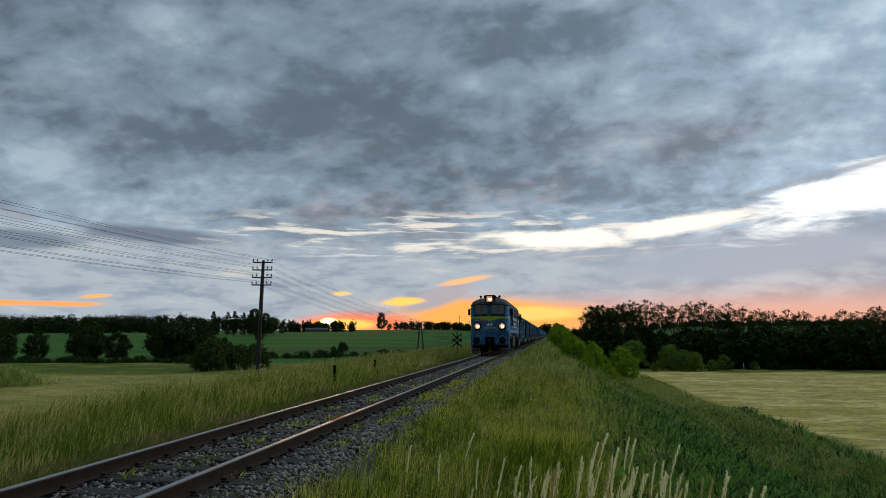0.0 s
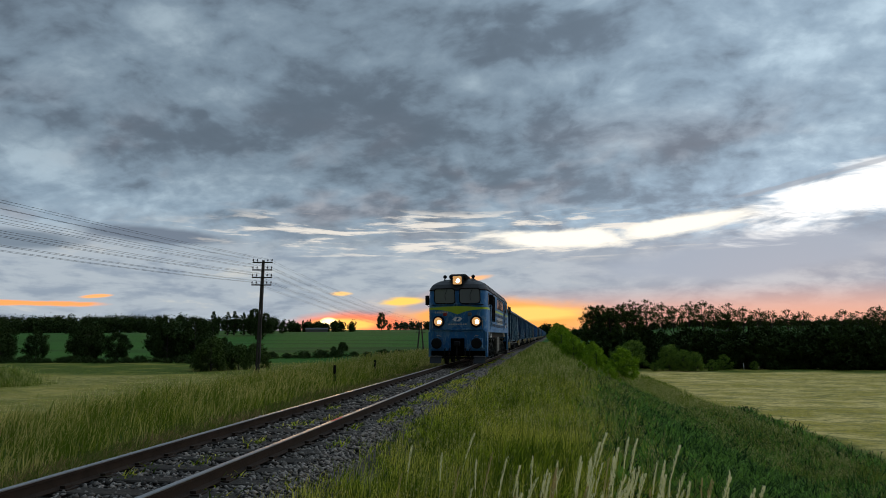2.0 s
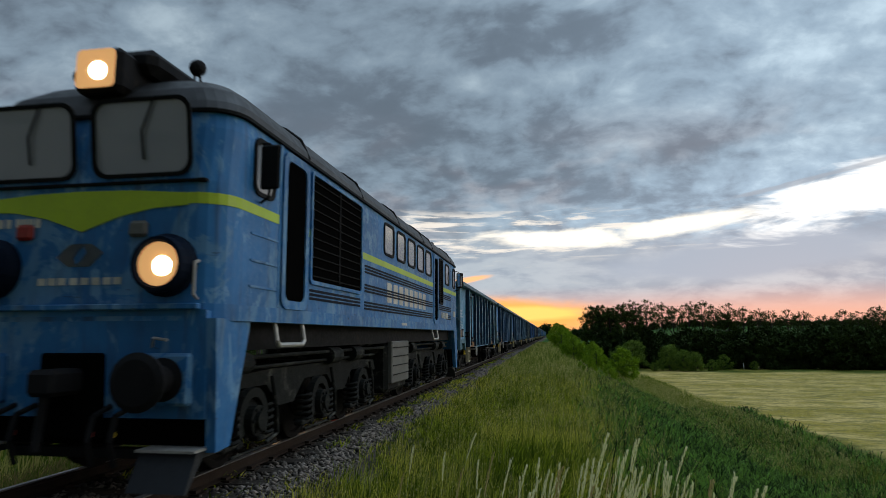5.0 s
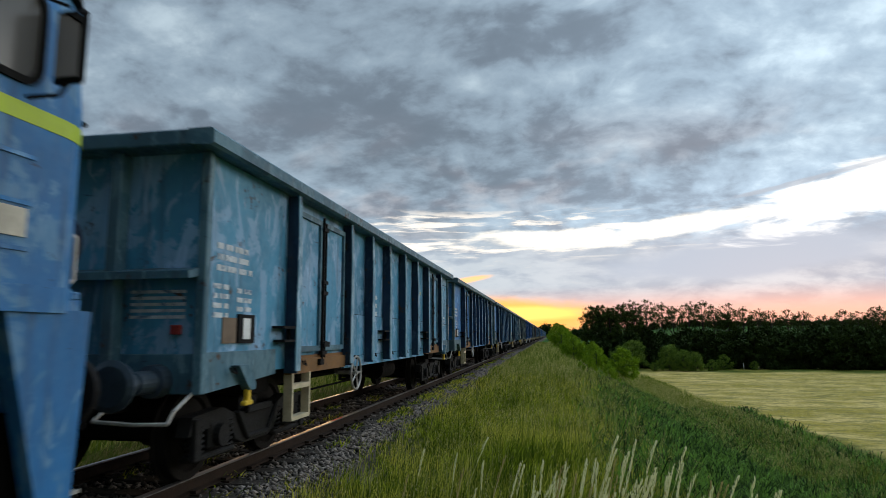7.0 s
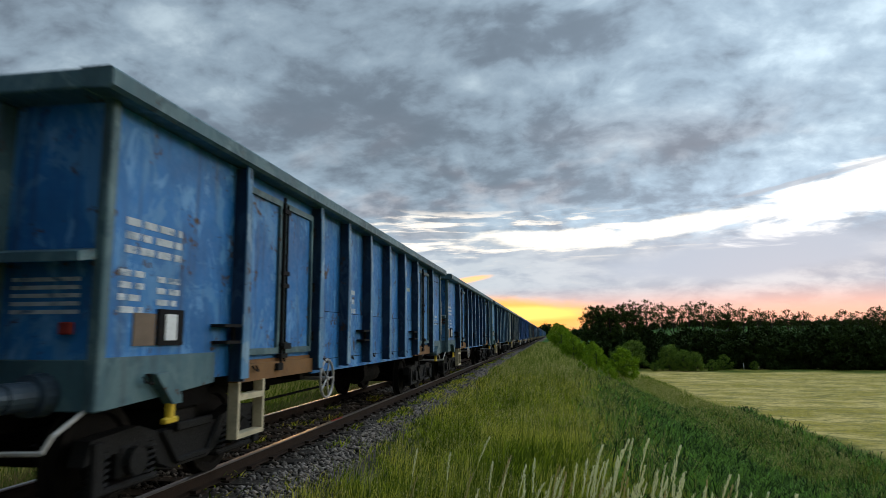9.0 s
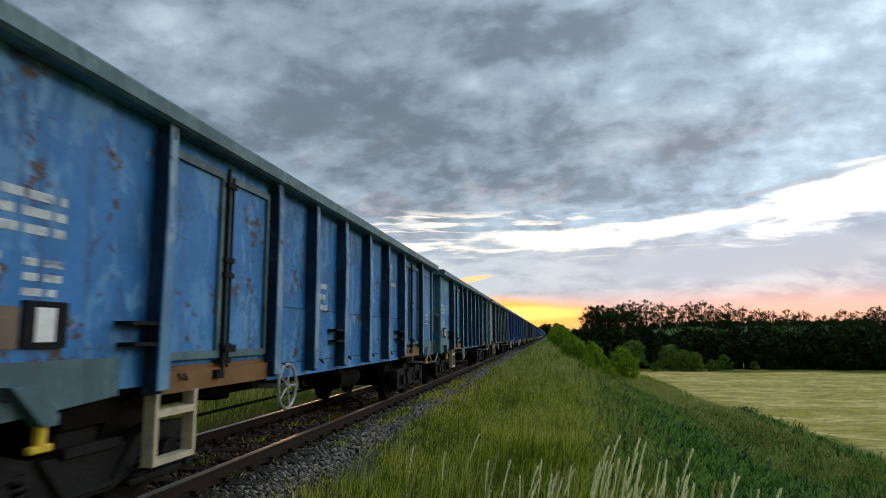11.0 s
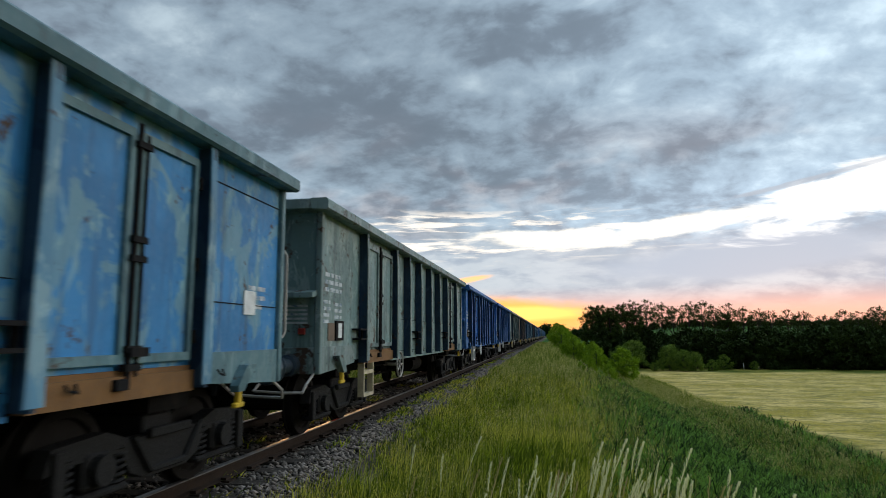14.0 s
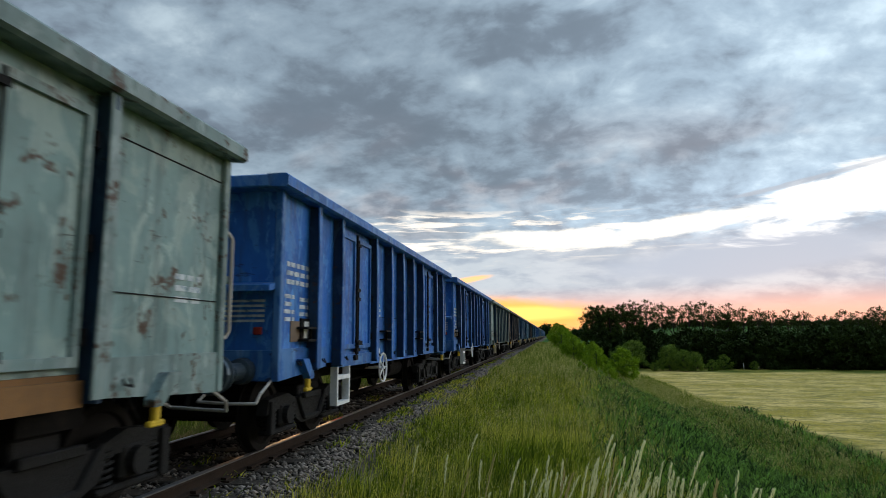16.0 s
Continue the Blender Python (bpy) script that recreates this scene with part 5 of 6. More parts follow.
        for x in (-0.72, 0.72):
            bm = bmesh.new()
            rod(bm, (x - 0.05, f(7.05), 4.10), (x - 0.03, f(7.05), 4.34), 0.014)
            rod(bm, (x + 0.05, f(7.05), 4.10), (x + 0.03, f(7.05), 4.34), 0.014)
            bmesh.ops.create_icosphere(bm, subdivisions=2, radius=0.095, matrix=Matrix.Translation((x, f(7.05), 4.40)))
            part("roof_horn", bm, BLACK, loco)
        # badge and lettering as plain shapes
        badge = bmesh.new()
        for k in (-1, 1):
            pts = [(-0.23, 2.24), (-0.09, 2.37), (0.07, 2.37), (-0.01, 2.30), (-0.05, 2.23), (-0.01, 2.15), (-0.10, 2.15)]
            pts = [(k * (x - 0.02), 2.26 + k * (z - 2.26)) for x, z in pts]
            vs = [badge.verts.new((x, f(7.749), z - 0.02)) for x, z in pts]
            badge.faces.new(vs)
        bmesh.ops.solidify(badge, geom=badge.faces[:], thickness=0.006)
        part("badge", badge, WHITE, loco, "white two-piece badge")
        for x in (-0.44, -0.33, -0.22, -0.09, 0.03, 0.15, 0.27, 0.38):
            part("front_lettering_bar", boxes((x - 0.005, x + 0.075, f(7.738), f(7.747), 1.95, 2.02)), LETTER, loco, "white lettering bar")
        for x in (-1.12, -1.03, -0.95, -0.86, -0.75, -0.68, -0.61, -0.53):
            part("front_number_bar", boxes((x, x + 0.055, f(7.738), f(7.747), 2.53, 2.62)), LETTER, loco, "white number bar")
        # buffers, coupler, pipes and plough
        for x in (-0.98, 0.98):
            buf = part("buffer", lathe([(f(7.70), 0.20), (f(7.80), 0.20), (f(7.82), 0.13), (f(8.10), 0.13), (f(8.12), 0.25), (f(8.17), 0.26), (f(8.20), 0.20)], "Y", 22), BLACK, loco, "round black side buffer")
            buf.location = (x, 0, 1.06)
            part("buffer_box", boxes((x - 0.26, x + 0.26, f(7.66), f(7.79), 0.82, 1.30), bevel=0.03), LOCO_BLUE, loco)
        # solid box in near-black, painting the shade of the pocket
        part("coupler_pocket", boxes((-0.34, 0.34, f(7.60), f(7.765), 0.50, 1.30), bevel=0.02), PAINTED_DARK, loco, "black box painted as the shaded coupler pocket")
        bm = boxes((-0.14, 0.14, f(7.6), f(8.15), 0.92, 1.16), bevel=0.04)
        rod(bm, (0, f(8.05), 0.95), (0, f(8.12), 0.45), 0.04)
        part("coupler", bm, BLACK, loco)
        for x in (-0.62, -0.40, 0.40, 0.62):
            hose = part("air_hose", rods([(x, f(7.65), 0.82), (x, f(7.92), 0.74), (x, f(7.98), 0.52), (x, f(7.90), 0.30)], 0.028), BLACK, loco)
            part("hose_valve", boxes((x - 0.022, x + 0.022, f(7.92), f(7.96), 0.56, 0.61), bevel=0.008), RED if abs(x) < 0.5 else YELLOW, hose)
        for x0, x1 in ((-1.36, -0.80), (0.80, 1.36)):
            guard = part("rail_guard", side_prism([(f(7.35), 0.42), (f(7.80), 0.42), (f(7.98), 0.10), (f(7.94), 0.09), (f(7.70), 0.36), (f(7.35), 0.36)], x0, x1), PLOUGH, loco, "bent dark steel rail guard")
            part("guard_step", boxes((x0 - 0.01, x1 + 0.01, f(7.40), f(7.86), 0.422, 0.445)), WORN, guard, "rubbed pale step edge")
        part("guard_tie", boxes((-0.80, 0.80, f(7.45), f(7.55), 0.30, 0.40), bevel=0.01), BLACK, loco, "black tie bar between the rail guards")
        # filler behind the apron, coloured near-black for the shade there
        part("drag_box", boxes((-1.33, 1.33, f(7.0), f(7.60), 0.44, 1.0)), PAINTED_DARK, loco)
        for k in (-1, 1):
            part("front_grip", rods([(k * 0.82, f(7.74), 1.36), (k * 0.90, f(7.84), 1.44), (k * 1.04, f(7.84), 1.42)], 0.014), WORN, loco, "pale hand grip")
    TRAIN.append((loco, RIM_START - 9.12))


PANEL = material("pale_grey_panel_paint", (0.10, 0.10, 0.09), 0.6, spots=(0.15, 0.14, 0.12), scale=4.0)
PLOUGH = material("dark_plough_paint", (0.012, 0.014, 0.018), 0.6, spots=(0.03, 0.025, 0.02), scale=3.0)
MIRROR = bpy.data.materials.new("mirror_glass")
MIRROR.use_nodes = True
MIRROR.node_tree.nodes["Principled BSDF"].inputs["Metallic"].default_value = 1.0
MIRROR.node_tree.nodes["Principled BSDF"].inputs["Roughness"].default_value = 0.04
MIRROR.node_tree.nodes["Principled BSDF"].inputs["Base Color"].default_value = (0.8, 0.8, 0.8, 1)
build_loco()


# ---------------------------------------------------------------- grass
def grass_material(name, low, high, dry, through_light=0.42, spread=1.6):
    m = bpy.data.materials.new(name)
    m.use_nodes = True
    n = Nodes(m.node_tree)
    b = n.nodes["Principled BSDF"]
    at = n.put("ShaderNodeTexCoord").outputs["Object"]
    rnd = n.put("ShaderNodeNewGeometry").outputs["Random Per Island"]
    patch = n.noise(at, 0.55, 3.0)
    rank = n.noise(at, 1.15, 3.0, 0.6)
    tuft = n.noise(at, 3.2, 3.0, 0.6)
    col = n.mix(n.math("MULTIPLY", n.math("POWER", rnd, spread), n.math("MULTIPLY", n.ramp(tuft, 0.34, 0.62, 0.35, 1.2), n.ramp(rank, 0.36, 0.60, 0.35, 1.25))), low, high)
    k = n.math("ADD", n.math("MULTIPLY", patch, 0.75), n.math("MULTIPLY", rnd, 0.35))
    col = n.mix(n.ramp(k, 0.52, 0.74), col, dry)
    n.links.new(col, b.inputs["Base Color"])
    b.inputs["Roughness"].default_value, b.inputs["Specular IOR Level"].default_value = 0.6, 0.1
    thin = n.put("ShaderNodeBsdfTranslucent")
    n.links.new(col, thin.inputs[0])
    both = n.put("ShaderNodeMixShader")
    both.inputs[0].default_value = through_light
    out = n.nodes["Material Output"]
    n.links.new(b.outputs[0], both.inputs[1])
    n.links.new(thin.outputs[0], both.inputs[2])
    n.links.new(both.outputs[0], out.inputs[0])
    return m


GRASS = grass_material("bank_grass_blades", (0.040, 0.080, 0.004), (0.560, 0.670, 0.040), (0.66, 0.60, 0.10))
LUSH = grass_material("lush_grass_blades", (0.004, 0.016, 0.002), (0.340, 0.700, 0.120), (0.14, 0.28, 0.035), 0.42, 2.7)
TALL = grass_material("tall_dry_grass_blades", (0.090, 0.145, 0.010), (0.400, 0.420, 0.050), (0.55, 0.46, 0.15))
PALE = grass_material("pale_seeding_grass_blades", (0.14, 0.19, 0.02), (0.46, 0.47, 0.10), (0.62, 0.54, 0.24))
LEAF_GREY = grass_material("sallow_leaves", (0.060, 0.115, 0.014), (0.260, 0.370, 0.060), (0.21, 0.31, 0.05), 0.35)
LEAF_LIGHT = grass_material("willow_leaves", (0.100, 0.190, 0.006), (0.370, 0.540, 0.030), (0.30, 0.46, 0.03), 0.38)
BANK = grass_material("bank_top_grass_blades", (0.080, 0.135, 0.012), (0.420, 0.470, 0.060), (0.60, 0.54, 0.20))
SHORT = grass_material("short_trackside_weeds", (0.11, 0.14, 0.025), (0.22, 0.22, 0.06), (0.30, 0.20, 0.09))


def stand_height(x, y):
    """Height of the soil or of the ballast shoulder at the foot of a plant."""
    z = ground_height(x, y)
    u = np.abs(x - TRACK_X)
    return np.where(u < 2.75, np.maximum(z, -0.215 - 0.465 * np.clip((u - 1.35) / 1.05, 0, 1)), z) - 0.02


def blades(name, x, y, h, w, lean, mats, label, rng, category="grass", arch=False):
    """Bent blades at the given places, as one mass; arch: broader blades that hang over at the tip."""
    n = len(x)
    z = stand_height(x, y)
    a = rng.uniform(0, 2 * np.pi, n)
    side = np.stack([np.cos(a), np.sin(a), np.zeros(n)], -1) * (w / 2)[:, None]
    b = rng.uniform(0, 2 * np.pi, n) if arch else rng.normal(0.3, 1.3, n)
    bend = np.stack([np.cos(b), np.sin(b) * 0.8, np.zeros(n)], -1) * (lean * h)[:, None]
    root = np.stack([x, y, z], -1)
    up = np.zeros((n, 3))
    up[:, 2] = 1
    if arch:
        p1 = root + up * (h * 0.55)[:, None] + bend * 0.15
        p2 = root + up * (h * (1 - 0.22 * lean))[:, None] + bend * 0.55
        p3 = root + up * (h * (1 - 0.55 * lean))[:, None] + bend
        v = np.stack([root - side * 0.7, root + side * 0.7, p1 + side, p1 - side, p2 + side * 0.8, p2 - side * 0.8, p3], 1).reshape(-1, 3)
        t = np.array([(0, 1, 2), (0, 2, 3), (3, 2, 4), (3, 4, 5), (5, 4, 6)])
    else:
        p1 = root + up * (h * 0.5)[:, None] + bend * 0.22
        p2 = root + up * (h * (1 - 0.35 * lean))[:, None] + bend
        v = np.stack([root - side, root + side, p1 + side * 0.8, p1 - side * 0.8, p2], 1).reshape(-1, 3)
        t = np.array([(0, 1, 2), (0, 2, 3), (3, 2, 4)])
    f = (t[None] + (np.arange(n) * v.shape[0] // n)[:, None, None]).reshape(-1, 3)
    ob = fast_mesh(name, v, f, mats)
    return tagged(ob, label, category, kind="stuff")


def panicles(name, x, y, h, size, mats, label, rng, sprigs=12):
    """Loose seed heads of meadow grass: tiny slanting scales round the top of a thin stem."""
    n = len(x)
    z = stand_height(x, y)
    bx, by = rng.normal(0.05, 0.10, n) * h, rng.normal(0, 0.10, n) * h
    w = 0.0014 * size
    a = rng.uniform(0, np.pi, n)
    side = np.stack([np.cos(a) * w, np.sin(a) * w, np.zeros(n)], -1)
    root, tip = np.stack([x, y, z], -1), np.stack([x + bx, y + by, z + h], -1)
    stem = np.stack([root - side, root + side, tip], 1)
    k = np.repeat(np.arange(n), sprigs)
    t = 1 - rng.random(n * sprigs) * 0.26
    axis = root[k] + (tip - root)[k] * t[:, None]
    ang = rng.uniform(0, 2 * np.pi, n * sprigs)
    r = (1.04 - t) * h[k] * rng.uniform(0.10, 0.30, n * sprigs)
    out = np.stack([np.cos(ang), np.sin(ang), np.zeros(n * sprigs)], -1)
    p = axis + out * r[:, None]
    long = (0.010 * size[k] * rng.uniform(0.7, 1.4, n * sprigs))[:, None]
    rise = out * 0.35 + np.array([0, 0, 1.0])
    across = np.stack([-np.sin(ang), np.cos(ang), np.zeros(n * sprigs)], -1) * long * 0.22
    scale = np.stack([p, p + rise * long * 0.5 + across, p + rise * long, p + rise * long * 0.5 - across], 1)
    v = np.concatenate([stem.reshape(-1, 3), scale.reshape(-1, 3)])
    f1 = np.arange(n * 3).reshape(-1, 3)
    f2 = (np.array([(0, 1, 2), (0, 2, 3)])[None] + (np.arange(n * sprigs) * 4)[:, None, None]).reshape(-1, 3) + n * 3
    return tagged(fast_mesh(name, v, np.concatenate([f1, f2]), mats), label, "grass", kind="stuff")


def build_grass():
    rng = np.random.default_rng(11)

    def scatter(n, x0, x1, y0, y1, power=1.0):
        return rng.uniform(x0, x1, n), y0 + (y1 - y0) * rng.random(n) ** power

    def tufted(n, per, spread, x0, x1, y0, y1, power):
        """Blades in tufts: places and one random value shared by a tuft."""
        cx, cy = scatter(n // per, x0, x1, y0, y1, power)
        k = np.repeat(np.arange(n // per), per)
        s = spread * (1 + cy[k] / 25)
        return cx[k] + rng.normal(0, 1, len(k)) * s, cy[k] + rng.normal(0, 1, len(k)) * s, rng.random(n // per)[k]
    # near bank between the ballast and the slope
    x, y, q = tufted(170000, 9, 0.05, -3.6, 3.6, 1.6, 36.0, 1.9)
    start = -2.80 + 0.22 * np.sin(y * 0.9) + 0.25 * np.sin(y * 2.3 + 1) + rng.normal(0, 0.22, len(x))
    keep = (x > start) & (x < 0.9 + 0.075 * y + rng.normal(0, 0.5, len(x))) & (y > 1.5)
    x, y, q = x[keep], y[keep], q[keep]
    grow = np.clip((x + 3.45) / 1.5, 0.28, 1.0)
    h = rng.uniform(0.22, 0.50, len(x)) * grow * (0.62 + 0.75 * q) * (0.88 + 0.25 * np.sin(x * 1.7 + y * 0.8))
    w = rng.uniform(0.0032, 0.0075, len(x)) * (1 + y / 9)
    blades("bank_grass", x, y, h, w, rng.uniform(0.05, 0.75, len(x)), [GRASS], "long green grass on the railway bank", rng)
    pick = (rng.random(len(x)) < 0.035) & (x > -2.5) & (y > 2.6)
    tx, ty = x[pick], y[pick]
    th = rng.uniform(0.42, 0.84, len(tx)) * np.clip((tx + 3.3) / 1.4, 0.45, 1.0)
    panicles("bank_seed_grass", tx, ty, th, 1 + ty / 9, [PALE], "thin pale seeding grass on the railway bank", rng)
    # lush hollow on the slope
    x, y, q = tufted(125000, 12, 0.085, 0.6, 15.5, 3.0, 56.0, 1.6)
    keep = x > 0.55 + 0.05 * y + rng.normal(0, 0.5, len(x))
    x, y, q = x[keep], y[keep], q[keep]
    h = rng.uniform(0.26, 0.60, len(x)) * (0.45 + 1.0 * q)
    w = rng.uniform(0.005, 0.013, len(x)) * (1 + y / 13)
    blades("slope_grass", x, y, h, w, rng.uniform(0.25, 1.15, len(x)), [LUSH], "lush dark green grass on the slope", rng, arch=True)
    # seeding fringe where the slope meets the mown meadow
    n = 5200
    y = rng.uniform(14.0, 84.0, n)
    x = 12.4 + 1.2 * np.sin(y * 0.05) - 2.2 * rng.random(n) ** 2.0 * 2.2 + rng.normal(0, 0.35, n)
    panicles("meadow_edge_grass", x, y, rng.uniform(0.55, 1.05, n), 1 + y / 11, [PALE], "seeding grass along the meadow's edge", rng, 9)
    # far bank on the right of the line
    x, y = scatter(60000, -2.9, 14.0, 30.0, 150.0, 1.7)
    keep = (x < 9 + rng.normal(0, 1.0, len(x))) | (y < 100)
    x, y = x[keep], y[keep]
    h = rng.uniform(0.35, 0.8, len(x)) * np.clip((x + 3.6) / 1.6, 0.4, 1)
    w = rng.uniform(0.018, 0.040, len(x)) * (y / 38)
    blades("far_bank_grass", x, y, h, w, rng.uniform(0.2, 0.7, len(x)), [BANK], "pale green grass along the railway bank", rng)
    # left of the line: weeds by the rail, then tall grass
    x, y = scatter(30000, -8.2, -6.45, 3.0, 60.0, 2.0)
    h = rng.uniform(0.08, 0.30, len(x)) * np.clip((-x - 6.3) / 0.9, 0.3, 1.2)
    w = rng.uniform(0.006, 0.014, len(x)) * (1 + y / 8)
    blades("trackside_weeds", x, y, h, w, rng.uniform(0.2, 0.8, len(x)), [SHORT], "brown and green weeds beside the rail", rng, "weeds")
    x, y, q = tufted(108000, 9, 0.07, -21.0, -7.4, 4.0, 75.0, 1.5)
    keep = rng.random(len(x)) < np.clip((-7.2 - x) / 1.2, 0, 1)
    x, y, q = x[keep], y[keep], q[keep]
    h = rng.uniform(0.30, 0.72, len(x)) * np.clip((-6.6 - x) / 2.2, 0.5, 1.05) * (0.65 + 0.65 * q)
    w = rng.uniform(0.006, 0.012, len(x)) * (1 + y / 9)
    blades("tall_meadow_grass", x, y, h, w, rng.uniform(0.1, 0.65, len(x)), [TALL], "tall seeding grass beside the railway", rng)
    pick = (rng.random(len(x)) < 0.075) & (x < -8.0)
    tx, ty = x[pick], y[pick]
    panicles("meadow_seed_grass", tx, ty, rng.uniform(0.6, 1.0, len(tx)), 1 + ty / 10, [PALE], "pale feathery seeding grass beside the railway", rng, 10)
    x, y = scatter(30000, -20.0, -7.0, 70.0, 190.0, 1.5)
    h = rng.uniform(0.5, 0.95, len(x))
    w = rng.uniform(0.03, 0.06, len(x)) * (y / 70)
    blades("far_meadow_grass", x, y, h, w, rng.uniform(0.1, 0.5, len(x)), [TALL], "tall pale grass along the far bank", rng)
    # a rank tuft at the meadow's edge
    n = 9000
    x, y = rng.normal(-68.0, 2.8, n), rng.normal(70.0, 2.0, n)
    tall = 1.9 * np.exp(-((x + 69.0) / 4.2) ** 2) + 0.3
    blades("rank_grass", x, y, tall * rng.uniform(0.5, 1.15, n), rng.uniform(0.015, 0.035, n), rng.uniform(0.1, 0.8, n), [BANK], "rank tuft of tall green grass in the mown meadow", rng, arch=True)


build_grass()


def build_ballast_weeds():
    """Green tufts that grow through the stones beside the rail."""
    rng = np.random.default_rng(17)
    cx = np.concatenate([rng.normal(-3.15, 0.10, 46), rng.normal(-3.35, 0.12, 30), rng.normal(-4.5, 0.35, 18)])
    cy = np.concatenate([rng.uniform(12, 24, 46), rng.uniform(6, 60, 30), rng.uniform(6, 30, 18)])
    k = 42
    x = np.repeat(cx, k) + rng.normal(0, 0.07, len(cx) * k)
    y = np.repeat(cy, k) + rng.normal(0, 0.22, len(cx) * k)
    h = rng.uniform(0.06, 0.20, len(x))
    blades("ballast_weeds", x, y, h, rng.uniform(0.010, 0.022, len(x)) * (1 + y / 14), rng.uniform(0.3, 1.0, len(x)), [GRASS], "small green weeds growing in the ballast", rng, "weeds")


build_ballast_weeds()


# ---------------------------------------------------------------- trees and bushes
def leaf_cloud(centres, radii, count, size, rng):
    """Small leaf cards scattered through clumps, thicker towards the outside."""
    pick = rng.choice(len(centres), count, p=np.array(radii) ** 2 / np.sum(np.array(radii) ** 2))
    d = rng.normal(0, 1, (count, 3))
    d /= np.linalg.norm(d, axis=1)[:, None]
    r = np.array(radii)[pick] * np.abs(rng.normal(0.62, 0.36, count))
    p = np.array(centres)[pick] + d * r[:, None] * np.array([1, 1, 0.8])
    a, b = rng.normal(0, 1, (count, 3)), rng.normal(0, 1, (count, 3))
    a /= np.linalg.norm(a, axis=1)[:, None]
    b -= a * np.sum(a * b, axis=1)[:, None]
    b /= np.linalg.norm(b, axis=1)[:, None]
    s = size * rng.uniform(0.6, 1.4, count)[:, None]
    v = np.stack([p - a * s, p + b * s * 0.55, p + a * s, p - b * s * 0.55], 1).reshape(-1, 3)
    f = (np.array([(0, 1, 2), (0, 2, 3)])[None] + (np.arange(count) * 4)[:, None, None]).reshape(-1, 3)
    return v, f


def build_tree(name, label, height, spread, bare, leaf, leaves, leaf_size, seed, clumps=16, group="", loose=1.0):
    """A tapered trunk with limbs and a crown of leaf clumps; bare: share of the height below the crown."""
    rng = np.random.default_rng(seed)
    r = random.Random(seed)
    tree = thing(name, label, "bush" if bare < 0.05 else "tree", group)
    bm = bmesh.new()
    base = height * 0.018 + 0.03
    pts = [Vector((0, 0, -0.3))]
    for k in range(1, 7):
        pts.append(Vector((r.uniform(-1, 1) * height * 0.012, r.uniform(-1, 1) * height * 0.012, height * 0.9 * k / 6)))
    for k, (a, b) in enumerate(zip(pts, pts[1:])):
        rod(bm, a, b, base * (1 - k / 6.6), base * (1 - (k + 1) / 6.6), sides=7)
    centres, radii = [], []
    for k in range(clumps):
        t = bare + (1 - bare) * (k + 0.5) / clumps
        a = k * 2.4 + r.uniform(-0.5, 0.5)
        shape = math.sin(math.pi * min(0.97, 0.18 + 0.80 * (t - bare) / (1 - bare))) ** 0.7
        reach = spread * shape * r.uniform(0.45, 0.95)
        c = Vector((math.cos(a) * reach, math.sin(a) * reach, height * t * 0.95 + r.uniform(-0.03, 0.03) * height))
        j = min(5, int(t * 6 * 0.8))
        rod(bm, pts[j], c, base * 0.30 * (1.1 - t), base * 0.06, sides=5)
        centres.append(tuple(c))
        radii.append(spread * r.uniform(0.28, 0.46) * (0.6 + 0.4 * shape) * (16 / clumps) ** 0.33 * loose)
    part("trunk", bm, BARK, tree)
    v, f = leaf_cloud(centres, radii, leaves, leaf_size, rng)
    crown = fast_mesh("crown", v, f, [leaf])
    crown.parent = tree
    return tree


def place(tree, spots, rng):
    """Copies of a tree at (x, y, scale), set down on the ground."""
    for i, (x, y, s) in enumerate(spots):
        z = float(ground_height(x, y))
        m = pose(x, y, z, 0, 0, rng.uniform(0, 360))
        ob = tree if i == 0 else copy_thing(tree, m)
        ob.matrix_basis = m @ Matrix.Diagonal((s, s, s * rng.uniform(0.97, 1.03), 1))


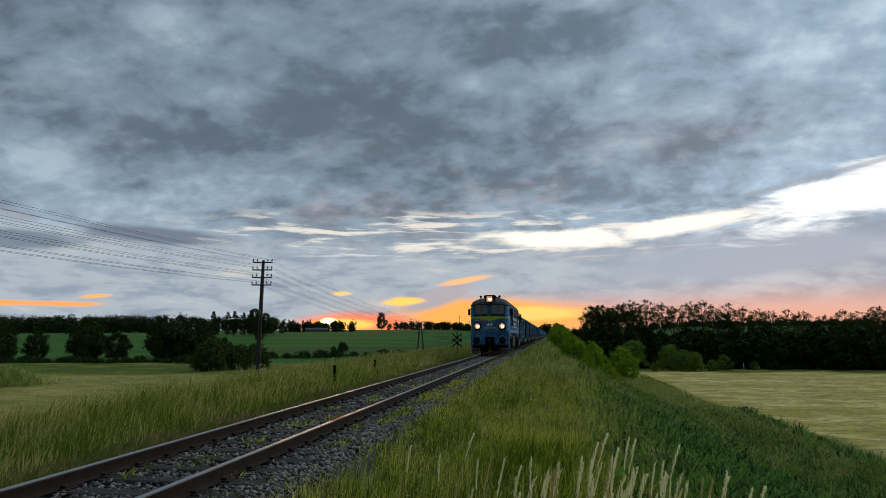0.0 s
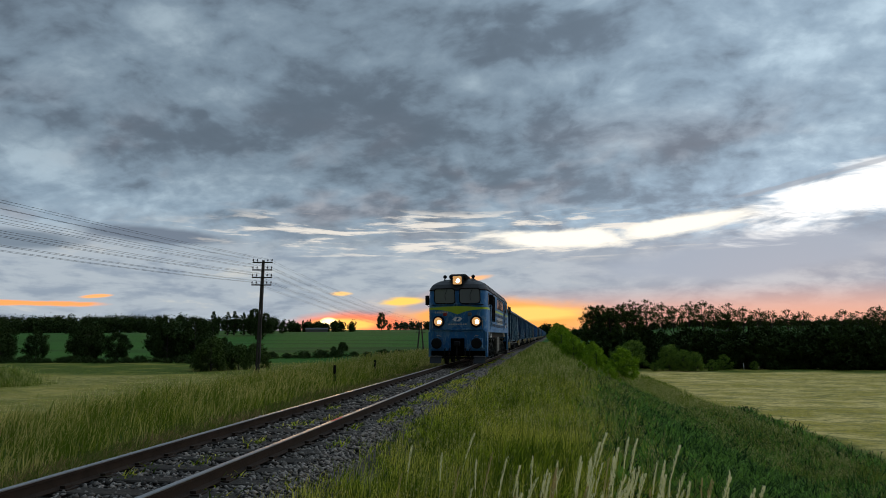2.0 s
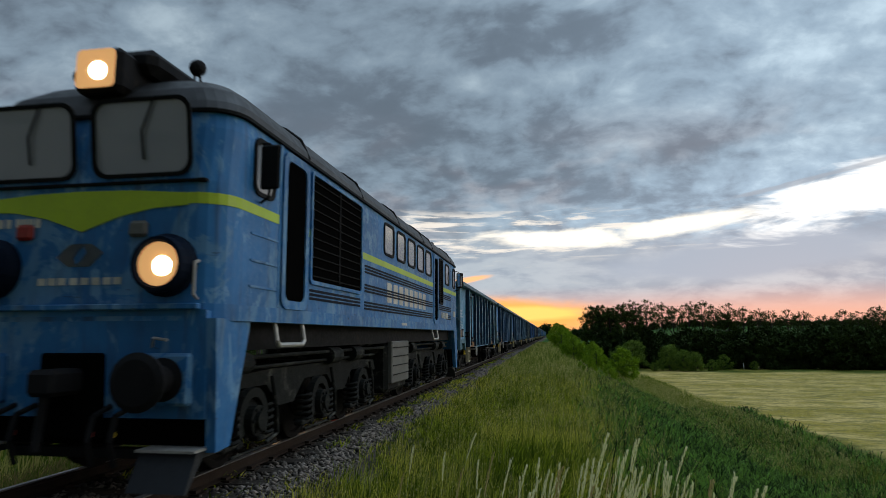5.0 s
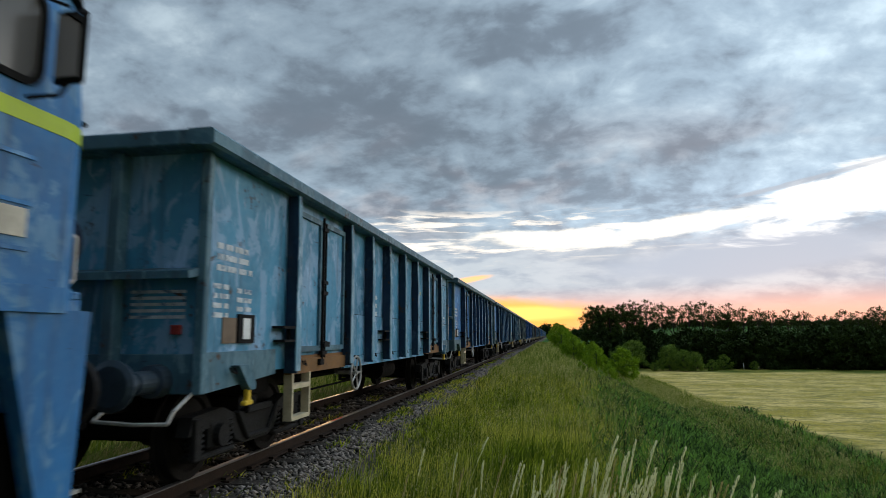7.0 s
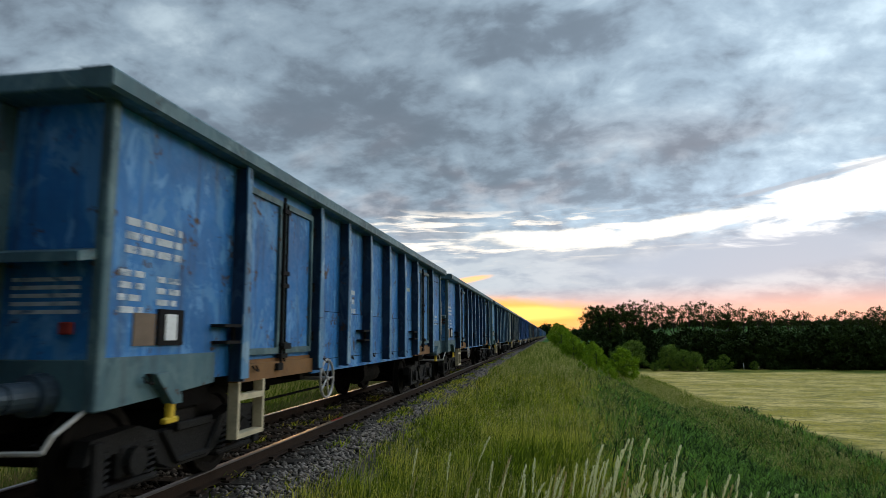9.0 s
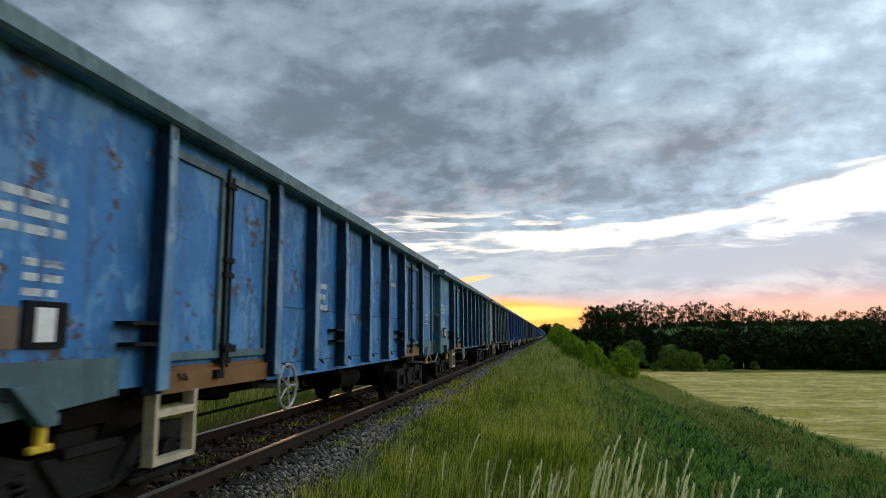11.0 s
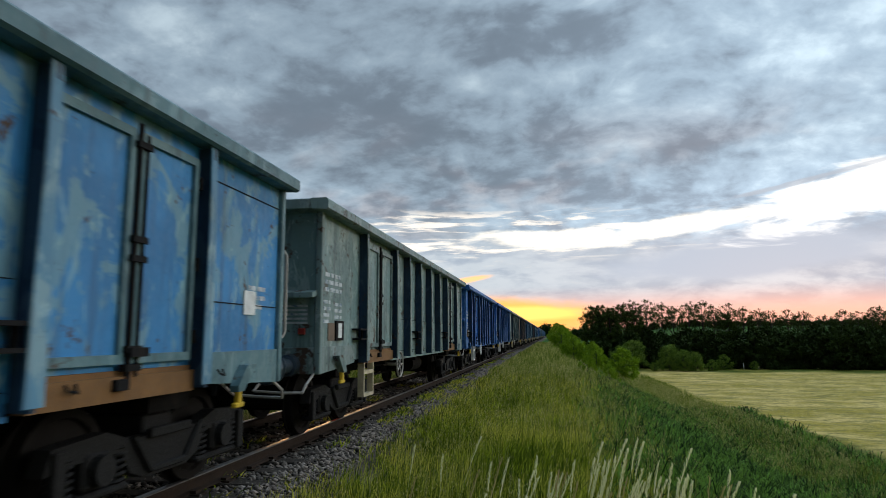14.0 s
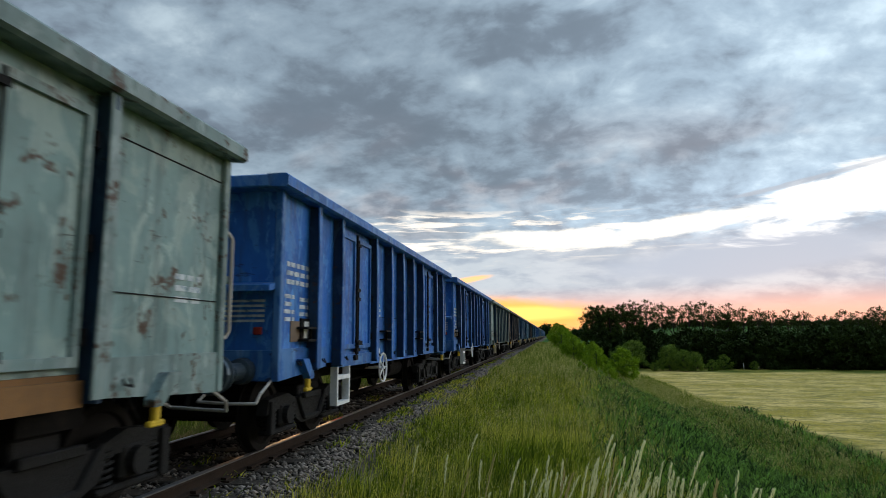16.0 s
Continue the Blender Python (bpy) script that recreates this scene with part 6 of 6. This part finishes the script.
def build_woods():
    rng = random.Random(3)
    alders = [build_tree("alder_tree", "slender dark alder at the meadow's edge", 12.6, 2.6, 0.62, LEAF, 3000, 0.105, 40 + i, 50, group="alders along the meadow", loose=0.95) for i in range(4)]
    spots = [[] for _ in alders]
    x = 8.0
    while x < 98:
        i = rng.randrange(4)
        tall = 0.97 + 0.10 * math.exp(-((x - 21) / 9) ** 2) - 0.09 * step(np.float64(x), 28, 45) + 0.03 * math.sin(x * 0.45)
        spots[i].append((x, 129 + rng.uniform(-1.0, 3.0), float(tall) * rng.uniform(0.94, 1.03)))
        x += rng.uniform(1.9, 3.2)
    for tree, s in zip(alders, spots):
        place(tree, s, rng)
    full = [build_tree("alder_tree", "dense dark alder leafed to the ground", 12.2, 3.1, 0.14, LEAF, 9000, 0.15, 50 + i, 60, group="alders along the meadow", loose=0.85) for i in range(2)]
    place(full[0], [(8.4, 127.5, 0.93), (11.4, 127, 0.98), (16.2, 128.5, 0.95), (71, 130, 0.8)], rng)
    place(full[1], [(9.8, 129.5, 1.0), (13.6, 128, 1.02), (33.5, 129, 0.84)], rng)
    # thick undergrowth beneath the alders
    hedge = [build_tree("hedge_bush", "dense dark undergrowth beneath the alders", 6.75, 2.9, 0.0, LEAF_DARK, 4600, 0.26, 60 + i, 22, group="undergrowth at the meadow's edge") for i in range(2)]
    spots = [[], []]
    x = 9.0
    while x < 100:
        spots[rng.randrange(2)].append((x, 126 + rng.uniform(-0.8, 2.5), rng.uniform(0.92, 1.2)))
        x += rng.uniform(1.5, 2.1)
    for tree, s in zip(hedge, spots):
        place(tree, s, rng)
    # light bushes on the bank
    bushes = [build_tree("willow_bush", "light green willow bush on the railway bank", 2.6, 1.25, 0.0, LEAF_LIGHT, 9500, 0.055, 70 + i, 40, group="bushes on the bank", loose=0.85) for i in range(3)]
    place(bushes[0], [(1.96, 36.0, 0.50), (2.1, 60, 0.95), (1.6, 95, 1.40), (3.0, 74, 1.05)], rng)
    place(bushes[1], [(3.45, 40, 0.53), (4.1, 60, 0.90), (7.9, 74, 1.55), (1.4, 150, 2.0)], rng)
    place(bushes[2], [(2.2, 78, 1.15), (2.2, 118, 1.7), (5.6, 88, 1.3)], rng)
    shrubs = [build_tree("sallow_shrub", "grey-green sallow shrub at the foot of the wood", 4.2, 2.2, 0.0, LEAF_GREY, 9000, 0.085, 80 + i, 40, group="shrubs by the meadow", loose=0.85) for i in range(2)]
    place(shrubs[0], [(20.4, 117, 1.08), (24.4, 115.5, 0.78), (17.4, 114.2, 0.36), (14.6, 121, 1.3)], rng)
    place(shrubs[1], [(22.4, 115, 0.88), (30.6, 122, 0.68), (27.6, 118, 0.5), (12.4, 117, 1.15), (36, 123, 0.4)], rng)


build_woods()


def build_left_country():
    """Trees, hedges and far woods beyond the left-hand meadow."""
    rng = random.Random(8)
    round_trees = [build_tree("meadow_tree", "broad dark tree at the edge of the meadow", 10.0, 4.6, 0.12, LEAF_DARK, 9000, 0.24, 100 + i, 46, group="trees round the meadow") for i in range(3)]
    place(round_trees[0], [(-138, 142, 0.95), (-117, 146, 1.05), (-95, 146, 1.12), (-87, 150, 0.8), (-150, 140, 1.1)], rng)
    place(round_trees[1], [(-105, 142, 0.72), (-91, 141, 0.92), (-80, 141, 0.62), (-160, 150, 0.9)], rng)
    place(round_trees[2], [(-133, 148, 0.72), (-112, 140, 0.9), (-85, 143, 1.02), (-77, 142, 0.55)], rng)
    near = build_tree("sallow_bush", "big rounded sallow bush in the meadow", 6.0, 3.6, 0.0, LEAF, 8000, 0.16, 120, 26)
    place(near, [(-58.6, 104, 0.98), (-55.0, 107, 0.75), (-62.5, 109, 0.7), (-54.0, 112, 0.8)], rng)
    hedge = build_tree("field_hedge_bush", "low dark hedge bush along the field", 2.0, 2.6, 0.0, LEAF_DARK, 1800, 0.17, 130, 14, group="hedge along the field")
    spots = [(-150 + 3.4 * k, 133 + rng.uniform(-1, 1), rng.uniform(0.45, 0.8)) for k in range(26)]
    spots += [(-74 + 3.6 * k, 152 + 2.3 * k + rng.uniform(-1, 1), rng.uniform(0.6, 1.1)) for k in range(12)]
    place(hedge, spots, rng)
    field_bush = build_tree("field_bush", "lone round bush in the green field", 2.7, 1.9, 0.0, LEAF_DARK, 2600, 0.17, 131, 14)
    place(field_bush, [(-65, 194.5, 1.0), (-68, 195, 0.55)], rng)
    poplars = build_tree("poplar_tree", "tall slim dark poplar on the hill", 14.0, 2.1, 0.08, LEAF_DARK, 6000, 0.27, 140, 46, group="poplars on the hill")
    place(poplars, [(-186, 331, 1.0), (-178, 332, 0.95), (-173, 330, 1.0), (-169, 333, 0.92), (-165, 334, 0.98)], rng)
    oaks = build_tree("hill_tree", "rounded dark tree on the hill", 12.0, 4.6, 0.10, LEAF_DARK, 7000, 0.30, 141, 46, group="trees on the hill")
    place(oaks, [(-160, 328, 1.22), (-155, 331, 1.0), (-190, 326, 0.8), (-181, 322, 0.7), (-160, 349, 0.55), (-153, 349, 0.55)], rng)
    lone = build_tree("lone_tree", "lone tree standing on the green hill", 17.5, 5.2, 0.18, LEAF, 7000, 0.34, 150, 46)
    place(lone, [(-150.9, 561, 1.0)], rng)
    place(build_tree("field_oak", "small round tree by the farm lane", 6.0, 3.0, 0.05, LEAF_DARK, 2200, 0.3, 151, 16), [(-133, 278, 0.75)], rng)
    # far woods
    for name, a, b, low, high, seed in (("far_wood", (-820, 560), (-420, 700), 15, 20, 1), ("far_wood", (-420, 700), (-330, 760), 12, 17, 2), ("hill_wood", (-215, 500), (-170, 540), 5, 8.5, 3), ("far_wood", (-210, 800), (-60, 830), 6, 10, 4),
                                        ("hill_wood", (-500, 470), (-330, 520), 9, 13, 5), ("far_wood", (60, 760), (700, 800), 3, 6, 6), ("far_wood", (-20, 700), (40, 720), 9, 14, 7)):
        g = np.random.default_rng(seed)
        length = math.hypot(b[0] - a[0], b[1] - a[1])
        count = int(length / 2.6)
        t = g.random(count)
        cx, cy = a[0] + (b[0] - a[0]) * t, a[1] + (b[1] - a[1]) * t + g.uniform(-8, 8, count)
        hz = g.uniform(low, high, count)
        base = ground_height(cx, cy)
        centres, radii = [], []
        for x, y, z, hh in zip(cx, cy, base, hz):
            for k in (0.25, 0.55, 0.82):
                centres.append((x + g.uniform(-1, 1), y, z + hh * k))
                radii.append(hh * 0.24 + 1.6)
        v, f = leaf_cloud(centres, radii, count * 300, 1.0, g)
        tagged(fast_mesh(name, v, f, [LEAF_DARK]), "dark distant woodland along the skyline", "forest", kind="stuff")
    # a low farm building by the sun
    barn = thing("farm_shed", "long low pale farm shed with a grey roof", "shed", at=pose(-191, 505, float(ground_height(-191, 505)), 0, 0, 20))
    part("wall", boxes((-9, 9, -3, 3, -1, 2.2)), PANEL, barn)
    part("roof", side_prism([(-3.4, 2.2), (3.4, 2.2), (0, 3.6)], -9.3, 9.3), ROOF, barn)


build_left_country()


# ---------------------------------------------------------------- telegraph line
WOOD = material("weathered_pole_wood", (0.055, 0.045, 0.038), 0.9, spots=(0.10, 0.085, 0.07), scale=3.0, bump=0.4, stretch=(3, 3, 0.3))
CERAMIC = material("dark_glazed_insulator", (0.05, 0.045, 0.045), 0.3)
LINE = material("tarred_wire", (0.03, 0.03, 0.032), 0.6)


def tube(points, r, sides=4):
    """One unbroken thin tube through the points."""
    bm = bmesh.new()
    rings = [[bm.verts.new((x + r * math.cos(2 * math.pi * k / sides), y, z + r * math.sin(2 * math.pi * k / sides))) for k in range(sides)] for x, y, z in points]
    for a, b in zip(rings, rings[1:]):
        for k in range(sides):
            bm.faces.new((a[k], a[(k + 1) % sides], b[(k + 1) % sides], b[k]))
    return bm


def build_pole(x, y, base, top, double=False):
    pole = thing("telegraph_pole", "dark wooden telegraph pole with four crossarms of insulators" if not double else "braced double telegraph pole with crossarms", "utility pole", "telegraph poles")
    pole.matrix_basis = pose(x, y, base - 0.5, 0, 1.2 if not double else 0)
    tall = top - base + 0.5
    bm = bmesh.new()
    if double:
        rod(bm, (0.75, 0, 0), (0.06, 0, tall), 0.15, 0.11)
        rod(bm, (-0.95, 0, 0), (-0.10, 0, tall - 0.2), 0.15, 0.11)
    else:
        for s in (-1, 1):
            rod(bm, (s * 0.11, 0, 0), (s * 0.075, 0, tall - 2.4), 0.085, 0.075)
        rod(bm, (0, 0, tall - 2.5), (0, 0, tall), 0.15, 0.11)
    part("pole", bm, WOOD, pole)
    if double:
        part("brace", rods([(-0.60, 0.12, tall * 0.42), (0.42, 0.12, tall * 0.42)], 0.06), WOOD, pole)
    else:
        for k in range(9):
            part("spacer", boxes((-0.12, 0.12, -0.05, 0.05, 0.5 + k * 0.72, 0.64 + k * 0.72)), WOOD, pole)
    tips = []
    for k in range(4):
        z = tall - 0.18 - k * 0.57
        arm = part("crossarm", boxes((-0.80, 0.80, -0.16, -0.08, z - 0.045, z + 0.045), bevel=0.01), WOOD, pole)
        for xx in (-0.76, -0.42, 0.42, 0.76):
            bm = bmesh.new()
            rod(bm, (xx, -0.12, z), (xx, -0.12, z + 0.16), 0.018, sides=6)
            rod(bm, (xx, -0.12, z + 0.12), (xx, -0.12, z + 0.20), 0.055, 0.05, sides=10)
            rod(bm, (xx, -0.12, z + 0.20), (xx, -0.12, z + 0.27), 0.05, 0.03, sides=10)
            part("insulator", bm, CERAMIC, arm, "dark glazed insulator on a bent pin")
            tips.append((xx, z + 0.22 + base - 0.5))
    return tips


def build_line():
    spots = [(-21.6, -17.0, -1.2, 7.25, False), (-21.6, 45.0, -1.35, 7.17, False), (-21.6, 106.0, -4.0, 3.75, True)]
    tips = [build_pole(*s) for s in spots]
    for (a, ta), (b, tb) in (((spots[0], tips[0]), (spots[1], tips[1])), ((spots[1], tips[1]), (spots[2], tips[2]))):
        for (xa, za), (xb, zb) in zip(ta, tb):
            pts = []
            sag = 0.55 + 0.08 * random.random()
            for k in range(17):
                t = k / 16
                pts.append((a[0] + xa + (b[0] + xb - a[0] - xa) * t, a[1] + (b[1] - a[1]) * t - 0.12, za + (zb - za) * t - sag * 4 * t * (1 - t)))
            wire = mesh_object("telegraph_wire", tube(pts, 0.0065), LINE)
            tagged(wire, "thin dark telegraph wire strung between poles", "wire", "telegraph wires")


build_line()


def build_crossing_sign():
    sign = thing("crossing_sign", "weathered crossed-board sign beside the track", "sign", at=pose(-9.0, 62.0, float(ground_height(-9.0, 62.0)) - 0.3))
    bm = bmesh.new()
    rod(bm, (0, 0, 0), (0, 0, 3.0), 0.04)
    part("post", bm, DARK, sign)
    for a, z in ((38, 2.35), (-38, 2.35), (38, 1.85), (-38, 1.85)):
        m = part("board", boxes((-0.62, 0.62, -0.015, 0.015, -0.055, 0.055)), DARK, sign)
        m.matrix_basis = pose(0, -0.05 - (0.03 if a > 0 else 0.0), z, 0, a, 0)


build_crossing_sign()


# ---------------------------------------------------------------- seeding stalks close to the camera
STRAW = grass_material("pale_straw_seed_heads", (0.80, 0.78, 0.48), (0.90, 0.88, 0.62), (0.88, 0.82, 0.56), 0.72)
TAWNY = grass_material("brown_seed_heads", (0.44, 0.33, 0.15), (0.60, 0.46, 0.22), (0.52, 0.40, 0.20), 0.7)
STEM = grass_material("pale_green_stems", (0.50, 0.55, 0.20), (0.66, 0.68, 0.32), (0.72, 0.68, 0.38), 0.7)
STALKS = []


def build_stalk(seed, brown=False):
    """A tall grass stem with a spindle of small spikelets, rooted at its origin."""
    r = random.Random(seed)
    g = np.random.default_rng(seed)
    stalk = thing("grass_stalk", ("brown" if brown else "pale straw") + " seeding grass stalk on a thin stem", "grass stalk", "seeding stalks by the camera")
    tall, bow = r.uniform(1.30, 1.55), r.uniform(0.05, 0.26)
    a = r.uniform(-0.6, 0.9)

    def along(t):
        return Vector((math.cos(a) * bow * t ** 2.4, math.sin(a) * bow * t ** 2.4, tall * t * (1 - 0.25 * bow * t)))
    pts = [along(k / 8) for k in range(9)]
    bm = bmesh.new()
    for k, (p, q) in enumerate(zip(pts, pts[1:])):
        rod(bm, p, q, 0.0021 - k * 0.00014, 0.0021 - (k + 1) * 0.00014, sides=5)
    part("stem", bm, STEM, stalk)
    head = r.uniform(0.20, 0.32)
    whorls, per = 17, 11
    n = whorls * 2 * per
    s = np.repeat(np.linspace(0.02, 1.0, whorls * 2) + g.normal(0, 0.012, whorls * 2), per)
    reach = np.repeat(0.006 + 0.026 * np.sin(np.pi * np.clip(np.linspace(0.06, 0.98, whorls * 2), 0, 1)) * g.uniform(0.5, 1.1, whorls * 2), per)
    ang = np.repeat(g.uniform(0, 2 * np.pi, whorls * 2), per) + g.normal(0, 0.15, n)
    go = np.tile(np.linspace(0.05, 1.0, per), whorls * 2)
    base = np.array([along(v) for v in 1 - head / tall * np.clip(s, 0, 1)])
    out = np.stack([np.cos(ang), np.sin(ang), np.zeros(n)], -1)
    rise = out * 0.30 + np.array([0, 0, 1.0])
    p0 = base + rise * (reach * go)[:, None] + g.normal(0, 0.0012, (n, 3))
    long = g.uniform(0.009, 0.015, n)[:, None]
    p2 = p0 + (rise + g.normal(0, 0.16, (n, 3))) * long
    tang = np.stack([-np.sin(ang), np.cos(ang), np.zeros(n)], -1) * 0.0015
    mid = (p0 + p2) / 2
    v = np.stack([p0, mid + tang, p2, mid - tang], 1).reshape(-1, 3)
    f = (np.array([(0, 1, 2), (0, 2, 3)])[None] + (np.arange(n) * 4)[:, None, None]).reshape(-1, 3)
    ob = fast_mesh("seed_head", v, f, [TAWNY if brown else STRAW])
    ob.parent = stalk
    return stalk


def build_stalks():
    r = random.Random(21)
    kinds = [build_stalk(200 + i, i == 6) for i in range(7)]
    used = set()
    for i in range(140):
        if i < 84:
            y = r.uniform(3.1, 4.6)
            x = y * r.gauss(0.06, 0.095)
        else:
            y = r.uniform(3.0, 5.2)
            x = y * r.uniform(-0.30, 0.52)
        k = r.randrange(7) if i >= 7 else i
        z = float(ground_height(x, y))
        low = r.uniform(-0.30, 0.24) if i < 84 else r.uniform(-0.6, 0.05)
        m = pose(x, y, z + 0.06 + low * 0.5 - 0.1, r.uniform(-4, 4), r.uniform(-2, 6), r.uniform(-45, 35))
        ob = kinds[k] if k not in used else copy_thing(kinds[k], m)
        used.add(k)
        ob.matrix_basis = m
        STALKS.append((ob, m, r.random()))


build_stalks()


# ---------------------------------------------------------------- small things
def build_small_things():
    for x, y in ((-9.0, 26.0), (-9.2, 33.0)):
        post = thing("marker_post", "short weathered marker post in the tall grass", "post", "marker posts", at=pose(x, y, float(ground_height(x, y))))
        part("shaft", boxes((-0.05, 0.05, -0.05, 0.05, -0.2, 0.86), bevel=0.01), DARK, post)
        part("cap", boxes((-0.06, 0.06, -0.06, 0.06, 0.86, 0.92), bevel=0.015), DARK, post)
    x, y = 34.3, 123.4
    stake = thing("field_stake", "thin white stake at the meadow's far edge", "post", at=pose(x, y, float(ground_height(x, y))))
    part("shaft", boxes((-0.05, 0.05, -0.05, 0.05, -0.2, 1.2), bevel=0.01), WHITE, stake)
    x, y = -170.0, 1200.0
    mast = thing("radio_mast", "slender dark radio mast on the skyline", "mast", at=pose(x, y, float(ground_height(x, y)) - 1))
    bm = bmesh.new()
    for k in range(3):
        a = k * 2.094
        rod(bm, (1.6 * math.cos(a), 1.6 * math.sin(a), 0), (0.3 * math.cos(a), 0.3 * math.sin(a), 30), 0.28, 0.22, sides=5)
    part("lattice", bm, DARK, mast)
    part("antenna", boxes((-0.5, 0.5, -0.5, 0.5, 24, 29)), DARK, mast)
    mark = mesh_object("rail_paint_mark", boxes((TRACK_X + 0.735, TRACK_X + 0.785, 10.67, 11.28, 0.0005, 0.0035)), material("faded_red_paint_mark", (0.50, 0.045, 0.02), 0.6))
    tagged(mark, "faded red paint mark on the rail head", "paint mark")


build_small_things()


# ---------------------------------------------------------------- movement
def motions():
    """The train rolls steadily towards the camera and past it."""
    for ob, start in TRAIN:
        walk(ob, [(0.0, pose(TRACK_X, start, 0)), (16.0, pose(TRACK_X, start - SPEED * 16.0, 0))])
    for wheel, x, y, z, radius in WHEELS:
        turn = math.degrees(SPEED / radius)
        rows = [(k * 0.0666667, pose(x, y, z, turn * k * 0.0666667)) for k in range(241)]
        walk(wheel, rows)
    # the stalks tremble, and sway in the wind of the passing train
    for ob, m, seed in STALKS:
        rows = []
        for k in range(41):
            t = k * 0.4
            gust = 0.5 + 2.6 * min(1.0, max(0.0, (t - 4.4) / 1.6))
            a = gust * math.sin(t * 3.1 + seed * 6.3) + 0.5 * gust * math.sin(t * 5.3 + seed * 17)
            b = (gust - 0.5) * 1.1 + gust * 0.7 * math.sin(t * 2.3 + seed * 11)
            rows.append((t, Matrix.Translation(m.translation) @ pose(0, 0, 0, a, b, 0) @ m.to_3x3().to_4x4()))
        walk(ob, rows)


motions()
